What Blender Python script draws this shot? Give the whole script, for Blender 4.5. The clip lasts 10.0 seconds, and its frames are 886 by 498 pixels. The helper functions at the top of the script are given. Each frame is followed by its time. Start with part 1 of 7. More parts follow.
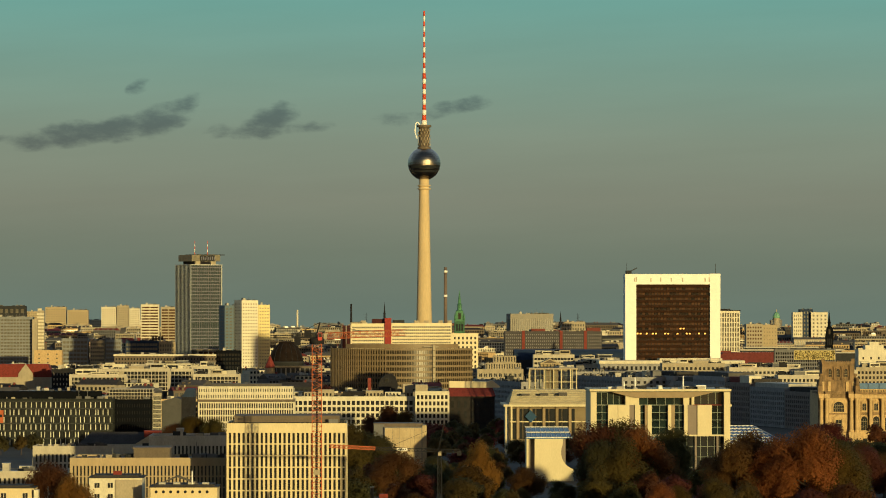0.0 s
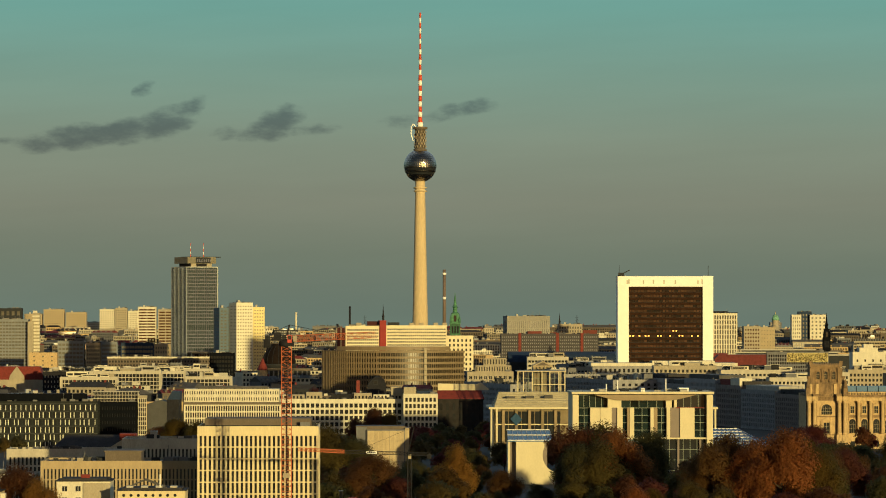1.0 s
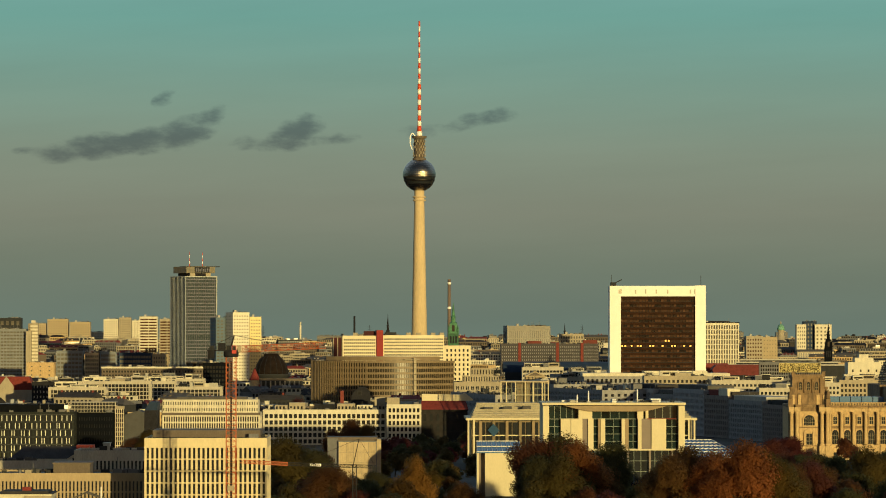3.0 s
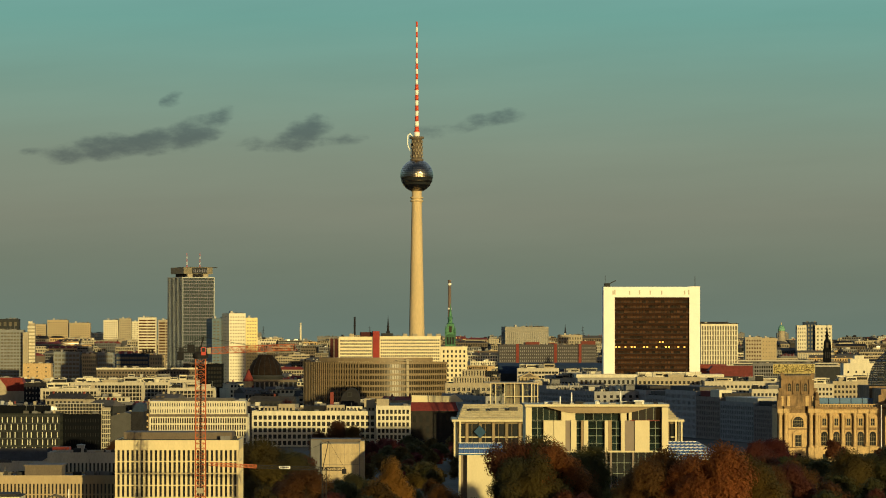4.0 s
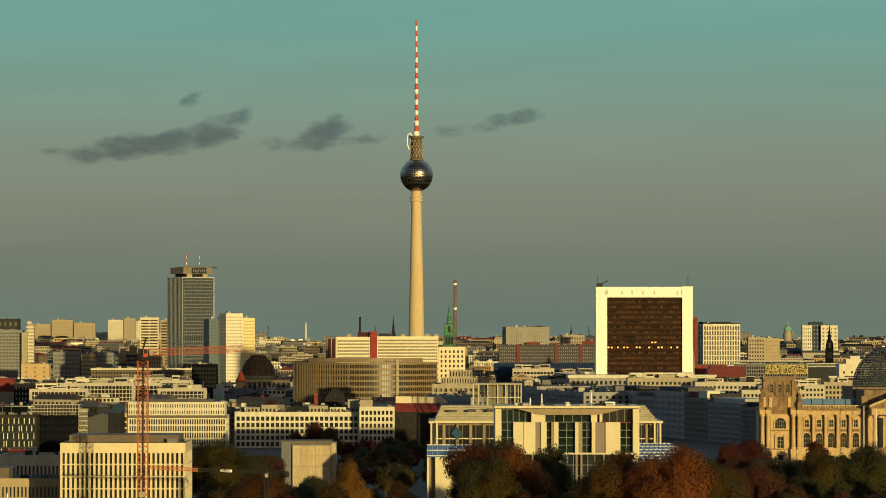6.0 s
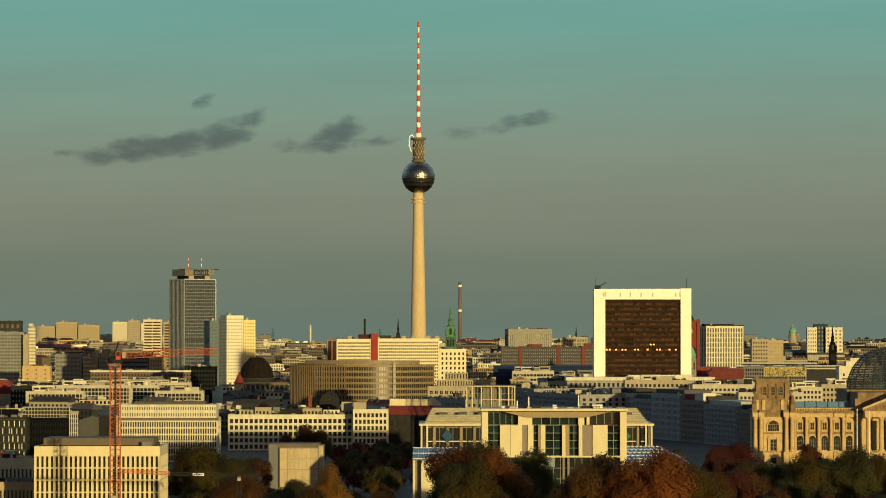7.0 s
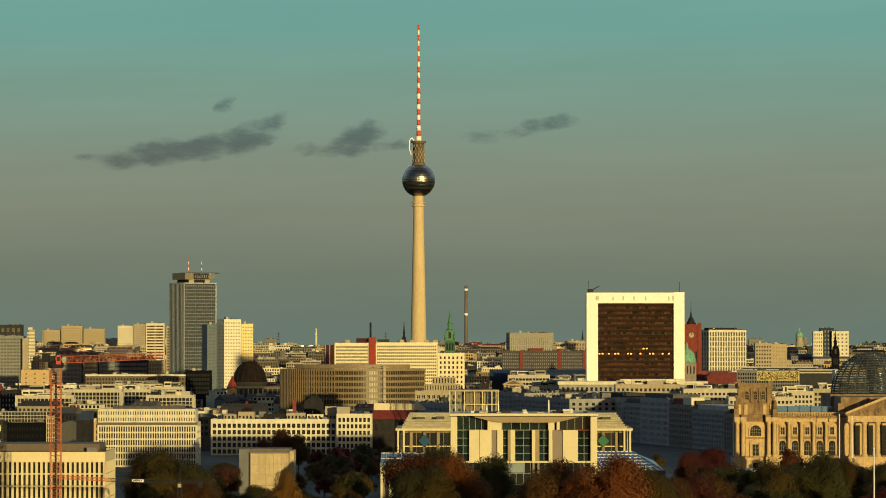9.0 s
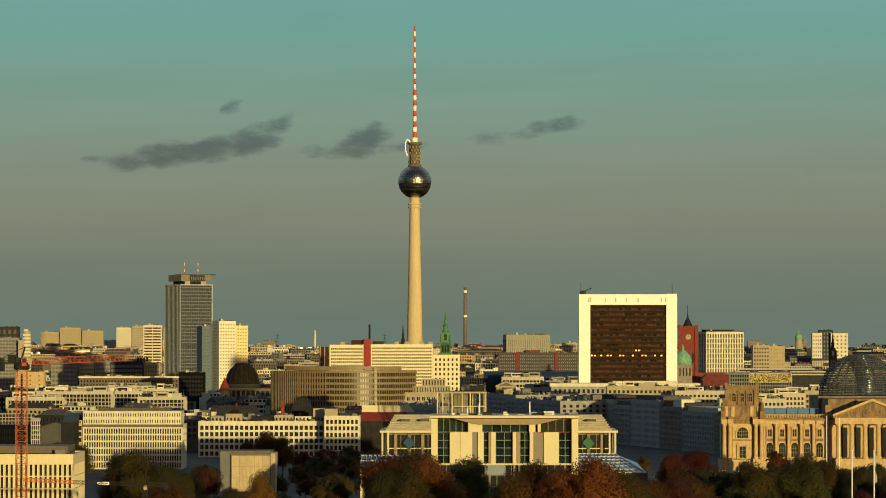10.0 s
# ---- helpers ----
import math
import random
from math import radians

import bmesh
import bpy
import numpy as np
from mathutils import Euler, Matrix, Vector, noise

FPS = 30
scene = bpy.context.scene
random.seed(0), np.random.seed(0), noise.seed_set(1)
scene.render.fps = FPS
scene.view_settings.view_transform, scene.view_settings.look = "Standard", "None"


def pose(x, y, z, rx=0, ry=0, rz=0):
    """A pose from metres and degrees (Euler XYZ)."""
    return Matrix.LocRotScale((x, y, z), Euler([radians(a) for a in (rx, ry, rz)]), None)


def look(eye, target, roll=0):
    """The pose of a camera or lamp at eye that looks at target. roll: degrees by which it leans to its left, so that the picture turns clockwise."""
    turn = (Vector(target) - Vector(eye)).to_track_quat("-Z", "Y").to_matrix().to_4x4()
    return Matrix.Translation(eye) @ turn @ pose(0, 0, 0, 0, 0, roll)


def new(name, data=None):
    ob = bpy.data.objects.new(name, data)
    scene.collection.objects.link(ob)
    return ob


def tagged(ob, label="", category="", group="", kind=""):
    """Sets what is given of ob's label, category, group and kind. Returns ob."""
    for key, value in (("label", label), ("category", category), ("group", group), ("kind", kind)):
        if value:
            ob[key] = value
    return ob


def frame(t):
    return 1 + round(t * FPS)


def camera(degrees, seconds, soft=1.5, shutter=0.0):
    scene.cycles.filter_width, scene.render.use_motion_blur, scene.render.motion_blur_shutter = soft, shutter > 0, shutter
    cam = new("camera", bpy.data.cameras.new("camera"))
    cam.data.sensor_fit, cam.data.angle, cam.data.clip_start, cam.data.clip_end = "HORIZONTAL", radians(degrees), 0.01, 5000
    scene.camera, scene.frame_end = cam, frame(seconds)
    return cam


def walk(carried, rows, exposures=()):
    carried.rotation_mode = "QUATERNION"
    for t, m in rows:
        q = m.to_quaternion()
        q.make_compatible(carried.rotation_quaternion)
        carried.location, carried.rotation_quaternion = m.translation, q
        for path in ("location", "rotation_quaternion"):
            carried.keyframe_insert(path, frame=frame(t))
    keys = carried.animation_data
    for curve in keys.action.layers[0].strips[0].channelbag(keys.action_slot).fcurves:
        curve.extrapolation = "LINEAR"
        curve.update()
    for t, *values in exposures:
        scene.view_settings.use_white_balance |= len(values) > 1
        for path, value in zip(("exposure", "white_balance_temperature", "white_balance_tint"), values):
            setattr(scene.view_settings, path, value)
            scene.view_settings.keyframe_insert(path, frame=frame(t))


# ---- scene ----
cam = camera(14.0, 10.0, soft=1.0)
PATH = [
    (0.0, pose(-50.833, -34.638, 66.226, 91.0433, 0, -1.1134)),
    (0.5, pose(-45.781, -31.115, 66.185, 91.0623, 0, -1.0522)),
    (1.0, pose(-40.716, -27.602, 66.176, 91.0810, 0, -1.0159)),
    (1.5, pose(-35.641, -24.099, 66.197, 91.1094, 0, -0.9549)),
    (2.0, pose(-30.555, -20.605, 66.244, 91.1546, 0, -0.8515)),
    (2.5, pose(-25.462, -17.120, 66.312, 91.2046, 0, -0.7697)),
    (4.0, pose(-10.156, -6.724, 66.607, 91.2449, 0, -0.5808)),
    (4.5, pose(-5.050, -3.278, 66.722, 91.2362, 0, -0.5077)),
    (5.0, pose(0.054, 0.159, 66.840, 91.2374, 0, -0.4279)),
    (5.5, pose(5.154, 3.586, 66.955, 91.2336, 0, -0.3453)),
    (7.0, pose(20.419, 13.811, 67.252, 91.2688, 0, -0.0596)),
    (7.5, pose(25.489, 17.200, 67.321, 91.2840, 0, 0.0380)),
    (8.0, pose(30.547, 20.579, 67.368, 91.2969, 0, 0.1284)),
    (8.5, pose(35.590, 23.949, 67.391, 91.3107, 0, 0.2049)),
    (9.0, pose(40.618, 27.309, 67.384, 91.3281, 0, 0.2736)),
    (9.5, pose(45.628, 30.660, 67.344, 91.3459, 0, 0.3308)),
    (10.0, pose(50.618, 34.001, 67.267, 91.3589, 0, 0.3770)),
]
walk(cam, PATH)
scene.view_settings.exposure = 0.0

# ---- light: low autumn sun behind the camera, to its right ----
SUN_EL, SUN_AZ = radians(3.6), radians(158.5)
sun_dir = Vector((math.sin(SUN_AZ) * math.cos(SUN_EL), math.cos(SUN_AZ) * math.cos(SUN_EL), math.sin(SUN_EL)))
sun_lamp = bpy.data.lights.new("sun", "SUN")
sun_lamp.energy, sun_lamp.angle, sun_lamp.color = 4.75, radians(0.6), (1.0, 0.78, 0.32)
sun = new("sun", sun_lamp)
sun.matrix_world = look(sun_dir * 500, (0, 0, 0))

world = bpy.data.worlds.new("world")
scene.world = world
world.use_nodes = True
wt = world.node_tree
wt.nodes.clear()


def wnode(kind, **values):
    n = wt.nodes.new(kind)
    for k, val in values.items():
        n.inputs[k].default_value = val
    return n


def wmath(op, a, b=None):
    n = wt.nodes.new("ShaderNodeMath")
    n.operation = op
    for i, s in enumerate((a, b)):
        if s is None:
            continue
        if isinstance(s, (int, float)):
            n.inputs[i].default_value = s
        else:
            wt.links.new(s, n.inputs[i])
    return n.outputs[0]


sky = wt.nodes.new("ShaderNodeTexSky")
sky.sky_type, sky.sun_disc = "NISHITA", False
sky.sun_elevation, sky.sun_rotation = SUN_EL, SUN_AZ
sky.air_density, sky.dust_density, sky.ozone_density = 1.0, 1.2, 2.0
coord = wt.nodes.new("ShaderNodeTexCoord")
split = wt.nodes.new("ShaderNodeSeparateXYZ")
wt.links.new(coord.outputs["Generated"], split.inputs[0])
# evening haze opposite the sun, by height: grey-blue at the horizon, a warm band, teal above, dim zenith
ramp = wt.nodes.new("ShaderNodeValToRGB")
stops = ((0.0, (0.318, 0.438, 0.355)), (0.017, (0.36, 0.452, 0.345)), (0.032, (0.465, 0.52, 0.40)), (0.048, (0.475, 0.60, 0.465)),
         (0.064, (0.425, 0.695, 0.56)), (0.086, (0.33, 0.79, 0.685)), (0.25, (0.88, 1.22, 1.45)), (1.0, (0.78, 1.03, 1.35)))
while len(ramp.color_ramp.elements) < len(stops):
    ramp.color_ramp.elements.new(0.5)
for e, (p, c) in zip(ramp.color_ramp.elements, stops):
    e.position, e.color = p, (*c, 1)
wt.links.new(split.outputs["Z"], ramp.inputs[0])
east = wt.nodes.new("ShaderNodeMapRange")
east.interpolation_type = "SMOOTHSTEP"
east.inputs["From Min"].default_value, east.inputs["From Max"].default_value = -0.2, 0.6
east.inputs["To Max"].default_value = 0.9
wt.links.new(split.outputs["Y"], east.inputs["Value"])
haze = wt.nodes.new("ShaderNodeVectorMath")
haze.operation = "SCALE"
haze.inputs["Scale"].default_value = 4.0
wt.links.new(ramp.outputs[0], haze.inputs[0])
thin = wt.nodes.new("ShaderNodeVectorMath")
thin.operation = "SCALE"
thin.inputs["Scale"].default_value = 1.0
wt.links.new(sky.outputs[0], thin.inputs[0])
tint = wt.nodes.new("ShaderNodeMix")
tint.data_type = "RGBA"
wt.links.new(east.outputs[0], tint.inputs["Factor"])
wt.links.new(thin.outputs[0], tint.inputs["A"])
wt.links.new(haze.outputs[0], tint.inputs["B"])
# low dark clouds: soft ellipses in azimuth and height, frayed by noise
ratio_x = wmath("DIVIDE", split.outputs["X"], split.outputs["Y"])
ratio_z = wmath("DIVIDE", split.outputs["Z"], split.outputs["Y"])
cloud_pos = wt.nodes.new("ShaderNodeCombineXYZ")
wt.links.new(wmath("MULTIPLY", ratio_x, 1.0), cloud_pos.inputs[0])
wt.links.new(wmath("MULTIPLY", ratio_z, 2.2), cloud_pos.inputs[1])
fray = wnode("ShaderNodeTexNoise", Scale=125.0, Detail=7.0, Roughness=0.6)
wt.links.new(cloud_pos.outputs[0], fray.inputs["Vector"])
total = None


def cloud(cx, cz, rx, rz, lean, strength):
    global total
    dx = wmath("SUBTRACT", ratio_x, cx)
    dz = wmath("SUBTRACT", wmath("SUBTRACT", ratio_z, cz), wmath("MULTIPLY", dx, lean))
    a, b = wmath("DIVIDE", dx, rx), wmath("DIVIDE", dz, rz)
    r2 = wmath("ADD", wmath("MULTIPLY", a, a), wmath("MULTIPLY", b, b))
    body = wmath("MULTIPLY", wmath("MAXIMUM", wmath("SUBTRACT", 1.0, r2), 0.0), strength)
    total = body if total is None else wmath("MAXIMUM", total, body)


cloud(-0.09295, 0.04805, 0.01137, 0.00338, 0.04, 1.10)
cloud(-0.08356, 0.04993, 0.01464, 0.00444, 0.10, 1.25)
cloud(-0.07103, 0.05134, 0.01551, 0.00444, 0.12, 1.25)
cloud(-0.06006, 0.05369, 0.01206, 0.00529, 0.25, 1.20)
cloud(-0.05427, 0.05682, 0.00689, 0.00359, 0.45, 1.05)
cloud(-0.05114, 0.05870, 0.00465, 0.00296, 0.35, 1.00)
cloud(-0.10235, 0.04867, 0.00586, 0.00148, 0.00, 0.55)
cloud(-0.02827, 0.05369, 0.00896, 0.00529, 0.25, 1.30)
cloud(-0.02608, 0.05619, 0.00482, 0.00359, 0.10, 1.20)
cloud(-0.03344, 0.05149, 0.00827, 0.00338, 0.15, 1.05)
cloud(-0.01731, 0.05212, 0.00792, 0.00211, 0.08, 0.85)
cloud(-0.04174, 0.05102, 0.00655, 0.00254, 0.10, 0.60)
cloud(-0.02326, 0.05243, 0.00689, 0.00254, 0.00, 0.80)
cloud(0.02608, 0.05807, 0.00792, 0.00275, 0.12, 1.00)
cloud(0.02811, 0.05885, 0.00413, 0.00254, 0.10, 0.95)
cloud(0.01997, 0.05729, 0.00517, 0.00254, 0.10, 0.80)
cloud(0.01511, 0.05557, 0.00948, 0.00233, 0.18, 0.65)
cloud(0.00728, 0.05416, 0.00948, 0.00233, 0.00, 0.60)
cloud(-0.06492, 0.06324, 0.00431, 0.00254, 0.30, 0.90)
mask = wt.nodes.new("ShaderNodeMapRange")
mask.inputs["From Min"].default_value, mask.inputs["From Max"].default_value = 0.04, 1.15
ragged = wmath("MULTIPLY", wmath("SUBTRACT", fray.outputs["Fac"], 0.5), wmath("MULTIPLY", wmath("MINIMUM", total, 0.3), 7.0))
wt.links.new(wmath("ADD", wmath("MULTIPLY", total, 0.85), ragged), mask.inputs["Value"])
mask.interpolation_type = "SMOOTHSTEP"
shade = wt.nodes.new("ShaderNodeMix")
shade.data_type, shade.blend_type = "RGBA", "MULTIPLY"
wt.links.new(wmath("MULTIPLY", mask.outputs[0], 0.85), shade.inputs["Factor"])
wt.links.new(tint.outputs["Result"], shade.inputs["A"])
shade.inputs["B"].default_value = (0.42, 0.43, 0.52, 1)
# faint long streaks of high cloud
streak_pos = wt.nodes.new("ShaderNodeCombineXYZ")
wt.links.new(wmath("MULTIPLY", ratio_x, 7.0), streak_pos.inputs[0])
wt.links.new(wmath("MULTIPLY", wmath("SUBTRACT", ratio_z, wmath("MULTIPLY", ratio_x, 0.05)), 60.0), streak_pos.inputs[1])
streaks = wnode("ShaderNodeTexNoise", Scale=1.0, Detail=5.0, Roughness=0.55)
wt.links.new(streak_pos.outputs[0], streaks.inputs["Vector"])
veil = wt.nodes.new("ShaderNodeVectorMath")
veil.operation = "SCALE"
wt.links.new(shade.outputs["Result"], veil.inputs[0])
wt.links.new(wmath("ADD", wmath("MULTIPLY", streaks.outputs["Fac"], 0.22), 0.87), veil.inputs["Scale"])
back = wnode("ShaderNodeBackground", Strength=0.12)
wt.links.new(veil.outputs[0], back.inputs["Color"])
wout = wt.nodes.new("ShaderNodeOutputWorld")
wt.links.new(back.outputs[0], wout.inputs[0])


# ---- materials ----
def material(name, colour, rough=0.8, metal=0.0, vary=0.16, scale=0.35, bump=0.15, streak=0.0, each=0.0, spec=0.25, glow=0.0):
    m = bpy.data.materials.new(name)
    m.use_nodes = True
    t = m.node_tree
    b = t.nodes["Principled BSDF"]
    b.inputs["Roughness"].default_value, b.inputs["Metallic"].default_value = rough, metal
    b.inputs["Specular IOR Level"].default_value = spec
    co = t.nodes.new("ShaderNodeTexCoord")
    mp = t.nodes.new("ShaderNodeMapping")
    t.links.new(co.outputs["Object"], mp.inputs[0])
    if streak:
        mp.inputs["Scale"].default_value = (1.0, 1.0, 1.0 - streak)
    big = t.nodes.new("ShaderNodeTexNoise")
    big.inputs["Scale"].default_value, big.inputs["Detail"].default_value = scale, 3.0
    fine = t.nodes.new("ShaderNodeTexNoise")
    fine.inputs["Scale"].default_value, fine.inputs["Detail"].default_value = scale * 9, 4.0
    t.links.new(mp.outputs[0], big.inputs["Vector"])
    t.links.new(mp.outputs[0], fine.inputs["Vector"])
    add = t.nodes.new("ShaderNodeMath")
    add.operation = "ADD"
    t.links.new(big.outputs["Fac"], add.inputs[0])
    t.links.new(fine.outputs["Fac"], add.inputs[1])
    last = add.outputs[0]
    if each:
        info = t.nodes.new("ShaderNodeObjectInfo")
        mul = t.nodes.new("ShaderNodeMath")
        mul.operation = "MULTIPLY_ADD"
        mul.inputs[1].default_value, mul.inputs[2].default_value = each, -each / 2
        t.links.new(info.outputs["Random"], mul.inputs[0])
        more = t.nodes.new("ShaderNodeMath")
        more.operation = "ADD"
        t.links.new(last, more.inputs[0])
        t.links.new(mul.outputs[0], more.inputs[1])
        last = more.outputs[0]
    mr = t.nodes.new("ShaderNodeMapRange")
    mr.inputs["From Min"].default_value, mr.inputs["From Max"].default_value = 0.6, 1.4
    mr.inputs["To Min"].default_value, mr.inputs["To Max"].default_value = 1 - 2 * vary, 1 + vary
    mr.clamp = False
    t.links.new(last, mr.inputs["Value"])
    mix = t.nodes.new("ShaderNodeMix")
    mix.data_type, mix.blend_type = "RGBA", "MULTIPLY"
    mix.inputs["Factor"].default_value = 1.0
    mix.inputs["A"].default_value = (*colour, 1)
    t.links.new(mr.outputs[0], mix.inputs["B"])
    t.links.new(mix.outputs["Result"], b.inputs["Base Color"])
    if bump:
        bp = t.nodes.new("ShaderNodeBump")
        bp.inputs["Strength"].default_value, bp.inputs["Distance"].default_value = bump, 0.05
        t.links.new(fine.outputs["Fac"], bp.inputs["Height"])
        t.links.new(bp.outputs[0], b.inputs["Normal"])
    if glow:
        b.inputs["Emission Color"].default_value = (*colour, 1)
        b.inputs["Emission Strength"].default_value = glow
    return m


WHITE = material("white_render", (0.60, 0.555, 0.43), 0.8, vary=0.16, streak=0.6)
CREAM = material("cream_render", (0.34, 0.295, 0.215), 0.85, streak=0.6)
CONCRETE = material("pale_concrete", (0.44, 0.40, 0.32), 0.85, streak=0.7)
GREY = material("grey_render", (0.15, 0.15, 0.155), 0.85, streak=0.6)
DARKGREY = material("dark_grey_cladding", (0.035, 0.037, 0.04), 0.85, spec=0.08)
BROWN = material("brown_cladding", (0.125, 0.10, 0.076), 0.8, streak=0.5)
STONE = material("old_sandstone", (0.52, 0.37, 0.19), 0.9, vary=0.18, scale=0.9, bump=0.3, streak=0.5)


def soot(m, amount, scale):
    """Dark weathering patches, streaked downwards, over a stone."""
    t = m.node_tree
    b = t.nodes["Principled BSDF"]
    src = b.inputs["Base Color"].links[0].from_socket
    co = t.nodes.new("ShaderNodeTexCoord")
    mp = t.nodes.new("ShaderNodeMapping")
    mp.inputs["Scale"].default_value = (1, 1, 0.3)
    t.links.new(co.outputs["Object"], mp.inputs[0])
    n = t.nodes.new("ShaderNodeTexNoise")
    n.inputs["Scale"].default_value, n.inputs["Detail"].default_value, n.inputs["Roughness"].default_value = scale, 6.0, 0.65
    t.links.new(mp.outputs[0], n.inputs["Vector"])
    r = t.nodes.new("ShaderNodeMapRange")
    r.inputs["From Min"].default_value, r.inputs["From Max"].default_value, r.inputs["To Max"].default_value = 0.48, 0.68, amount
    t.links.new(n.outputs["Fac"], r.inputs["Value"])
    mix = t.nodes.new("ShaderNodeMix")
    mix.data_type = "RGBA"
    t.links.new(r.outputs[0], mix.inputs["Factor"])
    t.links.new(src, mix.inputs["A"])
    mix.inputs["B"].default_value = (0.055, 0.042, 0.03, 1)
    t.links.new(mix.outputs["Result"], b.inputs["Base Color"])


soot(STONE, 0.35, 1.3)
# sooty stone; also the shade colour of the strips behind the columns
STONE_DARK = material("sooty_and_shade_sandstone", (0.255, 0.17, 0.092), 0.9, vary=0.3, scale=0.5, bump=0.4, streak=0.5)
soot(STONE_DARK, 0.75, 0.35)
FRAME_STONE = material("weathered_window_frame", (0.27, 0.23, 0.15), 0.8, vary=0.15)
BRICK = material("red_brick", (0.185, 0.042, 0.032), 0.9, vary=0.22)
TANWALL = material("plain_tan_render", (0.36, 0.29, 0.185), 0.85, vary=0.12, scale=0.2)
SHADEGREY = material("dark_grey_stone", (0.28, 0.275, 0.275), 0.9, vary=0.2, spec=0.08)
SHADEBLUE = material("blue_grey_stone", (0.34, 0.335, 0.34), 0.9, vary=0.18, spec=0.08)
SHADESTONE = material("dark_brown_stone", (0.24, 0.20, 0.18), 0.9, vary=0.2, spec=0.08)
REDPAINT = material("red_paint", (0.42, 0.055, 0.04), 0.6)
ROOF_RED = material("red_roof_tiles", (0.175, 0.03, 0.024), 0.85, vary=0.25, scale=0.8)
ROOF_DARK = material("dark_roofing", (0.045, 0.042, 0.042), 0.85, vary=0.25, spec=0.12)
ROOF_GREY = material("grey_roofing_felt", (0.085, 0.08, 0.075), 0.85, vary=0.22)
ROOF_PALE = material("pale_roof_sheet", (0.40, 0.375, 0.32), 0.7, vary=0.15)
ROOF_BLUE = material("blue_sheet_roof", (0.02, 0.036, 0.072), 0.7, vary=0.15, spec=0.12)
COPPER = material("green_copper", (0.16, 0.36, 0.25), 0.65, vary=0.3, scale=0.6)
SLATE = material("dark_slate", (0.022, 0.022, 0.026), 0.85, vary=0.25, spec=0.08)
GLASS = material("dark_window_glass", (0.022, 0.024, 0.026), 0.12, vary=0.2, bump=0.0, each=0.5, spec=0.5)
FARPANE = material("pale_far_window", (0.105, 0.092, 0.068), 0.35, vary=0.3, scale=0.25, bump=0.0, each=0.4, spec=0.4)
GLASS_BROWN = material("bronzed_window_glass", (0.040, 0.018, 0.009), 0.2, vary=0.35, bump=0.0, each=1.4, spec=0.2)
GLASS_TEAL = material("teal_window_glass", (0.012, 0.022, 0.022), 0.08, vary=0.3, bump=0.0, each=0.9, spec=0.5)
DARKFRAME = material("dark_window_bars", (0.045, 0.036, 0.026), 0.8, spec=0.1)
FRAME = material("pale_window_frame", (0.60, 0.57, 0.50), 0.6)
STEEL = material("brushed_steel", (0.36, 0.35, 0.33), 0.28, metal=1.0, vary=0.2, bump=0.05)
ALU = material("grey_aluminium", (0.42, 0.42, 0.41), 0.45, metal=0.6)
CRANE = material("orange_crane_paint", (0.40, 0.095, 0.028), 0.6, vary=0.15)
MAST_RED = material("mast_red_paint", (0.55, 0.07, 0.03), 0.5, vary=0.1)
MAST_WHITE = material("mast_white_paint", (0.80, 0.78, 0.74), 0.5, vary=0.08)
BARK = material("bark", (0.085, 0.06, 0.042), 0.95, vary=0.3, scale=2.0, bump=0.6)
LIT = material("lit_window", (1.0, 0.50, 0.11), 0.4, bump=0.0, vary=0.1, each=0.5, glow=0.85)
GROUND = material("city_ground", (0.045, 0.042, 0.037), 0.95, vary=0.3, scale=0.03)


# ---- small building kit ----
def part(name, bm, mats, parent=None, label=""):
    me = bpy.data.meshes.new(name)
    bm.normal_update()
    bm.to_mesh(me)
    bm.free()
    for m in mats if isinstance(mats, (list, tuple)) else (mats,):
        me.materials.append(m)
    ob = new(name, me)
    ob.parent = parent
    return tagged(ob, label)


def thing(name, m, label, category, group="", kind=""):
    ob = new(name)
    ob.empty_display_size = 1.0
    ob.matrix_world = m
    return tagged(ob, label, category, group, kind)


def quad(bm, a, b, c, d, mi=0):
    f = bm.faces.new([bm.verts.new(p) for p in (a, b, c, d)])
    f.material_index = mi
    return f


def box(bm, x0, x1, y0, y1, z0, z1, mi=0):
    v = [bm.verts.new(p) for p in ((x0, y0, z0), (x1, y0, z0), (x1, y1, z0), (x0, y1, z0), (x0, y0, z1), (x1, y0, z1), (x1, y1, z1), (x0, y1, z1))]
    for i in ((3, 2, 1, 0), (4, 5, 6, 7), (0, 1, 5, 4), (1, 2, 6, 5), (2, 3, 7, 6), (3, 0, 4, 7)):
        bm.faces.new([v[k] for k in i]).material_index = mi


def bx(*a):
    bm = bmesh.new()
    box(bm, *a)
    return bm


def lathe(bm, profile, n=24, mi=0, a0=0.0, a1=2 * math.pi, smooth=True):
    """A body turned about z from (radius, height) pairs."""
    closed = a1 - a0 > 6.28
    rings = []
    for r, z in profile:
        rings.append([bm.verts.new((r * math.cos(a0 + (a1 - a0) * i / n), r * math.sin(a0 + (a1 - a0) * i / n), z)) for i in range(n if closed else n + 1)])
    for lo, hi in zip(rings, rings[1:]):
        for i in range(n):
            j = (i + 1) % len(lo)
            f = bm.faces.new((lo[i], lo[j], hi[j], hi[i]))
            f.smooth, f.material_index = smooth, mi
    if closed:
        bm.faces.new(rings[-1])
        bm.faces.new(rings[0][::-1])


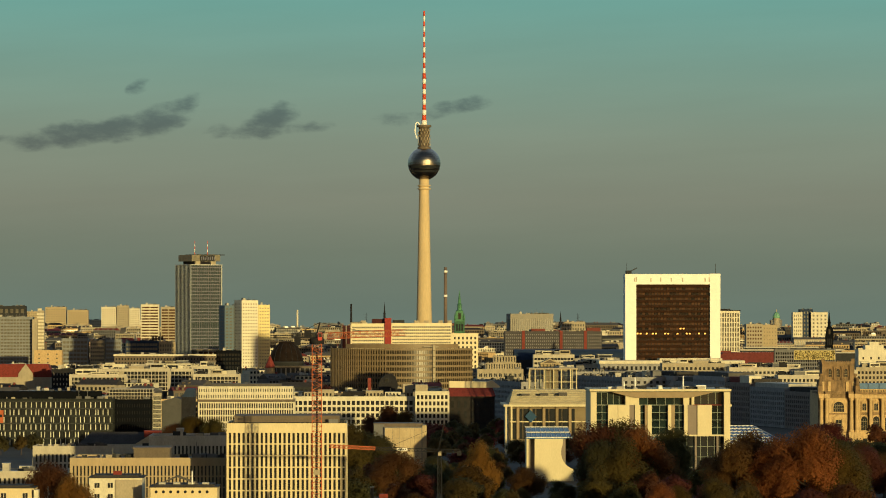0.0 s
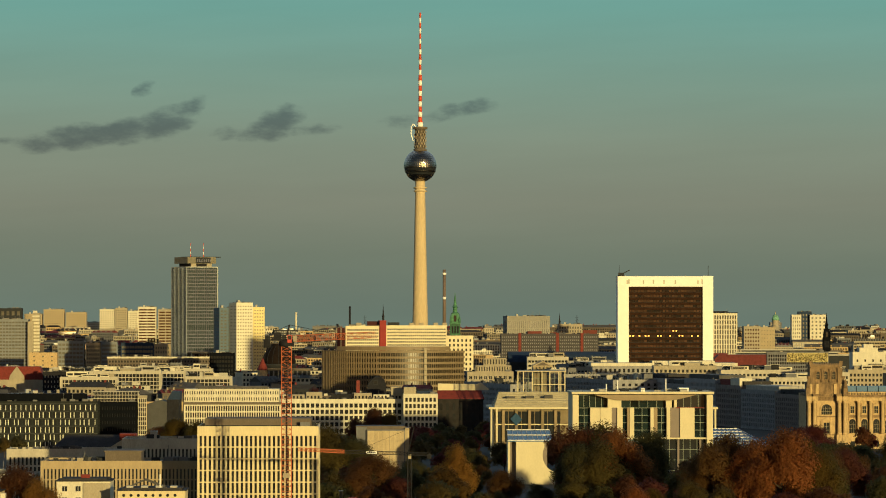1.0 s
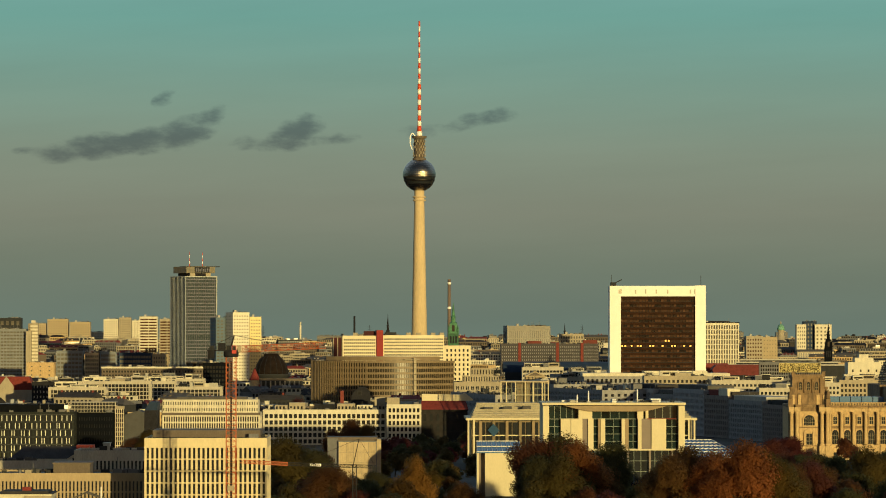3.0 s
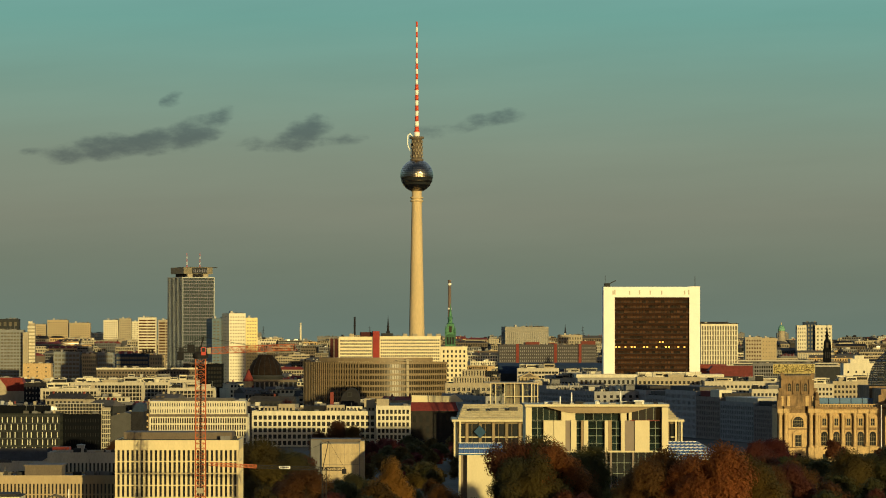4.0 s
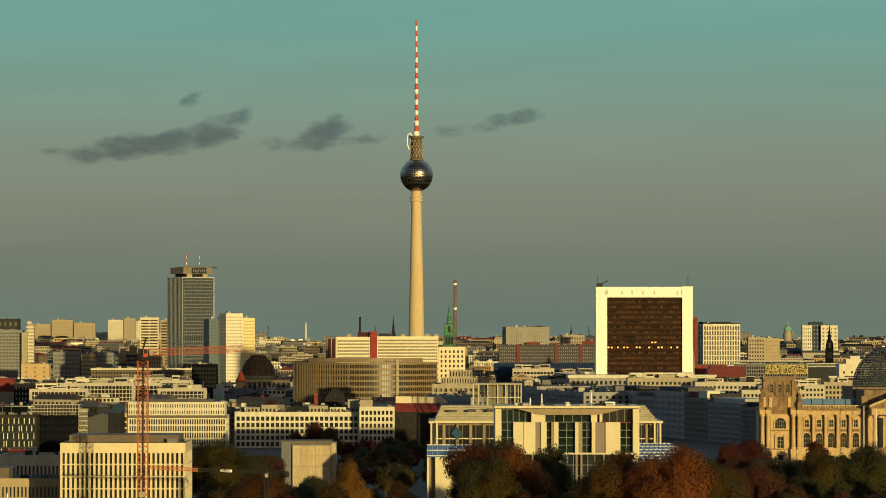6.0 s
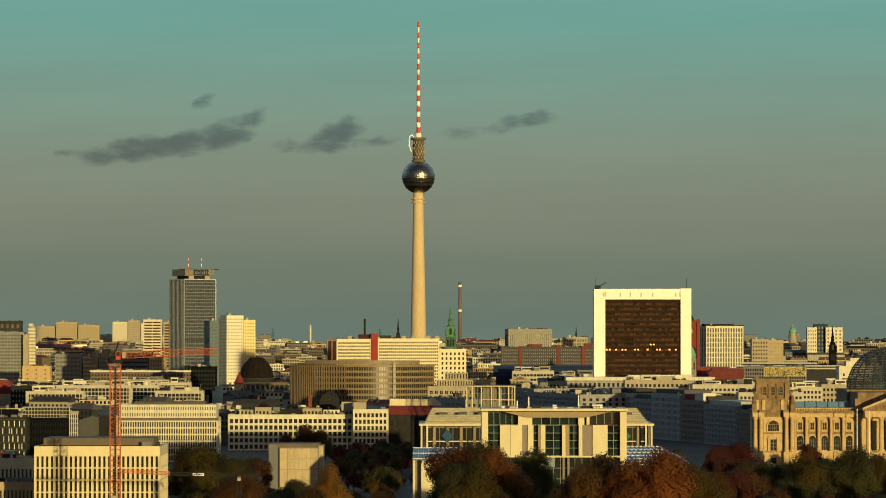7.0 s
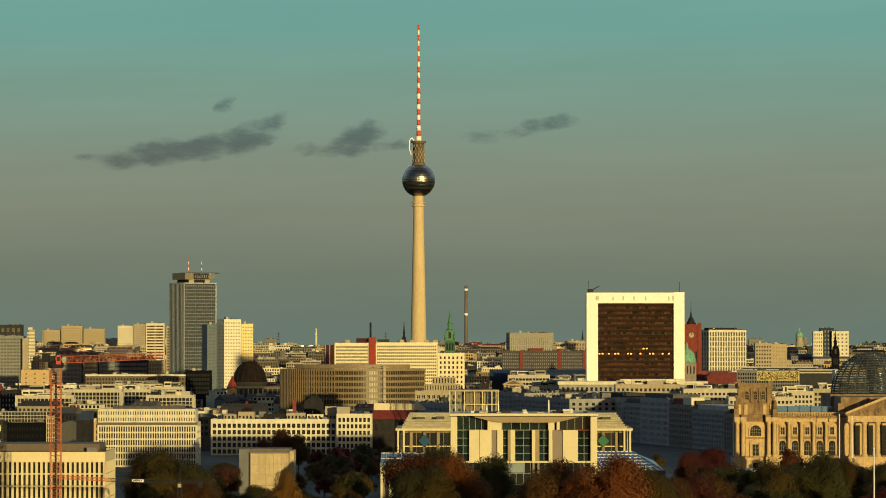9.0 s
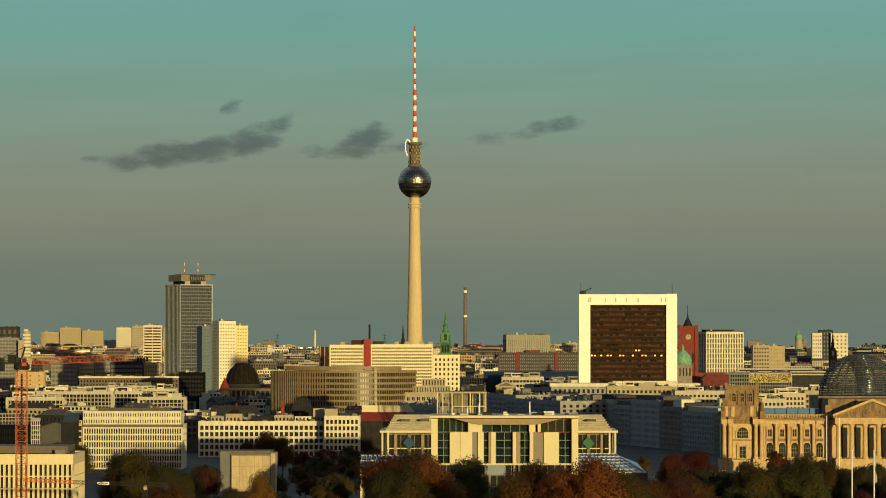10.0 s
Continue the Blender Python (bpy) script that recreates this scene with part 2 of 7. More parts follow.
def bar(bm, a, b, w, mi=0):
    """A square bar from a to b."""
    a, b = Vector(a), Vector(b)
    d = (b - a).normalized()
    s = d.cross(Vector((0, 0, 1)) if abs(d.z) < 0.9 else Vector((1, 0, 0))).normalized() * w / 2
    t = d.cross(s).normalized() * w / 2
    p = [a + s + t, a - s + t, a - s - t, a + s - t]
    q = [x + b - a for x in p]
    v = [bm.verts.new(x) for x in p + q]
    for i in range(4):
        bm.faces.new((v[i], v[(i + 1) % 4], v[4 + (i + 1) % 4], v[4 + i])).material_index = mi
    bm.faces.new((v[3], v[2], v[1], v[0])).material_index = mi
    bm.faces.new(v[4:]).material_index = mi


def skin(bm, o, u, w, z0, z1, cols, rows, fw=0.55, fh=0.6, d=0.35, mu=0.0, mb=0.0, mt=0.0, mi=0):
    """A wall face with real openings and reveals; returns the openings' centres on the glass plane and their size.
    o: the lower left corner seen from outside; u: the way to its right."""
    o, u, up = Vector(o), Vector(u).normalized(), Vector((0, 0, 1))
    inn = up.cross(u)
    cw, ch = (w - 2 * mu) / cols, (z1 - z0 - mb - mt) / rows
    ow, oh = cw * fw, ch * fh

    def q(a, b, c, e):
        if b - a > 1e-4 and e - c > 1e-4:
            quad(bm, o + u * a + up * (c - o.z), o + u * b + up * (c - o.z), o + u * b + up * (e - o.z), o + u * a + up * (e - o.z), mi)

    found = []
    low = z0
    for r in range(rows):
        a = z0 + mb + ch * r + (ch - oh) / 2
        q(0, w, low, a)
        x = 0.0
        for c in range(cols):
            l = mu + cw * c + (cw - ow) / 2
            q(x, l, a, a + oh)
            p = [o + u * l + up * (a - o.z), o + u * (l + ow) + up * (a - o.z), o + u * (l + ow) + up * (a + oh - o.z), o + u * l + up * (a + oh - o.z)]
            for i in range(4):
                s, e = p[i], p[(i + 1) % 4]
                quad(bm, s, e, e + inn * d, s + inn * d, mi)
            found.append((p[0] + (p[2] - p[0]) / 2 + inn * d, c, r))
            x = l + ow
        q(x, w, a, a + oh)
        low = a + oh
    q(0, w, low, z1)
    return found, ow, oh, math.atan2(u.y, u.x)


def pane_mesh(w, h, split=(1, 1), bar_w=0.12, mats=None):
    """A window: glass with a frame round it and glazing bars."""
    bm = bmesh.new()
    quad(bm, (-w / 2, 0, -h / 2), (w / 2, 0, -h / 2), (w / 2, 0, h / 2), (-w / 2, 0, h / 2), 0)
    for i in range(split[0] + 1):
        x = -w / 2 + w * i / split[0]
        box(bm, max(x - bar_w / 2, -w / 2), min(x + bar_w / 2, w / 2), -0.08, 0.02, -h / 2, h / 2, 1)
    for j in range(split[1] + 1):
        z = -h / 2 + h * j / split[1]
        box(bm, -w / 2, w / 2, -0.07, 0.02, max(z - bar_w / 2, -h / 2), min(z + bar_w / 2, h / 2), 1)
    me = bpy.data.meshes.new("window")
    bm.normal_update()
    bm.to_mesh(me)
    bm.free()
    for m in mats or (GLASS, FRAME):
        me.materials.append(m)
    return me


def frame_mesh(w, h, split, bar_w, mat):
    """The bars of a window alone, to sit on its glass."""
    bm = bmesh.new()
    for i in range(split[0] + 1):
        x = -w / 2 + w * i / split[0]
        box(bm, max(x - bar_w / 2, -w / 2), min(x + bar_w / 2, w / 2), -0.08, 0.0, -h / 2, h / 2)
    for j in range(split[1] + 1):
        z = -h / 2 + h * j / split[1]
        box(bm, -w / 2, w / 2, -0.07, 0.0, max(z - bar_w / 2, -h / 2), min(z + bar_w / 2, h / 2))
    me = bpy.data.meshes.new("window_frame")
    bm.normal_update()
    bm.to_mesh(me)
    bm.free()
    me.materials.append(mat)
    return me


def glass_mesh(w, h, mat):
    bm = bx(-w / 2, w / 2, 0.01, 0.06, -h / 2, h / 2)
    me = bpy.data.meshes.new("window")
    bm.normal_update()
    bm.to_mesh(me)
    bm.free()
    me.materials.append(mat)
    return me


def put_windows(parent, found, me, pick=None, name="window", bars=None):
    spots, ow, oh, turn = found
    for p, c, r in spots:
        ob = new(name, pick(c, r) if pick else me)
        ob.parent = parent
        ob.matrix_basis = Matrix.Translation(p) @ Matrix.Rotation(turn, 4, "Z")
        if bars:
            fr = new("window_frame", bars)
            fr.parent = ob


def roof_clutter(parent, w, d, z, rng, n=3):
    """Plant boxes, vents and lift heads on a flat roof, each a part of the house."""
    for _ in range(n):
        a, b, h = rng.uniform(1.5, min(6, w * 0.3)), rng.uniform(1.5, min(5, d * 0.3)), rng.uniform(0.9, 3.0)
        x, y = rng.uniform(-w / 2 + a, w / 2 - a), rng.uniform(b, d - b)
        bm = bx(x - a / 2, x + a / 2, y - b / 2, y + b / 2, z - 0.05, z + h)
        box(bm, x - a / 2 - 0.15, x + a / 2 + 0.15, y - b / 2 - 0.15, y + b / 2 + 0.15, z + h - 0.1, z + h + 0.15)
        part("roof_box", bm, rng.choice((CREAM, GREY, GREY, ROOF_PALE, ROOF_GREY, DARKGREY)), parent)


def block(name, label, x0, x1, y, depth, z1, cols, rows, wall=WHITE, glass=GLASS, roof=ROOF_GREY, fw=0.55, fh=0.6, d=0.35, turn=0.0, side=None,
          windows=True, split=(1, 1), frame=FRAME, mb=1.0, mt=1.2, mu=0.6, z0=0.0, clutter=3, group="", category="building", parapet=0.7, seed=1, bar_w=0.12, pick=None, framed=False, rim=None, lofts=0):
    """A flat-roofed house: walls with real openings, windows, parapet, roof and roof boxes."""
    rng = random.Random(seed)
    w = x1 - x0
    ob = thing(name, Matrix.Translation(((x0 + x1) / 2, y, z0)) @ Matrix.Rotation(radians(turn), 4, "Z"), label, category, group)
    h = z1 - z0
    bm = bmesh.new()
    sc = side if side else max(1, round(depth / (w / cols)))
    faces = [skin(bm, (-w / 2, 0, 0), (1, 0, 0), w, 0, h, cols, rows, fw, fh, d, mu, mb, mt),
             skin(bm, (-w / 2, depth, 0), (0, -1, 0), depth, 0, h, sc, rows, fw, fh, d, mu, mb, mt),
             skin(bm, (w / 2, 0, 0), (0, 1, 0), depth, 0, h, sc, rows, fw, fh, d, mu, mb, mt)]
    quad(bm, (w / 2, depth, 0), (-w / 2, depth, 0), (-w / 2, depth, h), (w / 2, depth, h))
    p = 0.35
    bmesh.ops.remove_doubles(bm, verts=bm.verts, dist=0.001)
    part("wall", bm, wall, ob)
    for a in ((-w / 2, w / 2, 0, p), (-w / 2, w / 2, depth - p, depth), (-w / 2, -w / 2 + p, p, depth - p), (w / 2 - p, w / 2, p, depth - p)):
        part("parapet", bx(*a, h, h + parapet), wall, ob)
    part("roof", bx(-w / 2 + p, w / 2 - p, p, depth - p, h - 0.2, h + 0.1), roof, ob)
    if rim:
        part("roof_edge", bx(-w / 2 - 0.5, w / 2 + 0.5, -0.6, depth * 0.35, h + parapet, h + parapet + 0.8), rim, ob)
        part("roof_edge", bx(-w * 0.35, w * 0.42, depth * 0.5, depth * 0.8, h + parapet, h + parapet + 2.2), rim, ob)
    # beyond y 3050 the dark glass gives way to the paler far pane
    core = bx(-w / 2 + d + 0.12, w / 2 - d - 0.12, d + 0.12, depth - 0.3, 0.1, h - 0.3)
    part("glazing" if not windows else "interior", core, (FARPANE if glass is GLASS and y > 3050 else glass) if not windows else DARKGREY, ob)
    if windows:
        bars = frame_mesh(faces[0][1], faces[0][2], split, bar_w, frame) if framed else None
        me = pane_mesh(faces[0][1], faces[0][2], split, bar_w, (glass, frame)) if not framed else glass_mesh(faces[0][1], faces[0][2], glass)
        put_windows(ob, faces[0], me, pick, bars=bars)
        me2 = pane_mesh(faces[1][1], faces[1][2], split, bar_w, (glass, frame))
        # only the flank that turns to the walk carries its own windows
        flank = faces[2] if ((x0 + x1) / 2 < 0) else faces[1]
        put_windows(ob, flank, me2)
    roof_clutter(ob, w, depth, h + 0.1, rng, clutter)
    for _ in range(lofts):
        a, b, e = rng.uniform(3, min(13, w * 0.3)), rng.uniform(3, 6), rng.uniform(1.4, 3.6)
        x, yy = rng.uniform(-w / 2 + a / 2 + 0.5, w / 2 - a / 2 - 0.5), rng.uniform(0.8, max(1.0, depth - b - 1))
        m = rng.choice((WHITE, CREAM, WHITE, WHITE, ROOF_PALE, GREY, SLATE))
        loft = part("loft", bx(x - a / 2, x + a / 2, yy, yy + b, h, h + parapet + e), m, ob, "roof loft")
        part("loft_roof", bx(x - a / 2 - 0.3, x + a / 2 + 0.3, yy - 0.4, yy + b, h + parapet + e, h + parapet + e + 0.25), rng.choice((WHITE, ROOF_DARK, ROOF_PALE)), ob)
        if rng.random() < 0.7:
            part("loft_glazing", bx(x - a * 0.42, x + a * 0.42, yy - 0.06, yy + 0.2, h + parapet + e * 0.3, h + parapet + e * 0.75), GLASS, ob)
    if w > 12:
        bm = bmesh.new()
        for _ in range(int(w / 2.4)):
            a, b, e = rng.uniform(0.25, 1.5), rng.uniform(0.3, 1.2), rng.uniform(0.4, 1.7)
            x, yy = rng.uniform(-w / 2 + 1.5, w / 2 - 1.5), rng.uniform(1.0, depth * 0.7)
            box(bm, x - a, x + a, yy, yy + b, h, h + parapet + e * 0.7, rng.choice((0, 1, 1, 2, 2, 3)))
            if rng.random() < 0.25:
                box(bm, x - 0.09, x + 0.09, yy + 0.1, yy + 0.28, h, h + parapet + e + rng.uniform(1, 3.5), 3)
        plant = part("roof_plant", bm, (CREAM, ROOF_GREY, DARKGREY, GREY), ob, "small roof vents, ducts and aerials")
        tagged(plant, "small roof vents, ducts and aerials", kind="stuff")
    return ob


# ---- the ground: flat city floor that climbs gently beyond the tower ----
def ground_height(y):
    s = min(max((y - 3750.0) / 1200.0, 0.0), 1.0)
    return 42.0 * s * s * (3 - 2 * s)


bm = bmesh.new()
rows_y = [-1500, 0, 800, 1400, 2000, 2800, 3600, 3750] + [3750 + 60 * i for i in range(1, 21)] + [5300]
cols_x = [-3000, -1200, -600, -300, 0, 300, 600, 1200, 3000]
verts = [[bm.verts.new((x, y, ground_height(y))) for x in cols_x] for y in rows_y]
for a, b in zip(verts, verts[1:]):
    for i in range(len(cols_x) - 1):
        bm.faces.new((a[i], a[i + 1], b[i + 1], b[i]))
tagged(part("ground", bm, GROUND), "dark asphalt and soil of the city floor", "ground", kind="structure")


# ---- television tower ----
def tv_tower(x, y):
    ob = thing("television_tower", pose(x, y, 0), "tall concrete television tower with steel sphere and banded mast", "tower")
    bm = bmesh.new()
    lathe(bm, [(16, 0), (12.5, 8), (10.2, 20), (8.6, 40), (7.6, 62), (6.9, 95), (6.2, 130), (5.5, 165), (5.0, 190), (4.9, 203)], 40)
    part("shaft", bm, TOWER_CONCRETE, ob, "pale tapering concrete shaft")
    for z in (191.0, 194.2):
        bm = bmesh.new()
        lathe(bm, [(5.0, z - 0.9), (6.6, z - 0.5), (6.6, z + 0.6), (5.0, z + 0.9)], 32)
        part("collar_ring", bm, TOWER_CONCRETE, ob)
    # sphere of folded steel plates with window belts
    bm = bmesh.new()
    n, m, r = 44, 22, 16.2

    def at_ball(i, j, rr):
        a, b = 2 * math.pi * i / n, -math.pi / 2 + math.pi * j / m
        return (rr * math.cos(b) * math.cos(a), rr * math.cos(b) * math.sin(a), 216 + rr * math.sin(b))

    belts = (7, 9)
    for j in range(m):
        for i in range(n):
            c = [at_ball(i, j, r), at_ball(i + 1, j, r), at_ball(i + 1, j + 1, r), at_ball(i, j + 1, r)]
            if j in belts:
                quad(bm, *[at_ball(i + a, j + b, r - 0.12) for a, b in ((0, 0), (1, 0), (1, 1), (0, 1))], 1)
            elif j in (0, m - 1):
                bm.faces.new([bm.verts.new(p) for p in ((c[0], c[1], c[2]) if j == m - 1 else (c[0], c[2], c[3]))])
            else:
                tip = bm.verts.new(at_ball(i + 0.5, j + 0.5, r + 0.12))
                v = [bm.verts.new(at_ball(i + a, j + b, r)) for a, b in ((0.05, 0.05), (0.95, 0.05), (0.95, 0.95), (0.05, 0.95))]
                for k in range(4):
                    bm.faces.new((v[k], v[(k + 1) % 4], tip))
    part("sphere", bm, (STEEL_BALL, GLASS), ob, "folded steel plates with dark window belts")
    bm = bmesh.new()
    bmesh.ops.create_uvsphere(bm, u_segments=44, v_segments=22, radius=r - 0.4, matrix=Matrix.Translation((0, 0, 216)))
    part("sphere_core", bm, SLATE, ob, "dark joints behind the plates")
    # antenna carrier above the sphere
    bm = bmesh.new()
    lathe(bm, [(6.6, 230), (6.6, 232.5), (5.2, 233), (5.2, 252), (7.2, 252.3), (7.2, 254.4), (3.0, 254.6)], 28)
    part("antenna_carrier", bm, BROWN, ob, "concrete cylinder ringed with aerial panels")
    panel = bpy.data.meshes.new("aerial_panel")
    bm = bx(-0.55, 0.55, -0.25, 0.25, -1.1, 1.1)
    bm.to_mesh(panel)
    bm.free()
    panel.materials.append(AERIAL)
    rng = random.Random(4)
    for ring in range(6):
        for i in range(12):
            if rng.random() < 0.2:
                continue
            a = 2 * math.pi * (i + 0.5 * (ring % 2)) / 12
            o = new("aerial_panel", panel)
            o.parent = ob
            o.matrix_basis = Matrix.Translation((6.0 * math.cos(a), 6.0 * math.sin(a), 235 + 2.9 * ring)) @ Matrix.Rotation(a + math.pi / 2, 4, "Z")
    bm = bmesh.new()
    for a, b in (((-7.0, 0, 241), (-9.0, -1, 247)), ((-9.0, -1, 247), (-8.8, -1, 255)), ((-8.8, -1, 255), (-6.8, -1, 257.4)), ((-6.8, -1, 257.4), (-4.4, 0, 254.7))):
        bar(bm, a, b, 0.9)
    part("service_crane", bm, MAST_WHITE, ob, "white jib crane on the platform")
    # red and white mast
    top, base, count = 368.0, 254.0, 22
    for i in range(count):
        z1 = top - (top - base) * i / count
        z0 = top - (top - base) * (i + 1) / count

        def rad(z):
            return 0.95 if z > 331 else 1.25 if z > 308 else 1.75 if z > 270 else 2.1 + max(0, (260 - z)) * 0.22
        bm = bmesh.new()
        lathe(bm, [(rad((z0 + z1) / 2), z0), (rad((z0 + z1) / 2) * 0.98, z1)], 12)
        if i in (8, 12, 20):
            lathe(bm, [(rad(z0) * 1.35, z0), (rad(z0) * 1.35, z0 + 0.5)], 12)
        part("mast_band", bm, MAST_RED if i % 2 == 0 else MAST_WHITE, ob, "red band" if i % 2 == 0 else "white band")
    return ob


TOWER_CONCRETE = material("tower_concrete", (0.52, 0.405, 0.24), 0.85, vary=0.1, scale=0.12, streak=0.8)
STEEL_BALL = material("steel_plates", (0.36, 0.32, 0.26), 0.24, metal=1.0, vary=0.12, scale=0.8, bump=0.0)
AERIAL = material("aerial_panel_paint", (0.26, 0.22, 0.16), 0.7, each=0.8)
tv_tower(0, 3544)


# ---- hotel tower with curtain wall ----
def hotel_tower():
    w, d, h = 35.9, 32.2, 117.6
    ob = thing("hotel_tower", Matrix.Translation((-221.1, 3655, 0)) @ Matrix.Rotation(radians(31), 4, "Z"), "dark glazed slab hotel with rooftop crown and two striped aerials", "building")
    part("body", bx(-w / 2 + 0.3, w / 2 - 0.3, 0.3, d, 0, h - 0.5), CURTAIN, ob)
    for s in range(1, 34):
        bm = bx(-w / 2, w / 2, 0, 0.45, s * 3.45, s * 3.45 + 0.9)
        part("spandrel", bm, SPANDREL, ob)
    for i in range(15):
        x = -w / 2 + w * i / 14
        wide = 0.9 if i in (0, 14) else 0.22
        part("mullion", bx(x - wide / 2, x + wide / 2, -0.25, 0.5, 0, h), CORNER if i in (0, 14) else SPANDREL, ob)
    for i in range(12):
        y = d * i / 11
        wide = 1.2 if i in (0, 11) else 0.75
        part("pier", bx(-w / 2 - 0.35, -w / 2 + 0.5, y - wide / 2, y + wide / 2, 0, h), PIER, ob)
    part("roof_rim", bx(-w / 2 - 0.5, w / 2 + 0.5, -0.5, d + 0.5, h - 0.9, h), CORNER, ob)
    part("service_storey", bx(-w / 2 + 0.4, w / 2 - 0.4, -0.1, 0.5, 55.0, 58.6), CURTAIN, ob, "dark louvred service storey")
    part("podium", bx(-w / 2 + 2, w / 2 + 12, -10, 6, 0, 30), BROWN, ob, "brown podium")
    part("podium_roof", bx(-w / 2 + 1, w / 2 + 13, -11, 6, 30, 31), CREAM, ob, "pale podium roof edge")
    for i in range(7):
        part("podium_window", bx(-w / 2 + 4 + i * 6, -w / 2 + 8.5 + i * 6, -10.2, -9.9, 23, 28.5), GLASS_BROWN, ob)
    part("crown_neck", bx(-w / 2 + 6, w / 2 - 5, 4, d - 5, h, h + 3.2), SLATE, ob)
    for x in (-w / 2 + 7, w / 2 - 11):
        part("crown_support", bx(x, x + 5.5, 2.5, 9, h, h + 3.2), CREAM, ob, "pale crown support")
    part("crown", bx(-w / 2 + 2, w / 2 - 1, 1.5, d - 2, h + 3.2, h + 9.8), CROWN, ob, "brown-grey rooftop crown")
    part("sign_board", bx(-6.5, 10.5, 1.2, 1.5, h + 3.6, h + 9.4), DARKGREY, ob, "dark sign board")
    part("crown_roof", bx(-w / 2 + 8, w / 2 + 6, 4, d - 4, h + 9.5, h + 10.3), DARKGREY, ob)
    rng = random.Random(3)
    x = -5.0
    for i in range(8):
        a = rng.uniform(1.2, 2.0)
        part("sign_shape", bx(x, x + a * 0.6, 0.95, 1.2, h + 4.8, h + rng.uniform(7.0, 8.8)), SPANDREL, ob, "grey sign shape")
        x += a + 0.5
    for x, y in ((-9, 8), (9, 14)):
        for k in range(5):
            bm = bmesh.new()
            lathe(bm, [(0.45 - k * 0.05, h + 9.5 + k * 3), (0.4 - k * 0.05, h + 12.5 + k * 3)], 8)
            o = part("aerial_band", bm, MAST_WHITE if k % 2 else MAST_RED, ob)
            o.location = (x, y, 0)
    return ob


CURTAIN = material("grey_curtain_glass", (0.05, 0.065, 0.07), 0.18, vary=0.3, scale=0.5, bump=0.0)
# blue mixed into the spandrel colour for sky reflected by the front
SPANDREL = material("sky_toned_spandrel", (0.165, 0.165, 0.21), 0.6, vary=0.25)
PIER = material("blue_grey_pier", (0.235, 0.26, 0.28), 0.7, vary=0.15)
CORNER = material("pale_corner_trim", (0.42, 0.43, 0.41), 0.6, vary=0.1)
CROWN = material("brown_grey_crown", (0.185, 0.165, 0.12), 0.8, vary=0.15)
hotel_tower()


# ---- trade centre slab: white frame round bronze glazing ----
def trade_centre():
    x0, x1, y, h = 127.8, 195.3, 2517.0, 95.0
    w = x1 - x0
    ob = thing("trade_centre", pose((x0 + x1) / 2, y, 0), "white framed office slab with bronze glass front", "building")
    part("pier", bx(-w / 2, -w / 2 + 7.8, 0, 20, 0, h), IHZ_WHITE, ob, "white cladding")
    part("pier", bx(w / 2 - 7.4, w / 2, 0, 20, 0, h + 0.3), IHZ_WHITE, ob, "white cladding")
    part("top_band", bx(-w / 2 + 7.8, w / 2 - 7.5, 0.02, 20, h - 7.3, h), IHZ_WHITE, ob, "white cladding")
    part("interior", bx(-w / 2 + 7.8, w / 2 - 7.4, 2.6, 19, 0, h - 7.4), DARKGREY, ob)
    a, b = -w / 2 + 7.8, w / 2 - 7.4
    rows, pitch, cols = 20, 3.55, 24
    cw = (b - a) / cols
    me = pane_mesh(cw * 0.9, 1.75, (1, 1), 0.16, (GLASS_BROWN, BRONZE))
    lit = pane_mesh(cw * 0.9, 1.75, (1, 1), 0.75, (LIT, BRONZE))
    top = h - 7.8
    lamps = {(9, c) for c in (0, 1, 3, 5, 6, 9, 10, 13, 16, 17, 20, 22)} | {(8, 14), (8, 15)}
    rng = random.Random(9)
    for r in range(rows):
        z = top - pitch * (r + 1)
        part("spandrel", bx(a, b, 1.6, 2.5, z + 2.05, z + pitch), BRONZE, ob, "bronze spandrel band")
        part("ledge", bx(a, b, 1.1, 1.6, z + 1.9, z + 2.15), BRONZE, ob)
        for c in range(cols):
            o = new("window", lit if (r, c) in lamps else me)
            o.parent = ob
            o.location = (a + cw * (c + 0.5), 2.3, z + 1.15)
    for x in (-27.5, -26.3, -16.0, -9, -1.5, 6.5, 22.5, 25.5):
        part("sign_mark", bx(x, x + 0.9, -0.12, 0.05, h - 5.4, h - 2.8 + (x % 2) * 0.4), IHZ_MARK, ob, "weathered sign trace")
    part("plant_box", bx(-w / 2 + 1, -w / 2 + 5, 6, 12, h, h + 2.6), DARKGREY, ob)
    bm = bmesh.new()
    bar(bm, (-w / 2 + 4, 8, h + 2), (-w / 2 + 9, 8, h + 4.5), 0.7)
    bar(bm, (-w / 2 + 1.5, 6, h), (-w / 2 + 1.5, 6, h + 8), 0.25)
    part("roof_aerial", bm, DARKGREY, ob)
    bm = bmesh.new()
    bar(bm, (w / 2 - 3, 6, h), (w / 2 - 3, 6, h + 7.5), 0.35)
    part("roof_aerial", bm, DARKGREY, ob)
    return ob


IHZ_WHITE = material("white_cladding_panels", (0.79, 0.77, 0.70), 0.6, vary=0.04, scale=0.2)
IHZ_MARK = material("weathered_marks", (0.46, 0.42, 0.34), 0.7)
BRONZE = material("bronze_metal", (0.032, 0.014, 0.007), 0.85, vary=0.25, spec=0.08)
trade_centre()


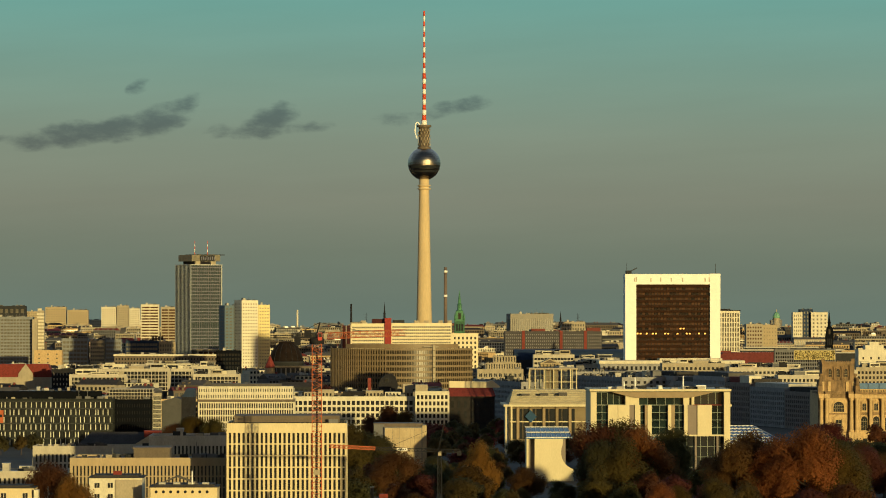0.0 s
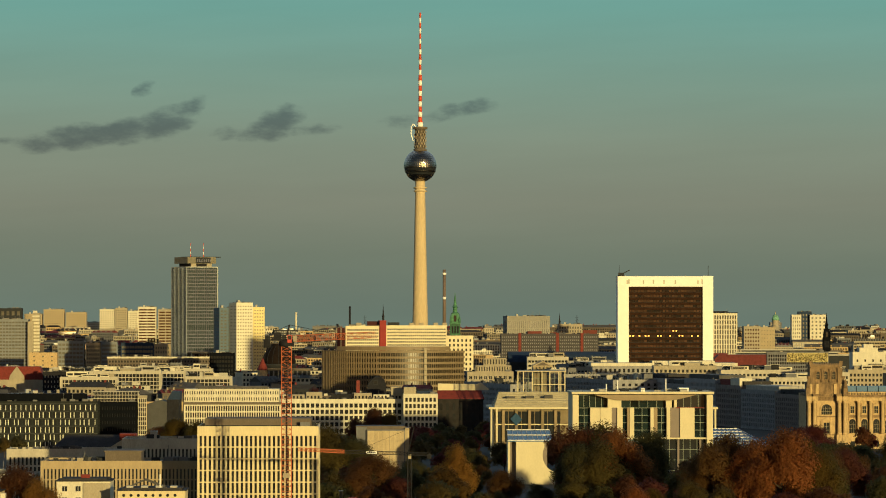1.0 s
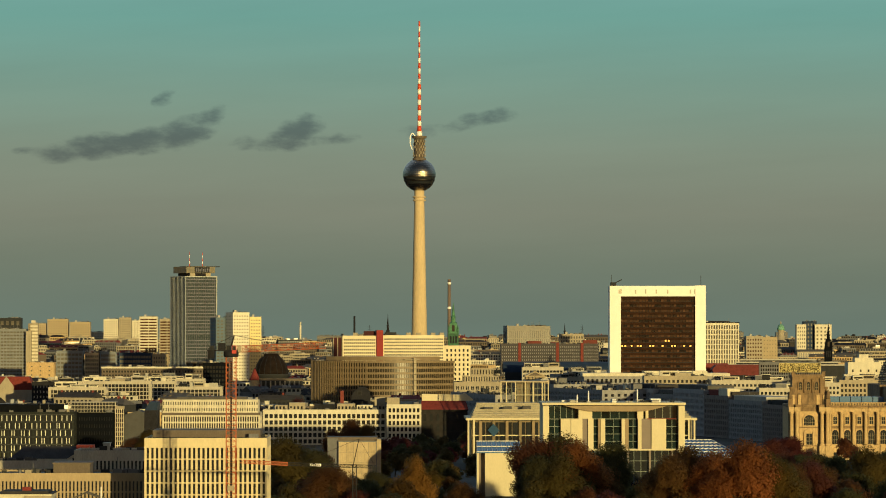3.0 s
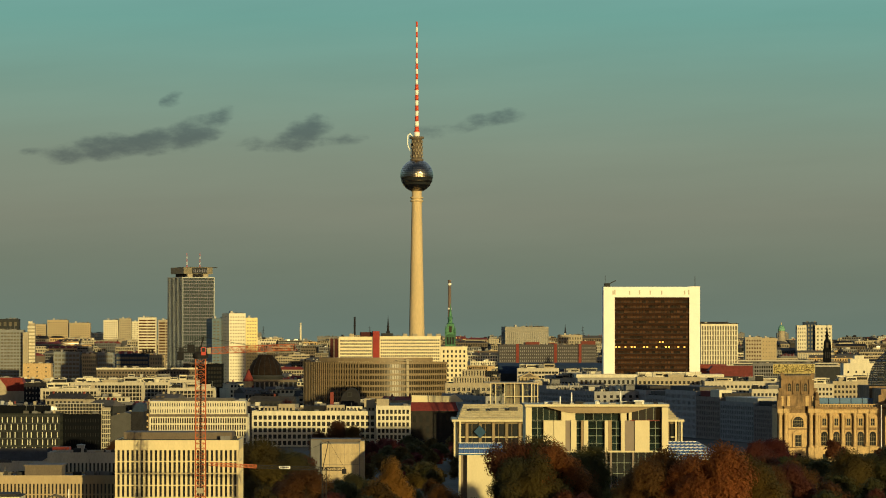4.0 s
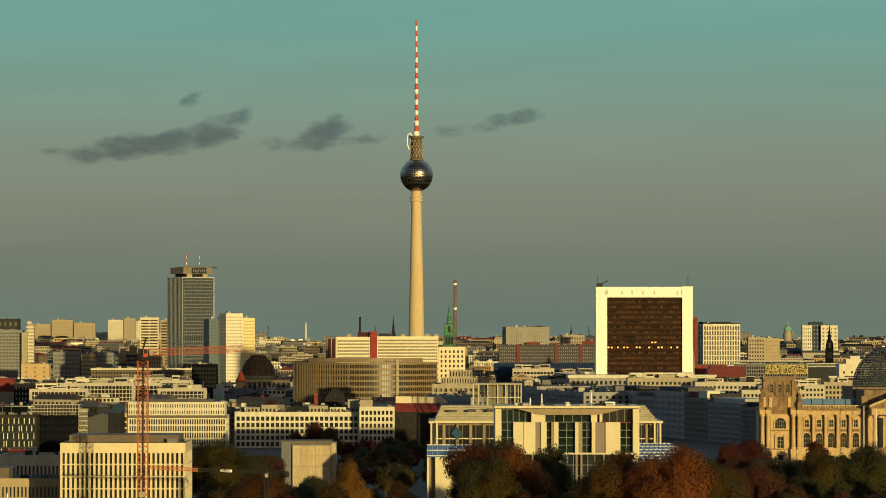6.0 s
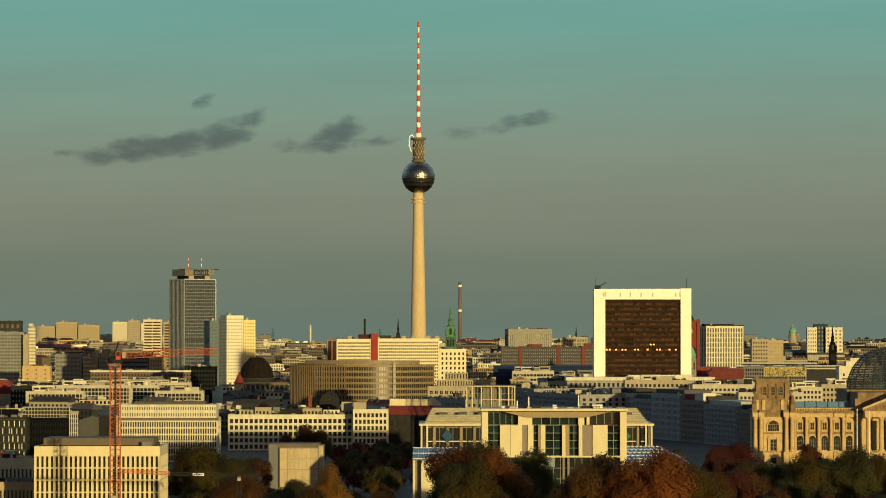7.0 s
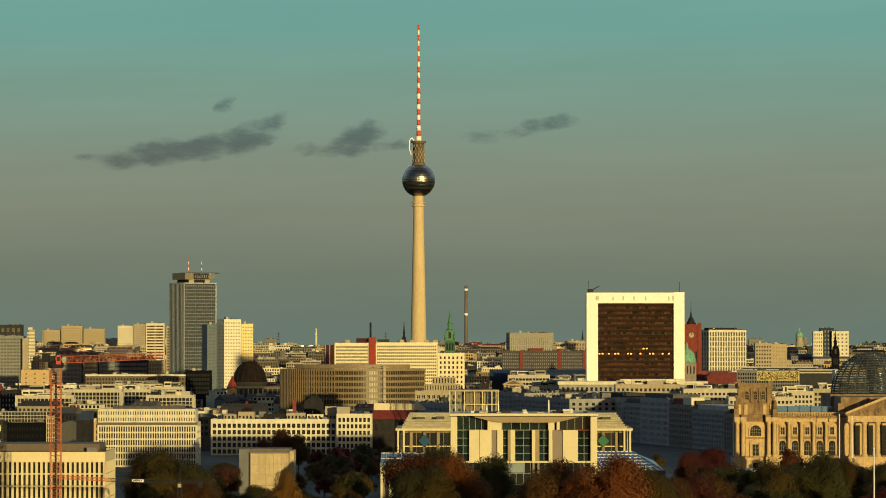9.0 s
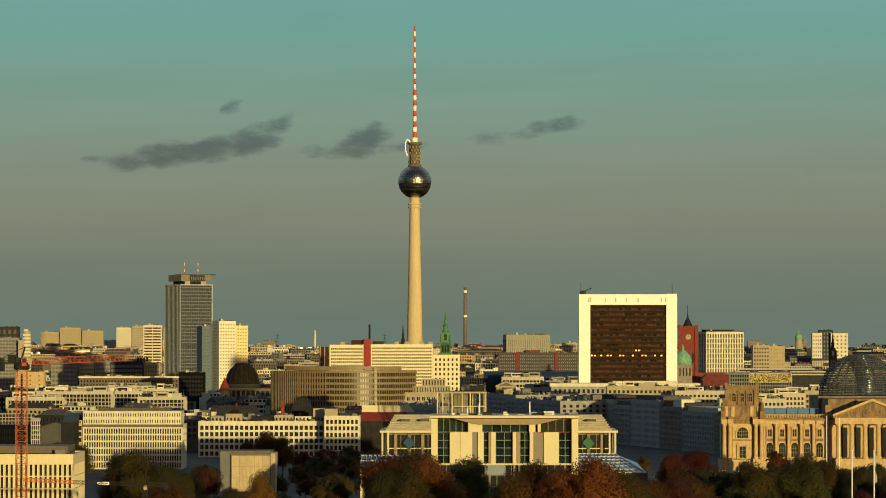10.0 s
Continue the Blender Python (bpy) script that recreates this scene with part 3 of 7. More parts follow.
# ---- near office tower with vertical window slots ----
PALE_CONCRETE = material("cream_concrete", (0.61, 0.52, 0.32), 0.8, vary=0.08, streak=0.7)
slot = block("slot_office_tower", "cream concrete office tower with narrow vertical window slots", -94.1, -58.5, 1035, 30, 33.4, 26, 9, PALE_CONCRETE, fw=0.52, fh=0.9, d=0.7, mt=2.0, mb=0.4, mu=0.3,
             side=20, split=(1, 1), bar_w=0.08, clutter=0, roof=ROOF_GREY, frame=DARKGREY, framed=True)
part("penthouse", bx(-15.8, 15.6, 6, 24, 33.4, 36.2), BROWN, slot, "brown plant storey")
part("penthouse_edge", bx(-17.2, 17.2, 5, 6, 33.4, 34.2), DARKGREY, slot)
for i in range(10):
    z = 0.3 + 31.1 * i / 9
    part("ledge", bx(-17.9, 17.9, -0.25, 0.0, z - 0.12, z + 0.2), PALE_CONCRETE, slot)


# ---- government block with glass wall, white slabs and lens-shaped soffit ----
def extrude(bm, outline, y0, y1, mi=0):
    """A prism from an outline of (x, z) pairs, seen from the front, counter-clockwise."""
    f = [bm.verts.new((x, y0, z)) for x, z in outline]
    b = [bm.verts.new((x, y1, z)) for x, z in outline]
    bm.faces.new(f).material_index = mi
    bm.faces.new(b[::-1]).material_index = mi
    for i in range(len(f)):
        j = (i + 1) % len(f)
        bm.faces.new((f[j], f[i], b[i], b[j])).material_index = mi


def glass_wall(parent, x0, x1, y, z0, z1, cols, rows, glass=None, label="teal glazed bay"):
    """A glazed bay of separate panes between slim bars."""
    w, h = (x1 - x0) / cols, (z1 - z0) / rows
    me = pane_mesh(w, h, (1, 1), 0.2, (glass or GLASS_TEAL, MULLION))
    for c in range(cols):
        for r in range(rows):
            o = new("pane", me)
            o.parent = parent
            o.location = (x0 + w * (c + 0.5), y, z0 + h * (r + 0.5))


def chancellery():
    x0, x1, y = 37.0, 93.4, 1420.0
    c = (x0 + x1) / 2
    ob = thing("government_block", pose(0, y, 0), "pale concrete government block with glazed bays and flat roof", "building")
    part("core", bx(x0 + 1, x1 - 1, 6.0, 34, 0, 34.5), DARKGREY, ob)
    part("frame_post", bx(x0, x0 + 2.4, 0, 34, 0, 35), SLAB, ob)
    part("frame_post", bx(x1 - 2.5, x1, 0, 34, 0, 35), SLAB, ob)
    part("roof_slab", bx(x0 - 0.4, x1 + 0.4, -0.6, 35, 35.3, 36.2), SLAB, ob, "thin projecting roof slab")
    bm = bmesh.new()
    low = [(45.5, 35.0)] + [(45.5 + 41.4 * t, 35.0 - 2.3 * min(1.0, math.sin(math.pi * t) * 1.5)) for t in [i / 24 for i in range(1, 24)]] + [(86.9, 35.0)]
    extrude(bm, low, 0.3, 12)
    part("soffit", bm, SOFFIT, ob, "curved brown soffit under the roof")
    # tall slabs of the front: white faces, and grey ones coloured as if turned from the sun
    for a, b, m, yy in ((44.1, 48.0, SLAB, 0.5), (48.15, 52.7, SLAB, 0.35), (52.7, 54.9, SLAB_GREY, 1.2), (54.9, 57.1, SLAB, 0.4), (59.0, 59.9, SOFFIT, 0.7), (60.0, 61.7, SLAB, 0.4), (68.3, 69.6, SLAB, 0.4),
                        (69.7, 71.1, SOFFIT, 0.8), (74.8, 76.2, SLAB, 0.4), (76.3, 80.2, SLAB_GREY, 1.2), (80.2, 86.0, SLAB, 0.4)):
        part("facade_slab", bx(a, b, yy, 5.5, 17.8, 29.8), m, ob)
    for a, b, n in ((39.4, 44.1, 2), (57.1, 59.0, 1), (61.8, 68.3, 2), (71.1, 74.8, 2), (86.0, 90.9, 2)):
        glass_wall(ob, a, b, 2.6, 17.8, 29.6, n, 4)
    glass_wall(ob, 39.4, 51.2, 5.2, 29.8, 34.8, 5, 1)
    glass_wall(ob, 56.8, 74.6, 4.0, 29.8, 33.2, 5, 1)
    glass_wall(ob, 79.0, 90.9, 5.2, 29.8, 34.8, 4, 1, GLASS)
    for a, b in ((51.2, 56.6), (74.6, 77.0), (77.9, 79.0)):
        part("upper_wall", bx(a, b, 1.5, 5.5, 29.8, 33.6), SLAB, ob)
    part("upper_ledge", bx(78.5, 90.0, 0.9, 5.4, 29.6, 29.95), BRICK, ob, "dark red balcony edge")
    part("floor_slab", bx(x0 + 2.4, x1 - 2.5, 0.2, 6.2, 17.2, 17.8), SLAB, ob)
    # grey colour stands for the shadow over the block's foot
    for a in (40.0, 51.2, 59.0, 68.5, 70.4, 79.2, 88.0):
        part("base_column", bx(a, a + 0.8, 1.8, 2.6, 0, 17.2), SLAB_GREY, ob, "base column coloured grey as in shadow")
    part("base_panel", bx(57.5, 65.5, 1.2, 2.8, 13.4, 17.2), BASEPANEL, ob, "blue-grey wall panel")
    glass_wall(ob, 40.0, 90.0, 3.2, 0.3, 17.2, 18, 4, GLASS)
    for x, h in ((55.4, 4.6), (74.9, 5.2), (50.9, 3.0)):
        bm = bmesh.new()
        lathe(bm, [(0.32, 36.2), (0.24, 36.2 + h)], 8)
        o = part("vent_pipe", bm, MAST_WHITE, ob, "white vent pipe")
        o.location = (x, 6, 0)
    rng = random.Random(8)
    for i in range(14):
        x, w, h = rng.uniform(40, 90), rng.uniform(0.8, 4.5), rng.uniform(0.4, 1.5)
        part("roof_box", bx(x, x + w, rng.uniform(3, 12), rng.uniform(14, 22), 36.2, 36.2 + h), rng.choice((ALU, DARKGREY, WHITE, ROOF_PALE)), ob)
    bm = bmesh.new()
    for x in range(38, 93, 3):
        bar(bm, (x, 0.4, 36.2), (x, 0.4, 37.2), 0.08)
    bar(bm, (x0, 0.4, 37.2), (x1, 0.4, 37.2), 0.1)
    part("roof_rail", bm, DARKGREY, ob)
    # lower wings behind, with stepped pale roofs on slim columns
    for side in (-1, 1):
        wing = thing("garden_wing", pose(c, 1675, -0.9), "lower pale wing with stepped roof on slim columns", "building", "wings of the government block")

        def X(v):
            return v * side

        def sbox(a, b, *r):
            return bx(min(X(a), X(b)), max(X(a), X(b)), *r)
        inner, outer = 12.0, 52.9
        part("back_wall", sbox(inner, outer - 2, 7, 48, 0, 23.4), WINGSHADE, wing)
        part("side_wall", sbox(outer - 1.6, outer - 0.8, 4, 48, 0, 23.6), SLAB, wing)
        part("eaves_slab", sbox(inner, outer + 1.2, -1.0, 50, 23.6, 24.6), SLAB, wing, "projecting eaves slab")
        for i in range(7):
            part("roof_step", sbox(inner, outer - 1.6 - 0.5 * i, 1.0 + 6.0 * i, 48, 24.6 + 0.9 * i, 24.6 + 0.9 * (i + 1)), WINGROOF, wing, "pale roof step")
            part("step_edge", sbox(inner, outer - 1.4 - 0.5 * i, 0.5 + 6.0 * i, 1.4 + 6.0 * i, 24.5 + 0.9 * (i + 1), 24.62 + 0.9 * (i + 1)), SLAB_TAN, wing)
        for i in range(3):
            part("roof_hatch", sbox(outer - 12 - 9 * i, outer - 8 - 9 * i, 20, 24, 26, 29.2 + 0.3 * i), ROOF_GREY, wing)
        for v in (outer, outer - 2.6):
            part("column", sbox(v - 0.4, v + 0.4, -0.5, 0.4, 0, 23.6), SLAB, wing)
        for v in range(5):
            a = outer - 6.5 - v * 6.2
            part("wall_panel", sbox(a, a + 1.3, 5.6, 7.2, 6, 23.0), WINGSHADE if v % 2 else SOFFIT, wing)
            part("slot_window", sbox(a + 1.6, a + 4.2, 6.6, 7.3, 8, 22.4), GLASS, wing)
            part("slot_window", sbox(a - 1.6, a - 0.2, 6.6, 7.3, 8, 22.4), GLASS, wing)
        part("transom", sbox(inner, outer - 2, 6.2, 6.5, 16.0, 16.5), SLAB, wing)
        bm = bmesh.new()
        extrude(bm, [(X(outer - 12) - 2.9, 18.8), (X(outer - 12), 15.8), (X(outer - 12) + 2.8, 18.6), (X(outer - 12) - 0.2, 21.8)], 5.0, 5.4)
        part("wall_emblem", bm, EMBLEM_BLUE if side < 0 else EMBLEM_GREEN, wing, "blue diamond panel" if side < 0 else "green diamond panel")
    return ob


BASEPANEL = material("blue_grey_panel", (0.20, 0.24, 0.26), 0.7, vary=0.1)
# brown kept dark for the shade of the recess under the eaves
WINGSHADE = material("shade_brown_wall_panels", (0.21, 0.165, 0.10), 0.8, vary=0.12)
# colour lowered so upright steps look like a slope in glancing sun
WINGROOF = material("dimmed_pale_roofing", (0.34, 0.31, 0.225), 0.8, vary=0.2, scale=0.2)
MULLION = material("grey_green_mullion", (0.22, 0.25, 0.215), 0.8, spec=0.1)
SLAB = material("white_concrete_slab", (0.58, 0.51, 0.33), 0.75, vary=0.06, scale=0.25, streak=0.6)
SLAB_TAN = material("tan_concrete_slab", (0.46, 0.38, 0.25), 0.8, vary=0.1)
# also serves as shade tone for the front's grey slabs and base columns
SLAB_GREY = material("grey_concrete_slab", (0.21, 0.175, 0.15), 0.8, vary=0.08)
SOFFIT = material("brown_soffit", (0.27, 0.205, 0.125), 0.7, vary=0.1)
EMBLEM_BLUE = material("blue_emblem", (0.035, 0.08, 0.15), 0.9, spec=0.08)
EMBLEM_GREEN = material("green_emblem", (0.012, 0.11, 0.05), 0.5)
# blue base colour stands for the sky mirrored in the glass
SKYLIGHT = material("sky_blue_skylight_glass", (0.06, 0.14, 0.27), 0.25, vary=0.15, scale=1.0, bump=0.0)
chancellery()


# ---- garden pavilion with a round cut in its wall and a blue glass roof ----
pav = thing("garden_pavilion", Matrix.Translation((0, 1400, -0.1)), "white garden wall building with round cut and blue glass roof", "building")
bm = bmesh.new()
arc = [(31.0 - 7.0 * math.cos(a), 11.6 + 7.0 * math.sin(a)) for a in [radians(-73 + 98 * i / 14) for i in range(15)]]
extrude(bm, [(13.5, 0), (29.0, 0)] + arc + [(24.8, 17.0), (13.5, 17.0)], 0, 1.2)
part("cut_wall", bm, SLAB, pav, "white wall with round cut")
part("side_wall", bx(10.3, 11.1, 1.0, 14, 0, 17.2), SLAB, pav)
part("body", bx(11.1, 26, 4, 14, 0, 16.8), SLAB_GREY, pav)
bm = bmesh.new()
v = [bm.verts.new(p) for p in ((10.2, 0.6, 17.4), (28.6, 0.6, 17.4), (27.4, 13, 21.2), (10.4, 13, 21.2), (10.2, 0.6, 17.0), (28.6, 0.6, 17.0), (27.4, 13, 17.0), (10.4, 13, 17.0))]
for f in ((0, 1, 2, 3), (4, 5, 1, 0), (5, 6, 2, 1), (7, 4, 0, 3)):
    bm.faces.new([v[i] for i in f])
part("glass_roof", bm, SKYLIGHT, pav, "blue sloping glass roof")
for k in range(10):
    bm = bmesh.new()
    bar(bm, (10.4 + k * 2.0, 0.5, 17.55), (10.6 + k * 1.85, 13, 21.3), 0.16)
    part("roof_bar", bm, ALU, pav)
for k in range(3):
    y, z = 0.6 + 6.2 * k, 17.5 + 1.88 * k
    part("roof_beam", bx(10.2, 28.4 - 0.5 * k, y - 0.2, y + 0.2, z - 0.1, z + 0.2), ALU, pav)

glassh = thing("glass_roofed_hall", pose(0, 1465, 0), "low hall with sloping glass lattice roof", "building")
bm = bmesh.new()
v = [bm.verts.new(p) for p in ((84, 0, 12.6), (121.5, 0, 12.6), (110.5, 30, 19.0), (84, 30, 19.0), (121.5, 70, 14.0))]
bm.faces.new((v[0], v[1], v[2], v[3]))
bm.faces.new((v[1], v[4], v[2]))
part("glass_roof", bm, SKYLIGHT, glassh, "pale glass lattice roof")
for i in range(17):
    t = i / 16
    bm = bmesh.new()
    bar(bm, (84 + 37.5 * t, 0, 12.8), (84 + 26.5 * t, 30, 19.15), 0.3)
    part("rafter", bm, ALU, glassh)
for i in range(7):
    t = i / 6
    bm = bmesh.new()
    bar(bm, (84, 30 * t, 12.75 + 6.4 * t), (121.5 - 11 * t, 30 * t, 12.75 + 6.4 * t), 0.26)
    part("purlin", bm, ALU, glassh)
part("eaves_band", bx(84, 122.2, -1.2, 0.2, 8.6, 12.5), BROWN, glassh, "brown eaves band")
part("end_roof", bx(112, 128, 0.4, 60, 8.0, 9.0), ROOF_GREY, glassh)
part("wall", bx(84, 127.6, 0.6, 60, 0, 8.4), SLAB_GREY, glassh)
part("end_panel", bx(117.2, 121.6, -0.2, 0.6, 0, 8.0), CREAM, glassh, "cream end panel")


# ---- parliament: sandstone front, corner tower, portico and glass dome ----
def arch_outline(x, z0, w, h, n=8):
    r = w / 2
    return [(x - r, z0), (x + r, z0)] + [(x + r * math.cos(math.pi * i / n), z0 + h - r + r * math.sin(math.pi * i / n)) for i in range(n + 1)]


def parliament():
    cx, y = 245.6, 1784.0
    ob = thing("parliament", pose(cx, y, 0), "weathered sandstone parliament with corner towers, portico and glass dome", "building")
    part("body", bx(-66, 66, 1.2, 80, 0, 26.5), STONE, ob)
    part("flank_wall", bx(-69.5, -66, 6, 34, 0, 26.0), STONE, ob)

    def column(x, yy, z0, z1, r, name="column"):
        bm = bmesh.new()
        lathe(bm, [(r * 1.3, z0), (r * 1.3, z0 + 0.8), (r, z0 + 1.1), (r * 0.86, z1 - 1.4), (r * 1.15, z1 - 1.0), (r * 1.3, z1)], 14)
        o = part(name, bm, STONE_DARK if "small" in name or "corner" in name else STONE, ob)
        o.location = (x, yy, 0)

    def arched(x, z0, w, h, yy, bars=2, stone=None):
        bm = bmesh.new()
        extrude(bm, arch_outline(x, z0, w, h), yy - 0.05, yy + 0.35, 0)
        for i in range(1, bars + 1):
            a = x - w / 2 + w * i / (bars + 1)
            box(bm, a - 0.05, a + 0.05, yy - 0.14, yy, z0, z0 + h * 0.8, 1)
        for k in (0.3, 0.62):
            box(bm, x - w / 2, x + w / 2, yy - 0.14, yy, z0 + h * k - 0.07, z0 + h * k + 0.07, 1)
        part("arched_window", bm, (GLASS, FRAME_STONE), ob, "dark arched window")
        # the surround: a raised arch
        bm = bmesh.new()
        n, r0, r1 = 10, w / 2, w / 2 + 0.55
        zc = z0 + h - w / 2
        pts = [(-r0, z0 - zc), *[(-r0 * math.cos(math.pi * i / n), r0 * math.sin(math.pi * i / n)) for i in range(n + 1)], (r0, z0 - zc)]
        out = [(-r1, z0 - zc), *[(-r1 * math.cos(math.pi * i / n), r1 * math.sin(math.pi * i / n)) for i in range(n + 1)], (r1, z0 - zc)]
        for i in range(len(pts) - 1):
            a, b, c, d = pts[i], pts[i + 1], out[i + 1], out[i]
            f = [bm.verts.new((x + p[0], yy - 0.55, zc + p[1])) for p in (a, b, c, d)]
            g = [bm.verts.new((x + p[0], yy + 0.3, zc + p[1])) for p in (a, b, c, d)]
            bm.faces.new(f[::-1])
            for k in range(4):
                m = (k + 1) % 4
                bm.faces.new((f[k], f[m], g[m], g[k]))
        part("window_surround", bm, stone or STONE, ob)

    def gable(x, z, w, h, yy, d=0.6):
        bm = bmesh.new()
        extrude(bm, [(x - w / 2, z), (x + w / 2, z), (x, z + h)], yy - d, yy + 0.2)
        part("window_gable", bm, STONE, ob)

    def square(x, z0, w, h, yy):
        o = new("window", pane_mesh(w, h, (2, 2), 0.2, (GLASS, FRAME_STONE)))
        o.parent, o.location = ob, (x, yy, z0 + h / 2)
        bm = bmesh.new()
        for a in ((x - w / 2 - 0.4, x - w / 2, z0, z0 + h), (x + w / 2, x + w / 2 + 0.4, z0, z0 + h), (x - w / 2 - 0.4, x + w / 2 + 0.4, z0 - 0.4, z0), (x - w / 2 - 0.4, x + w / 2 + 0.4, z0 + h, z0 + h + 0.4)):
            box(bm, a[0], a[1], yy - 0.45, yy + 0.1, a[2], a[3])
        part("window_surround", bm, STONE, ob)

    for s in (-1, 1):
        # five bays between tower and portico
        for i in range(5):
            x = s * (48.2 - 6.02 * i)
            part("bay_panel", bx(x - 1.9, x + 1.9, 0.85, 1.25, 15.6, 16.9), STONE_DARK, ob)
            square(x, 17.8, 2.0, 3.6, 1.1)
            gable(x, 21.9, 3.4, 1.1, 1.1)
            arched(x, 7.9, 3.2, 7.0, 1.1)
            part("base_window", bx(x - 1.1, x + 1.1, -1.3, -1.1, 1.0, 3.8), GLASS, ob)
            column(x + s * 3.0, -0.6, 7.6, 24.0, 0.85, "half_column")
            # dark strip behind the half column, shade of the gap put in colour
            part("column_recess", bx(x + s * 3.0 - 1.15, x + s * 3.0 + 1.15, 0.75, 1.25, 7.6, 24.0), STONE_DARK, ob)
        part("plinth", bx(min(s * 17, s * 52), max(s * 17, s * 52), -1.2, 1.3, 0, 6.6), STONE, ob, "rusticated plinth")
        part("plinth_ledge", bx(min(s * 17, s * 52), max(s * 17, s * 52), -1.7, 1.3, 6.6, 7.5), STONE, ob)
        part("entablature", bx(min(s * 17, s * 53), max(s * 17, s * 53), -1.2, 2.0, 24.0, 26.2), STONE, ob)
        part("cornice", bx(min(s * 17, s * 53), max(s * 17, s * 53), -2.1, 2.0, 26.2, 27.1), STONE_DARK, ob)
        bm = bmesh.new()
        for i in range(44):
            x = s * (18 + 0.78 * i)
            box(bm, x - 0.2, x + 0.2, -0.3, 0.3, 27.1, 28.2)
        box(bm, min(s * 17, s * 53), max(s * 17, s * 53), -0.45, 0.45, 28.2, 28.6)
        part("balustrade", bm, STONE, ob)
        bm = bmesh.new()
        for i in range(48):
            x = s * (17.5 + 0.74 * i)
            box(bm, x - 0.18, x + 0.18, -1.7, -1.1, 25.6, 26.2)
        part("dentils", bm, STONE, ob)
        for i in range(5):
            part("skylight", bx(s * (47.5 - 5.6 * i) - 2.6, s * (47.5 - 5.6 * i) + 2.6, 12, 24, 28.5, 31.2), SKYLIGHT, ob, "blue glass skylight")
        part("roof", bx(min(s * 14, s * 54), max(s * 14, s * 54), 2, 78, 26.4, 28.4), ROOF_GREY, ob)
        # corner tower
        t = s * 61.5
        part("tower_base", bx(t - 9.5, t + 9.5, -1.6, 20, 0, 27.0), STONE, ob)
        part("tower_plinth", bx(t - 10.4, t + 10.4, -2.6, 20.6, 0, 6.8), STONE, ob)
        for dx in (-9.0, -6.2, 6.2, 9.0):
            column(t + dx, -3.7, 7.2, 24.2, 1.05)
            # same painted shade behind each tower column
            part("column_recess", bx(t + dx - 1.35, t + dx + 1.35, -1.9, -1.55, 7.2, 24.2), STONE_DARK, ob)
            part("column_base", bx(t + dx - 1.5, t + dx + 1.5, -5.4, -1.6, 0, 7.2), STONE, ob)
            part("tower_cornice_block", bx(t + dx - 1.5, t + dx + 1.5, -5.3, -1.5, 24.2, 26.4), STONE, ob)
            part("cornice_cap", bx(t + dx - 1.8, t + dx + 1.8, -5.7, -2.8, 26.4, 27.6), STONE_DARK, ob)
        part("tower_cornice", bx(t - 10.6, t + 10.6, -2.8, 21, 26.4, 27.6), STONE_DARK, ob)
        arched(t, 17.2, 5.4, 5.2, -1.7, 4)
        o = new("window", pane_mesh(2.9, 5.6, (2, 3), 0.18, (GLASS, FRAME_STONE)))
        o.parent, o.location = ob, (t, -1.75, 10.4)
        for dx in (-2.2, 2.2):
            part("window_pier", bx(t + dx - 0.55, t + dx + 0.55, -2.4, -1.5, 7.2, 13.8), STONE, ob)
        gable(t, 14.2, 6.4, 1.8, -1.6, 0.9)
        part("base_window", bx(t - 1.3, t + 1.3, -2.75, -2.55, 1.4, 4.2), GLASS, ob)
        part("tower_attic", bx(t - 8.6, t + 8.6, 0, 18, 27.6, 32.5), STONE_DARK, ob)
        part("tower_frieze", bx(t - 9.7, t + 9.7, -1.95, -1.5, 24.2, 26.3), STONE_DARK, ob)
        part("tower_string_course", bx(t - 5.0, t + 5.0, -2.1, -1.5, 15.9, 16.6), STONE_DARK, ob)
        part("plinth_ledge", bx(t - 10.6, t + 10.6, -2.9, 20.6, 6.8, 7.3), STONE_DARK, ob)
        for dx in (-7.9, -4.6, 4.6, 7.9):
            part("attic_pilaster", bx(t + dx - 0.8, t + dx + 0.8, -0.7, 0.1, 27.6, 32.5), STONE, ob)
        part("attic_panel", bx(t - 3.6, t + 3.6, -0.25, 0.05, 28.4, 31.8), STONE_DARK, ob)
        for dx in (-7.0, 7.0):
            part("tower_corner_pier", bx(t + dx - 1.2, t + dx + 1.2, -0.2, 1.2, 33.3, 40.6), STONE_DARK, ob)
        part("tower_attic_ledge", bx(t - 9.0, t + 9.0, -0.5, 18.4, 32.5, 33.3), STONE_DARK, ob)
        part("tower_top", bx(t - 7.4, t + 7.4, 1.0, 16.6, 33.3, 41.0), STONE_DARK, ob)
        for dx in (-4.0, 0, 4.0):
            arched(t + dx, 34.9, 1.6, 3.9, 0.95, 1, STONE_DARK)
        for dx in (-6.6, -2.0, 2.0, 6.6):
            column(t + dx, 0.7, 33.4, 40.2, 0.5, "small_column")
        part("tower_crown", bx(t - 8.2, t + 8.2, 0.2, 17.4, 41.0, 42.2), STONE_DARK, ob)
        bm = bmesh.new()
        rng = random.Random(6)
        for i in range(15):
            x = t - 7.7 + i * 1.1
            box(bm, x - 0.3, x + 0.3, 0.4, 1.0, 42.2, 42.7 + rng.uniform(0, 0.35))
        for x in (t - 7.6, t + 7.6):
            box(bm, x - 0.8, x + 0.8, 0.3, 1.9, 42.2, 44.0)
        part("tower_finials", bm, STONE_DARK, ob)
        for dx in (-9.4, 9.4):
            part("tower_pedestal", bx(t + dx - 1.1, t + dx + 1.1, -3.6, -1.4, 27.6, 30.4), STONE_DARK, ob, "sooty roof pedestal")
            bm = bmesh.new()
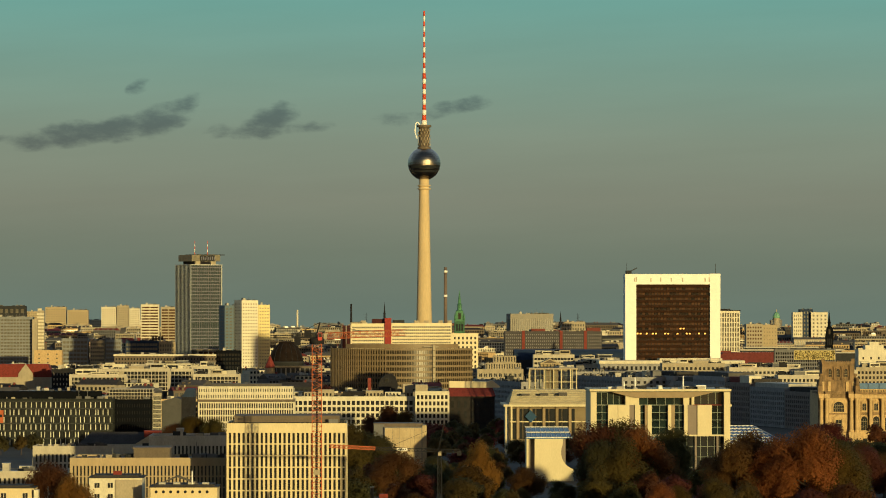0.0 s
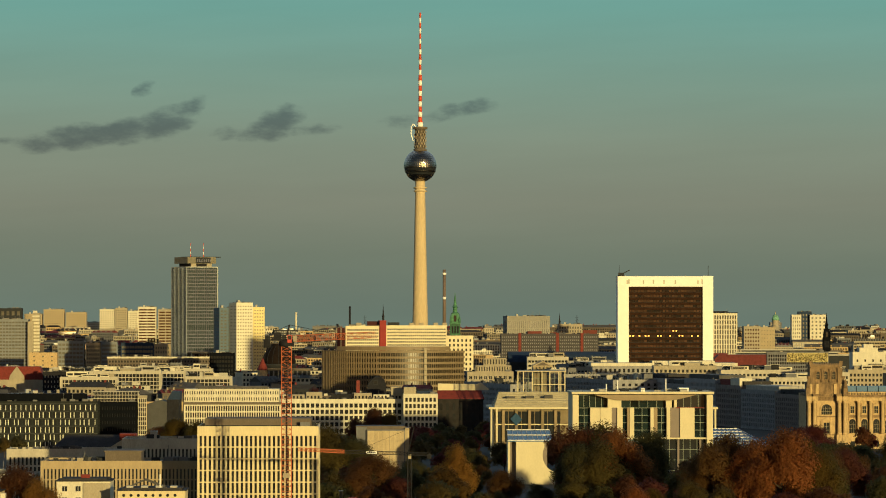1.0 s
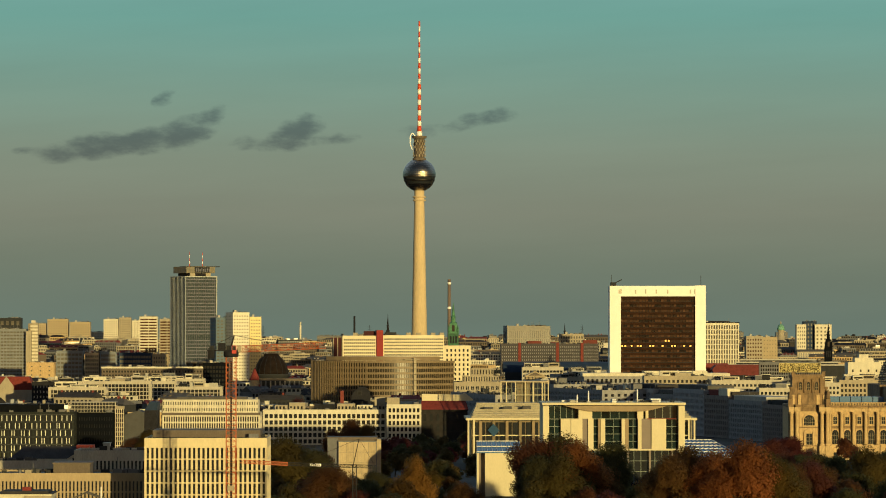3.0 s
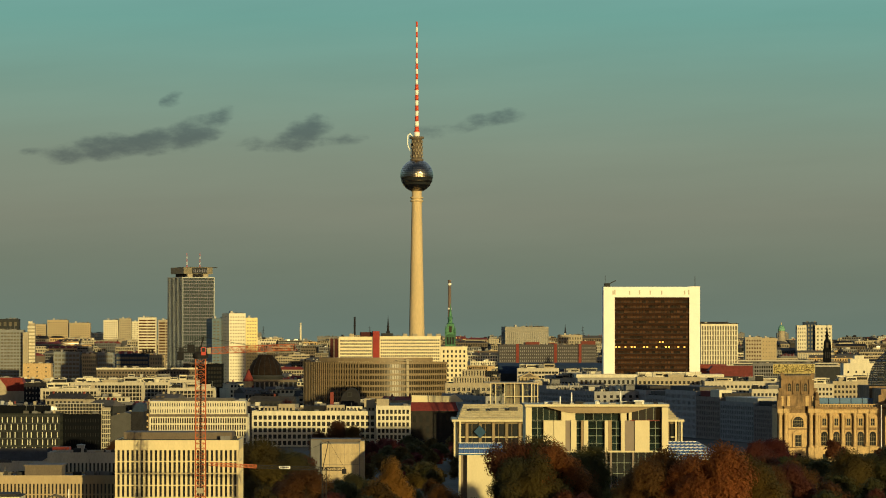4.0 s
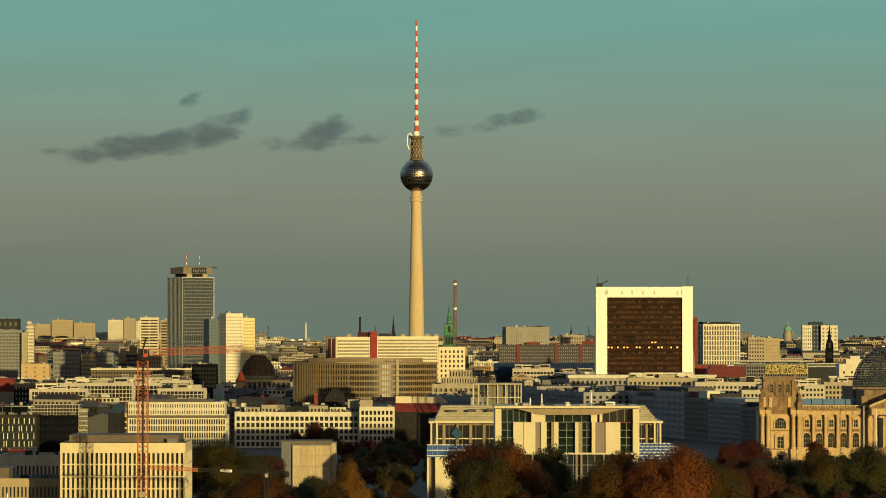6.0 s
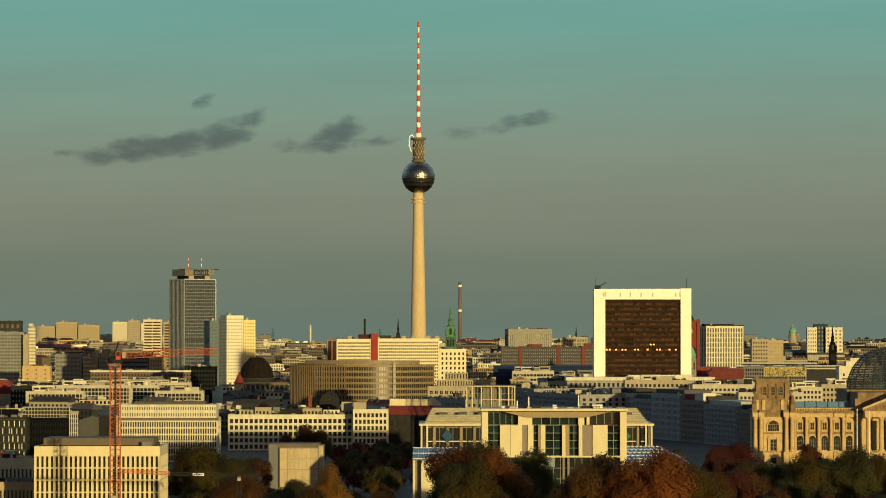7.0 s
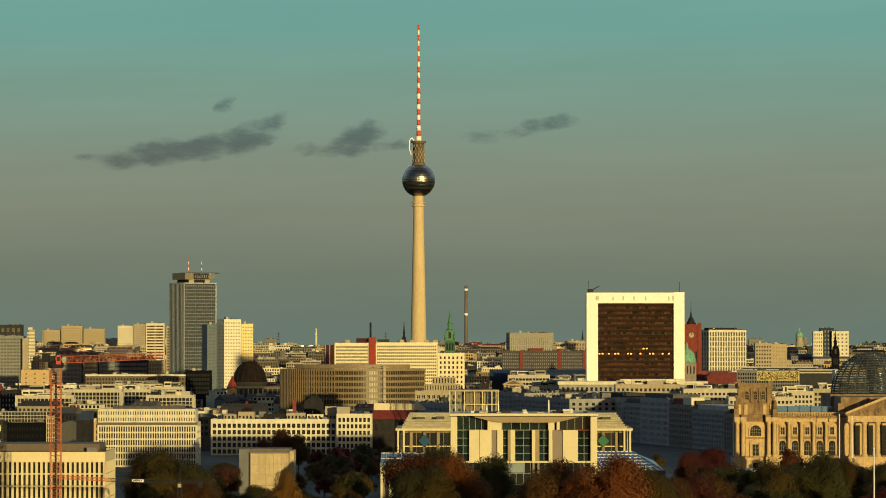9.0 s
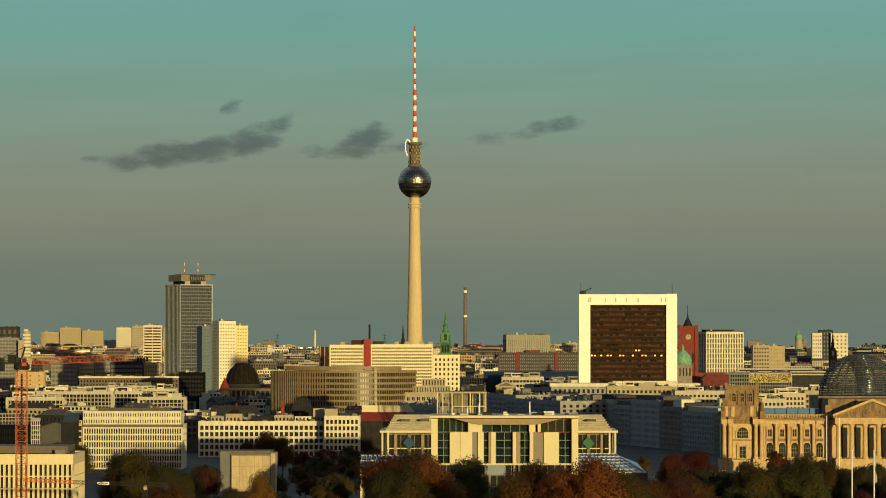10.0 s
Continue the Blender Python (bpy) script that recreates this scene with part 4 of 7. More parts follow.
            lathe(bm, [(1.0, 30.4), (1.2, 31.4), (0.8, 32.6), (0.9, 33.4), (0.3, 34.6), (0.1, 35.0)], 8)
            part("roof_urn", bm, STONE_DARK, ob, "sooty stone urn").location = (t + dx, -2.5, 0)
        for dx in (-8.6, 8.6):
            column(t + dx, 0.5, 27.6, 36.5, 0.9, "corner_statue_pier")
    # rear range and the tower at its far corner
    for s in (1,):
        t = s * 61.5
        part("rear_body", bx(-10, 66, 80, 100, 0, 28.4), STONE, ob)
        part("rear_tower_base", bx(t - 9.5, t + 9.5, 84, 104, 0, 27.6), STONE, ob)
        part("rear_tower_attic", bx(t - 8.6, t + 8.6, 85, 103, 27.6, 33.3), STONE_DARK, ob)
        part("rear_tower_top", bx(t - 7.4, t + 7.4, 86, 102, 33.3, 41.0), STONE_DARK, ob)
        part("rear_tower_crown", bx(t - 8.2, t + 8.2, 85.2, 102.8, 41.0, 42.2), STONE_DARK, ob)
    # portico
    part("portico_steps", bx(-18, 18, -14, -10, 0, 3.6), STONE, ob)
    part("portico_base", bx(-17.5, 17.5, -12, 1.3, 0, 7.6), STONE, ob)
    for i in range(6):
        column(-16.0 + 6.4 * i, -10.3, 7.6, 24.2, 1.25, "portico_column")
    for i in range(5):
        glass = new("portico_glazing", pane_mesh(4.4, 14.6, (3, 7), 0.14, (GLASS, SLATE)))
        glass.parent, glass.location = ob, (-12.8 + 6.4 * i, 0.9, 15.0)
    part("portico_entablature", bx(-17.8, 17.8, -12, 1.0, 24.2, 27.2), STONE, ob)
    bm = bmesh.new()
    extrude(bm, [(-18.6, 27.2), (18.6, 27.2), (18.6, 28.0), (0, 35.6), (-18.6, 28.0)], -11.4, 6)
    part("pediment", bm, STONE_DARK, ob)
    for s in (-1, 1):
        bm = bmesh.new()
        extrude(bm, [(s * 18.9, 27.9), (s * 18.9, 28.9), (0, 36.5), (0, 35.2)][:: 1 if s < 0 else -1], -12.6, -11.2)
        part("raking_cornice", bm, STONE, ob)
    rng = random.Random(2)
    for i in range(22):
        x = rng.uniform(-12, 12)
        h = (1 - abs(x) / 17) * 5.2
        bm = bmesh.new()
        bmesh.ops.create_icosphere(bm, subdivisions=1, radius=rng.uniform(0.5, 0.95), matrix=Matrix.Translation((x, -11.5, 28.4 + rng.random() * max(0.3, h - 1.2))) @ Matrix.Diagonal((1, 0.5, 1.2, 1)))
        part("relief", bm, STONE_DARK, ob, "weathered relief stone")
    part("attic", bx(-19.5, 19.5, 4, 40, 26.5, 36.0), STONE_DARK, ob)
    for s in (-1, 1):
        part("statue_pier", bx(s * 19.5 - 1.6, s * 19.5 + 1.6, 1.5, 4.5, 27.2, 33.0), STONE_DARK, ob)
        part("side_pier", bx(s * 17.6 - 1.2, s * 17.6 + 1.2, -1.5, 1.5, 0, 27), STONE, ob)
    # dome of glass rings on steel ribs
    part("dome_deck", bx(-21, 24, 38, 86, 28, 36.8), STONE_DARK, ob)
    bm = bmesh.new()
    lathe(bm, [(1.0, 37), (2.0, 46), (5.5, 54), (8.0, 55.5)], 20)
    part("mirror_cone", bm, DOME_STEEL, ob, "steel light cone inside the dome").location = (2, 61, 0)
    R, H = 20.2, 20.6
    levels = 17
    for k in range(levels):
        t0, t1 = k / levels, (k + 0.86) / levels
        a0, a1 = math.asin(min(1, t0)), math.asin(min(1, t1))
        bm = bmesh.new()
        lathe(bm, [(R * math.cos(a0) + 0.35, 37 + H * t0), (R * math.cos(a1), 37 + H * t1)], 40)
        part("glass_ring", bm, DOME_GLASS, ob).location = (2, 61, 0)
        bm = bmesh.new()
        r = R * math.cos(a1) + 0.25
        for i in range(40):
            p, q = 2 * math.pi * i / 40, 2 * math.pi * (i + 1) / 40
            bar(bm, (r * math.cos(p), r * math.sin(p), 37 + H * t1), (r * math.cos(q), r * math.sin(q), 37 + H * t1), 0.35)
        part("ring_bar", bm, DOME_STEEL, ob).location = (2, 61, 0)
    for i in range(24):
        a = 2 * math.pi * i / 24
        bm = bmesh.new()
        prev = None
        for k in range(13):
            r = (R + 0.1) * math.cos(math.asin(min(0.995, k / 12)))
            p = (r * math.cos(a), r * math.sin(a), 37 + H * k / 12)
            if prev:
                bar(bm, prev, p, 0.38)
            prev = p
        part("rib", bm, DOME_STEEL, ob).location = (2, 61, 0)
    return ob


DOME_GLASS = material("dome_glass", (0.10, 0.135, 0.17), 0.08, metal=0.7, vary=0.2, bump=0.0)
DOME_GLASS.node_tree.nodes["Principled BSDF"].inputs["Alpha"].default_value = 0.5
DOME_STEEL = material("dome_steel", (0.055, 0.06, 0.068), 0.8, spec=0.1)
parliament()


# ---- flagpoles ----
for x, y, h, cloth in ((174.9, 1200, 29.5, 0), (182.0, 1200, 29.5, 1), (222.5, 1760, 28.0, 0), (228.5, 1760, 27.0, 0)):
    fp = thing("flagpole", pose(x, y, 0), "tall white tapered flagpole with furled flag", "flagpole", "flagpoles")
    bm = bmesh.new()
    lathe(bm, [(0.42, 0), (0.42, 0.4), (0.26, 0.6), (0.2, h)], 10)
    part("pole", bm, MAST_WHITE, fp)
    bm = bmesh.new()
    lathe(bm, [(0.05, h), (0.3, h + 0.15), (0.3, h + 0.4), (0.05, h + 0.55)], 10)
    part("finial", bm, MAST_WHITE, fp)
    if cloth:
        bm = bmesh.new()
        n = 10
        for i in range(n):
            z0, z1 = h - 1 - i * 0.9, h - 1 - (i + 1) * 0.9
            w0, w1 = 0.5 + 0.35 * math.sin(i * 0.9), 0.5 + 0.35 * math.sin((i + 1) * 0.9)
            quad(bm, (0.2, -0.2, z1), (0.2 + w1, 0.25 * math.sin(i), z1), (0.2 + w0, 0.25 * math.sin(i - 1), z0), (0.2, -0.2, z0))
        part("flag", bm, CREAM, fp, "furled pale flag")


# ---- tower crane and the smaller crane beside it ----
def lattice(bm, p, q, w, n, thick=0.22):
    """A square lattice beam from p to q with n bays."""
    p, q = Vector(p), Vector(q)
    d = (q - p).normalized()
    s = d.cross(Vector((0, 0, 1)) if abs(d.z) < 0.9 else Vector((0, 1, 0))).normalized() * w / 2
    t = d.cross(s).normalized() * w / 2
    cs = [s + t, t - s, -s - t, s - t]
    for c in cs:
        bar(bm, p + c, q + c, thick)
    for i in range(n):
        a, b = p + (q - p) * i / n, p + (q - p) * (i + 1) / n
        for k in range(4):
            c, e = cs[k], cs[(k + 1) % 4]
            bar(bm, a + c, b + e, thick * 0.6) if i % 2 else bar(bm, a + e, b + c, thick * 0.6)
            bar(bm, a + c, a + e, thick * 0.6)


crane = thing("tower_crane", pose(-66.6, 984, 0), "orange lattice tower crane with dark slewing unit", "crane")
for k in range(5):
    bm = bmesh.new()
    lattice(bm, (0, 0, k * 11.6), (0, 0, (k + 1) * 11.6), 2.7, 8, 0.165)
    part("mast_section", bm, CRANE, crane, "orange lattice mast section")
part("ladder", bx(-0.25, 0.25, -0.15, 0.15, 0.2, 57), SLATE, crane)
part("platform", bx(-0.9, 0.9, -2.0, -1.2, 21.2, 22.6), CREAM, crane)
bm = bmesh.new()
lathe(bm, [(1.9, 58.0), (2.1, 58.4), (2.1, 59.4), (1.7, 59.8)], 16)
part("slewing_ring", bm, SLATE, crane, "dark slewing ring")
part("machinery_deck", bx(-6.6, 2.4, -1.3, 1.3, 59.6, 60.0), SLATE, crane, "dark machinery deck")
part("machinery_house", bx(-3.6, -1.6, -1.1, 1.1, 60.0, 61.9), SLATE, crane, "dark machinery house")
part("drive_box", bx(-1.3, -0.2, -1.0, 1.0, 60.0, 61.2), DARKGREY, crane)
part("slewing_frame", bx(-1.5, 1.6, -1.5, 1.5, 58.4, 59.6), SLATE, crane)
part("cab", bx(0.3, 1.5, -2.4, -1.2, 59.0, 61.2), REDPAINT, crane, "red driver's cab")
part("cab_window", bx(0.45, 1.35, -2.46, -2.39, 59.9, 61.0), GLASS, crane)
part("side_panel", bx(1.9, 2.9, -1.7, -1.5, 59.4, 61.0), CREAM, crane, "cream panel")
bm = bmesh.new()
for zz in (60.5, 61.1):
    bar(bm, (-6.6, -1.3, zz), (2.4, -1.3, zz), 0.1)
for i in range(8):
    bar(bm, (-6.6 + i * 1.28, -1.3, 60.0), (-6.6 + i * 1.28, -1.3, 61.1), 0.1)
part("deck_rail", bm, SLATE, crane)
part("counterweight", bx(-6.4, -4.6, -1.2, 1.2, 57.6, 59.6), SLATE, crane, "dark counterweight")
part("winch", bx(-6.0, -4.6, -0.8, 0.8, 60.0, 61.0), DARKGREY, crane)
bm = bmesh.new()
lattice(bm, (2.4, 1, 60.2), (24.5, 42, 61.0), 1.7, 22, 0.13)
part("jib", bm, CRANE, crane, "long orange lattice jib")
bm = bmesh.new()
bar(bm, (0, 0, 61), (0.8, 0.5, 64.0), 0.4)
bar(bm, (0.8, 0.5, 64.0), (-5, 0, 61.2), 0.15)
bar(bm, (0.8, 0.5, 64.0), (13, 21, 61.4), 0.12)
part("tie_frame", bm, SLATE, crane)

crane2 = thing("small_tower_crane", pose(-32.3, 966, 0), "small dark tower crane with orange jib tip", "crane")
bm = bmesh.new()
lattice(bm, (0, 0, 0), (0, 0, 29), 1.1, 18, 0.2)
part("mast", bm, SLATE, crane2, "dark lattice mast")
part("cab", bx(-0.45, 0.45, -0.9, 0.4, 27.2, 28.4), CREAM, crane2)
bm = bmesh.new()
bar(bm, (-0.3, 0, 29), (1.2, 0, 36), 0.22)
bar(bm, (1.2, 0, 36), (-14, 0, 29.6), 0.08)
bar(bm, (1.2, 0, 36), (5.6, 0, 28.6), 0.08)
part("a_frame", bm, SLATE, crane2)
bm = bmesh.new()
lattice(bm, (5.6, 0, 28.4), (-18, -6, 29.4), 0.8, 20, 0.14)
part("inner_jib", bm, SLATE, crane2)
bm = bmesh.new()
lattice(bm, (-18, -6, 29.4), (-30.5, -9, 30.2), 0.8, 12, 0.16)
part("jib_tip", bm, CRANE, crane2, "orange jib tip")
part("sign_board", bx(-12.0, -9.0, -4.4, -4.2, 28.7, 29.4), MAST_WHITE, crane2, "white sign board")
for i in range(5):
    part("sign_bar", bx(-11.7 + i * 0.5, -11.35 + i * 0.5, -4.45, -4.38, 28.9, 29.2), SLATE, crane2)
part("counterweight", bx(4.8, 6.0, -0.6, 0.6, 27.2, 28.5), SLATE, crane2)


# ---- long low offices beside the near tower ----
TAN_FRONT = material("tan_concrete_front", (0.37, 0.29, 0.175), 0.85, vary=0.12, streak=0.7)
low_front = block("long_low_office", "long tan office wing with narrow vertical window slots", -143.0, -95.0, 1066, 26, 22.0, 42, 6, TAN_FRONT, fw=0.44, fh=0.9, d=0.45, mt=1.6, mb=0.3, side=12, bar_w=0.08,
                  clutter=0, frame=DARKGREY)
part("roof_house", bx(-5, 6, 6, 20, 22.0, 25.2), BROWN, low_front, "brown plant storey")
part("roof_rim", bx(-5.4, 6.4, 5.6, 20.4, 25.2, 25.6), BROWN, low_front)
block("long_low_office", "shaded grey office wing with narrow vertical window slots", -123.0, -90.0, 1130, 24, 26.6, 26, 7, CONCRETE, fw=0.5, fh=0.86, d=0.45, mt=2.4, mb=0.3, side=12, bar_w=0.08, clutter=1, frame=DARKGREY)
block("long_low_office", "shaded low office wing with window slots", -165.0, -112.0, 1180, 16, 21.5, 38, 6, CONCRETE, fw=0.5, fh=0.8, d=0.45, mt=1.8, mb=0.3, side=8, windows=False, clutter=0)
block("corner_office", "low brown office with bright window slots", -172.0, -145.5, 1075, 22, 17.6, 18, 5, CONCRETE, fw=0.5, fh=0.8, d=0.4, mt=1.2, mb=0.3, side=10, windows=False, clutter=2, roof=ROOF_PALE)
hall = thing("gabled_hall", pose(-139.5, 1215, -2.5), "cream hall with dark pitched roof and lit gable", "building")
part("wall", bx(-14, 14, 0, 18, 0, 22.5), CREAM, hall)
bm = bmesh.new()
va = [bm.verts.new(p) for p in ((-15, -0.5, 22.4), (10, -0.5, 22.4), (10, 18.5, 22.4), (-15, 18.5, 22.4), (-9, 9, 28.0), (10, 9, 28.0))]
for f in ((0, 1, 5, 4), (2, 3, 4, 5), (3, 0, 4), (1, 2, 5)):
    bm.faces.new([va[i] for i in f])
part("roof", bm, ROOF_DARK, hall, "dark pitched roof")
bm = bmesh.new()
extrude(bm, [(5.5, 20), (16, 20), (16, 25.5), (12.4, 27.6), (5.5, 23.4)], -4, -2.4)
part("gable_wall", bm, CREAM, hall, "sunlit cream gable")
part("red_loft", bx(9.5, 15.2, 2, 9, 26.4, 28.6), ROOF_RED, hall, "red roof box")
part("loft_side", bx(15.6, 24, 2, 12, 22, 26.6), CREAM, hall)


# ---- near houses along the lower edge ----
YELLOW = material("yellow_cream_render", (0.60, 0.50, 0.30), 0.85, vary=0.1, streak=0.5)


def villa(x0, x1, y, d, h, label, wall=YELLOW, roof=ROOF_DARK, rounds=0, rise=0.8, wins=3):
    ob = thing("villa", pose((x0 + x1) / 2, y, 0), label, "house", "near houses")
    w = x1 - x0
    part("wall", bx(-w / 2, w / 2, 0, d, 0, h), wall, ob)
    part("roof", bx(-w / 2 - 0.3, w / 2 + 0.3, -0.3, d + 0.3, h, h + 0.3), roof, ob)
    part("roof_deck", bx(-w / 2 + 1, w / 2 - 1, 1, d - 1, h + 0.3, h + rise), roof, ob)
    if rounds:
        for i in range(rounds):
            bm = bmesh.new()
            lathe(bm, [(0.42, -0.05), (0.42, 0.08)], 14)
            o = part("round_window", bm, GLASS, ob, "small round window")
            o.matrix_basis = Matrix.Translation((-w / 2 + w * (i + 0.8) / (rounds + 1.2), -0.02, h - 1.2)) @ Matrix.Rotation(math.pi / 2, 4, "X")
    else:
        me = pane_mesh(1.5, 1.5, (2, 1), 0.1)
        for i in range(wins):
            for k in range(3):
                o = new("window", me)
                o.parent, o.location = ob, (-w / 2 + w * (i + 0.6) / wins, -0.04, h - 2.0 - 3.1 * k)
    return ob


v1 = villa(-112.0, -93.6, 960, 14, 18.7, "yellow house with round attic windows and flat dark roof", rounds=8)
bm = bmesh.new()
for a, b in (((-7, 3, 19.4), (-2, 3, 21.6)), ((-2, 3, 21.6), (4, 3, 19.4)), ((-7, 8, 19.4), (-2, 8, 21.6)), ((-2, 8, 21.6), (4, 8, 19.4)), ((-2, 3, 21.6), (-2, 8, 21.6))):
    bar(bm, a, b, 0.35)
part("roof_frame", bm, ROOF_GREY, v1)
for i in range(4):
    part("roof_light", bx(-7 + i * 4, -5.2 + i * 4, 2, 5, 19.4, 20.0), ROOF_PALE, v1)
bm = bmesh.new()
bar(bm, (2.2, 2, 19), (2.2, 2, 23.2), 0.3)
part("flue", bm, MAST_WHITE, v1)
v2 = villa(-130.0, -115.2, 975, 14, 20.6, "pale house with red chimney pots among trees", wall=WHITE, wins=4)
part("gable_wall", bx(0, 7.4, -0.6, 0.0, 10, 20.2), CREAM, v2, "plain cream wall")
part("chimney", bx(-1, 1.4, 4, 6, 20.6, 22.4), ROOF_RED, v2)
v3 = villa(-156.0, -144.2, 962, 12, 18.4, "cream house with orange balcony and flat dark roof", wins=2)
part("balcony", bx(-4.6, 0.4, -0.9, 0, 14.2, 15.4), ROOF_RED, v3, "orange balcony front")
part("bay_frame", bx(5.4, 7.2, 0, 3, 13, 18), WHITE, v3)

# ---- green-grey office with bright fins, and the black office beside it ----
BLACK = material("black_panels", (0.006, 0.007, 0.009), 0.9, spec=0.03)
DARKGREEN = material("green_grey_cladding", (0.024, 0.027, 0.025), 0.85, vary=0.15, spec=0.08)
FIN = material("pale_metal_fin", (0.60, 0.60, 0.50), 0.5, vary=0.15, each=0.8)
GREENBAND = material("grey_green_ledge", (0.06, 0.064, 0.06), 0.8, vary=0.15)
go = block("green_office", "dark green-grey office with bright vertical fins", -247.0, -181.4, 1780, 24, 23.4, 26, 6, DARKGREEN, fw=0.66, fh=0.8, d=0.6, mt=0.6, mb=0.5, split=(2, 1), bar_w=0.1, frame=DARKGREEN,
           clutter=0, roof=ROOF_DARK)
rng = random.Random(5)
fin = bpy.data.meshes.new("fin")
bm = bx(-0.19, 0.19, -0.25, 0.55, -1.35, 1.35)
bm.to_mesh(fin)
bm.free()
fin.materials.append(FIN)
for c in range(26):
    for r in range(6):
        o = new("fin", fin)
        o.parent = go
        o.location = (-32.8 + 0.6 + 2.48 * (c + 0.5) + rng.choice((-0.55, 0.0, 0.55, 0.75)), 0.1, 0.5 + 3.72 * (r + 0.5))
for r in range(7):
    part("floor_ledge", bx(-32.8, 32.8, -0.12, 0.1, 0.42 + 3.72 * r, 0.64 + 3.72 * r), GREENBAND, go)
part("upper_storey", bx(-33, 26, 8, 22, 23.4, 27.6), BLACK, go, "dark set-back top storey")
part("sign_panel", bx(-25.4, -21.8, -0.9, -0.3, 12, 18.4), CRANE, go, "orange sign panel")
part("sign_bars", bx(-24.8, -22.4, -1.0, -0.9, 14.8, 16.2), SLATE, go)
bo = block("black_office", "black office block with small lit slots", -181.2, -162.6, 1795, 22, 22.8, 14, 6, BLACK, fw=0.25, fh=0.5, d=0.3, mt=0.8, mb=0.6, split=(1, 1), frame=SLATE, clutter=0, roof=ROOF_DARK)
for i in range(4):
    part("gallery_slab", bx(-14, 9.5, 4, 18, 23.2 + i * 1.7, 23.5 + i * 1.7), CONCRETE, bo, "pale gallery slab")
for i in range(16):
    part("gallery_post", bx(-14 + i * 1.55, -13.8 + i * 1.55, 3.9, 4.2, 22.8, 28.8), CONCRETE, bo)
part("gallery_core", bx(-13, 9, 6, 17, 22.8, 28.5), DARKGREY, bo)
st = thing("lattice_stair_tower", pose(-160.2, 1797, 0), "white open lattice stair tower", "stair tower")
for i in range(5):
    part("post", bx(-2.1 + i * 1.0, -1.85 + i * 1.0, 0, 0.3, 0, 25.2 + (3.5 if i == 0 else 0)), WHITE, st)
for i in range(11):
    part("landing", bx(-2.1, 2.1, -0.05, 4, 2 + i * 2.3, 2.35 + i * 2.3), WHITE, st)
part("core", bx(-1.8, 1.8, 1.5, 4, 0, 24.8), DARKGREY, st)
part("cap", bx(-2.3, 2.3, -0.2, 4.2, 25.2, 26.6), CREAM, st)
SLABDARK = material("dull_grey_panels", (0.07, 0.07, 0.068), 0.85, vary=0.15)
gb = thing("grey_shed_office", pose(-150, 1800, 0), "plain grey and blue-black office with sloping roof", "building")
bm = bmesh.new()
extrude(bm, [(-8, 0), (2, 0), (2, 23.4), (-1, 24.2), (-8, 22.2)], 0, 22)
part("grey_wall", bm, SLABDARK, gb)
part("dark_wall", bx(2.02, 8.2, 2, 24, 0, 24.4), SLATE, gb, "blue-black wall")
bm = bmesh.new()
extrude(bm, [(2.0, 24.4), (8.4, 24.4), (8.4, 28.4), (4.4, 28.6)], 4, 24)
part("roof", bm, ROOF_BLUE, gb)

# ---- long white office with set-back top, and the white grid offices ----
wo = block("white_office", "white office with dark cornice and tall windows", -141.4, -91.4, 1838, 26, 21.6, 40, 6, WHITE, fw=0.6, fh=0.76, d=0.4, mt=0.9, mb=0.4, side=14, bar_w=0.1, frame=DARKFRAME, clutter=0, roof=ROOF_GREY)
part("dark_cornice", bx(-25.2, 25.2, -0.3, 0.6, 21.0, 22.3), BROWN, wo, "brown cornice")
bm = bmesh.new()
f = skin(bm, (-25, 1.6, 22.3), (1, 0, 0), 49, 22.3, 29.0, 40, 2, 0.45, 0.55, 0.35, mt=0.4)
box(bm, -25, 24, 2.2, 22, 22.3, 28.9)
part("upper_storey", bm, WHITE, wo, "white set-back storeys")
put_windows(wo, f, pane_mesh(f[1], f[2], (1, 1), 0.08))
part("top_roof", bx(-18, 18, 6, 20, 29, 30.4), ROOF_GREY, wo)
part("north_wall", bx(-25.4, -25.05, 0.2, 24, 0.2, 28.0), SLATE, wo)

RED_BLIND = material("red_window_blind", (0.16, 0.035, 0.025), 0.5, each=0.6)
gl = block("white_grid_office", "white office with square window grid", -96.5, -27.2, 2012, 18, 19.2, 25, 5, WHITE, fw=0.68, fh=0.66, d=0.5, mt=1.2, mb=0.3, split=(2, 1), bar_w=0.1, clutter=0, roof=ROOF_GREY, framed=True, frame=DARKFRAME)
gr = block("white_grid_office", "white corner office with square window grid", -27.0, -7.7, 2000, 26, 22.4, 8, 6, WHITE, fw=0.62, fh=0.64, d=0.5, mt=0.9, mb=0.3, split=(2, 1), bar_w=0.1, clutter=0, roof=ROOF_GREY, framed=True, frame=DARKFRAME)
rng = random.Random(12)
for x, w, h, m in ((-28, 7, 3.0, CREAM), (-20, 9, 4.4, CREAM), (-6, 12, 3.4, SLATE), (7, 10, 3.8, CREAM), (18, 9, 3.0, WHITE), (28, 6, 7.4, CREAM)):
    part("roof_house", bx(x, x + w, 6, 15, 19.3, 19.3 + h), m, gl)
    for k in range(int(w // 2)):
        part("roof_house_window", bx(x + 0.5 + k * 2, x + 1.5 + k * 2, 5.9, 6.1, 20.0, 21.6), GLASS, gl)
part("roof_house", bx(-9.4, -2.5, 3, 12, 22.4, 26.8), CREAM, gr)
part("roof_house", bx(-2, 7, 5, 16, 22.4, 24.4), ROOF_BLUE, gr)

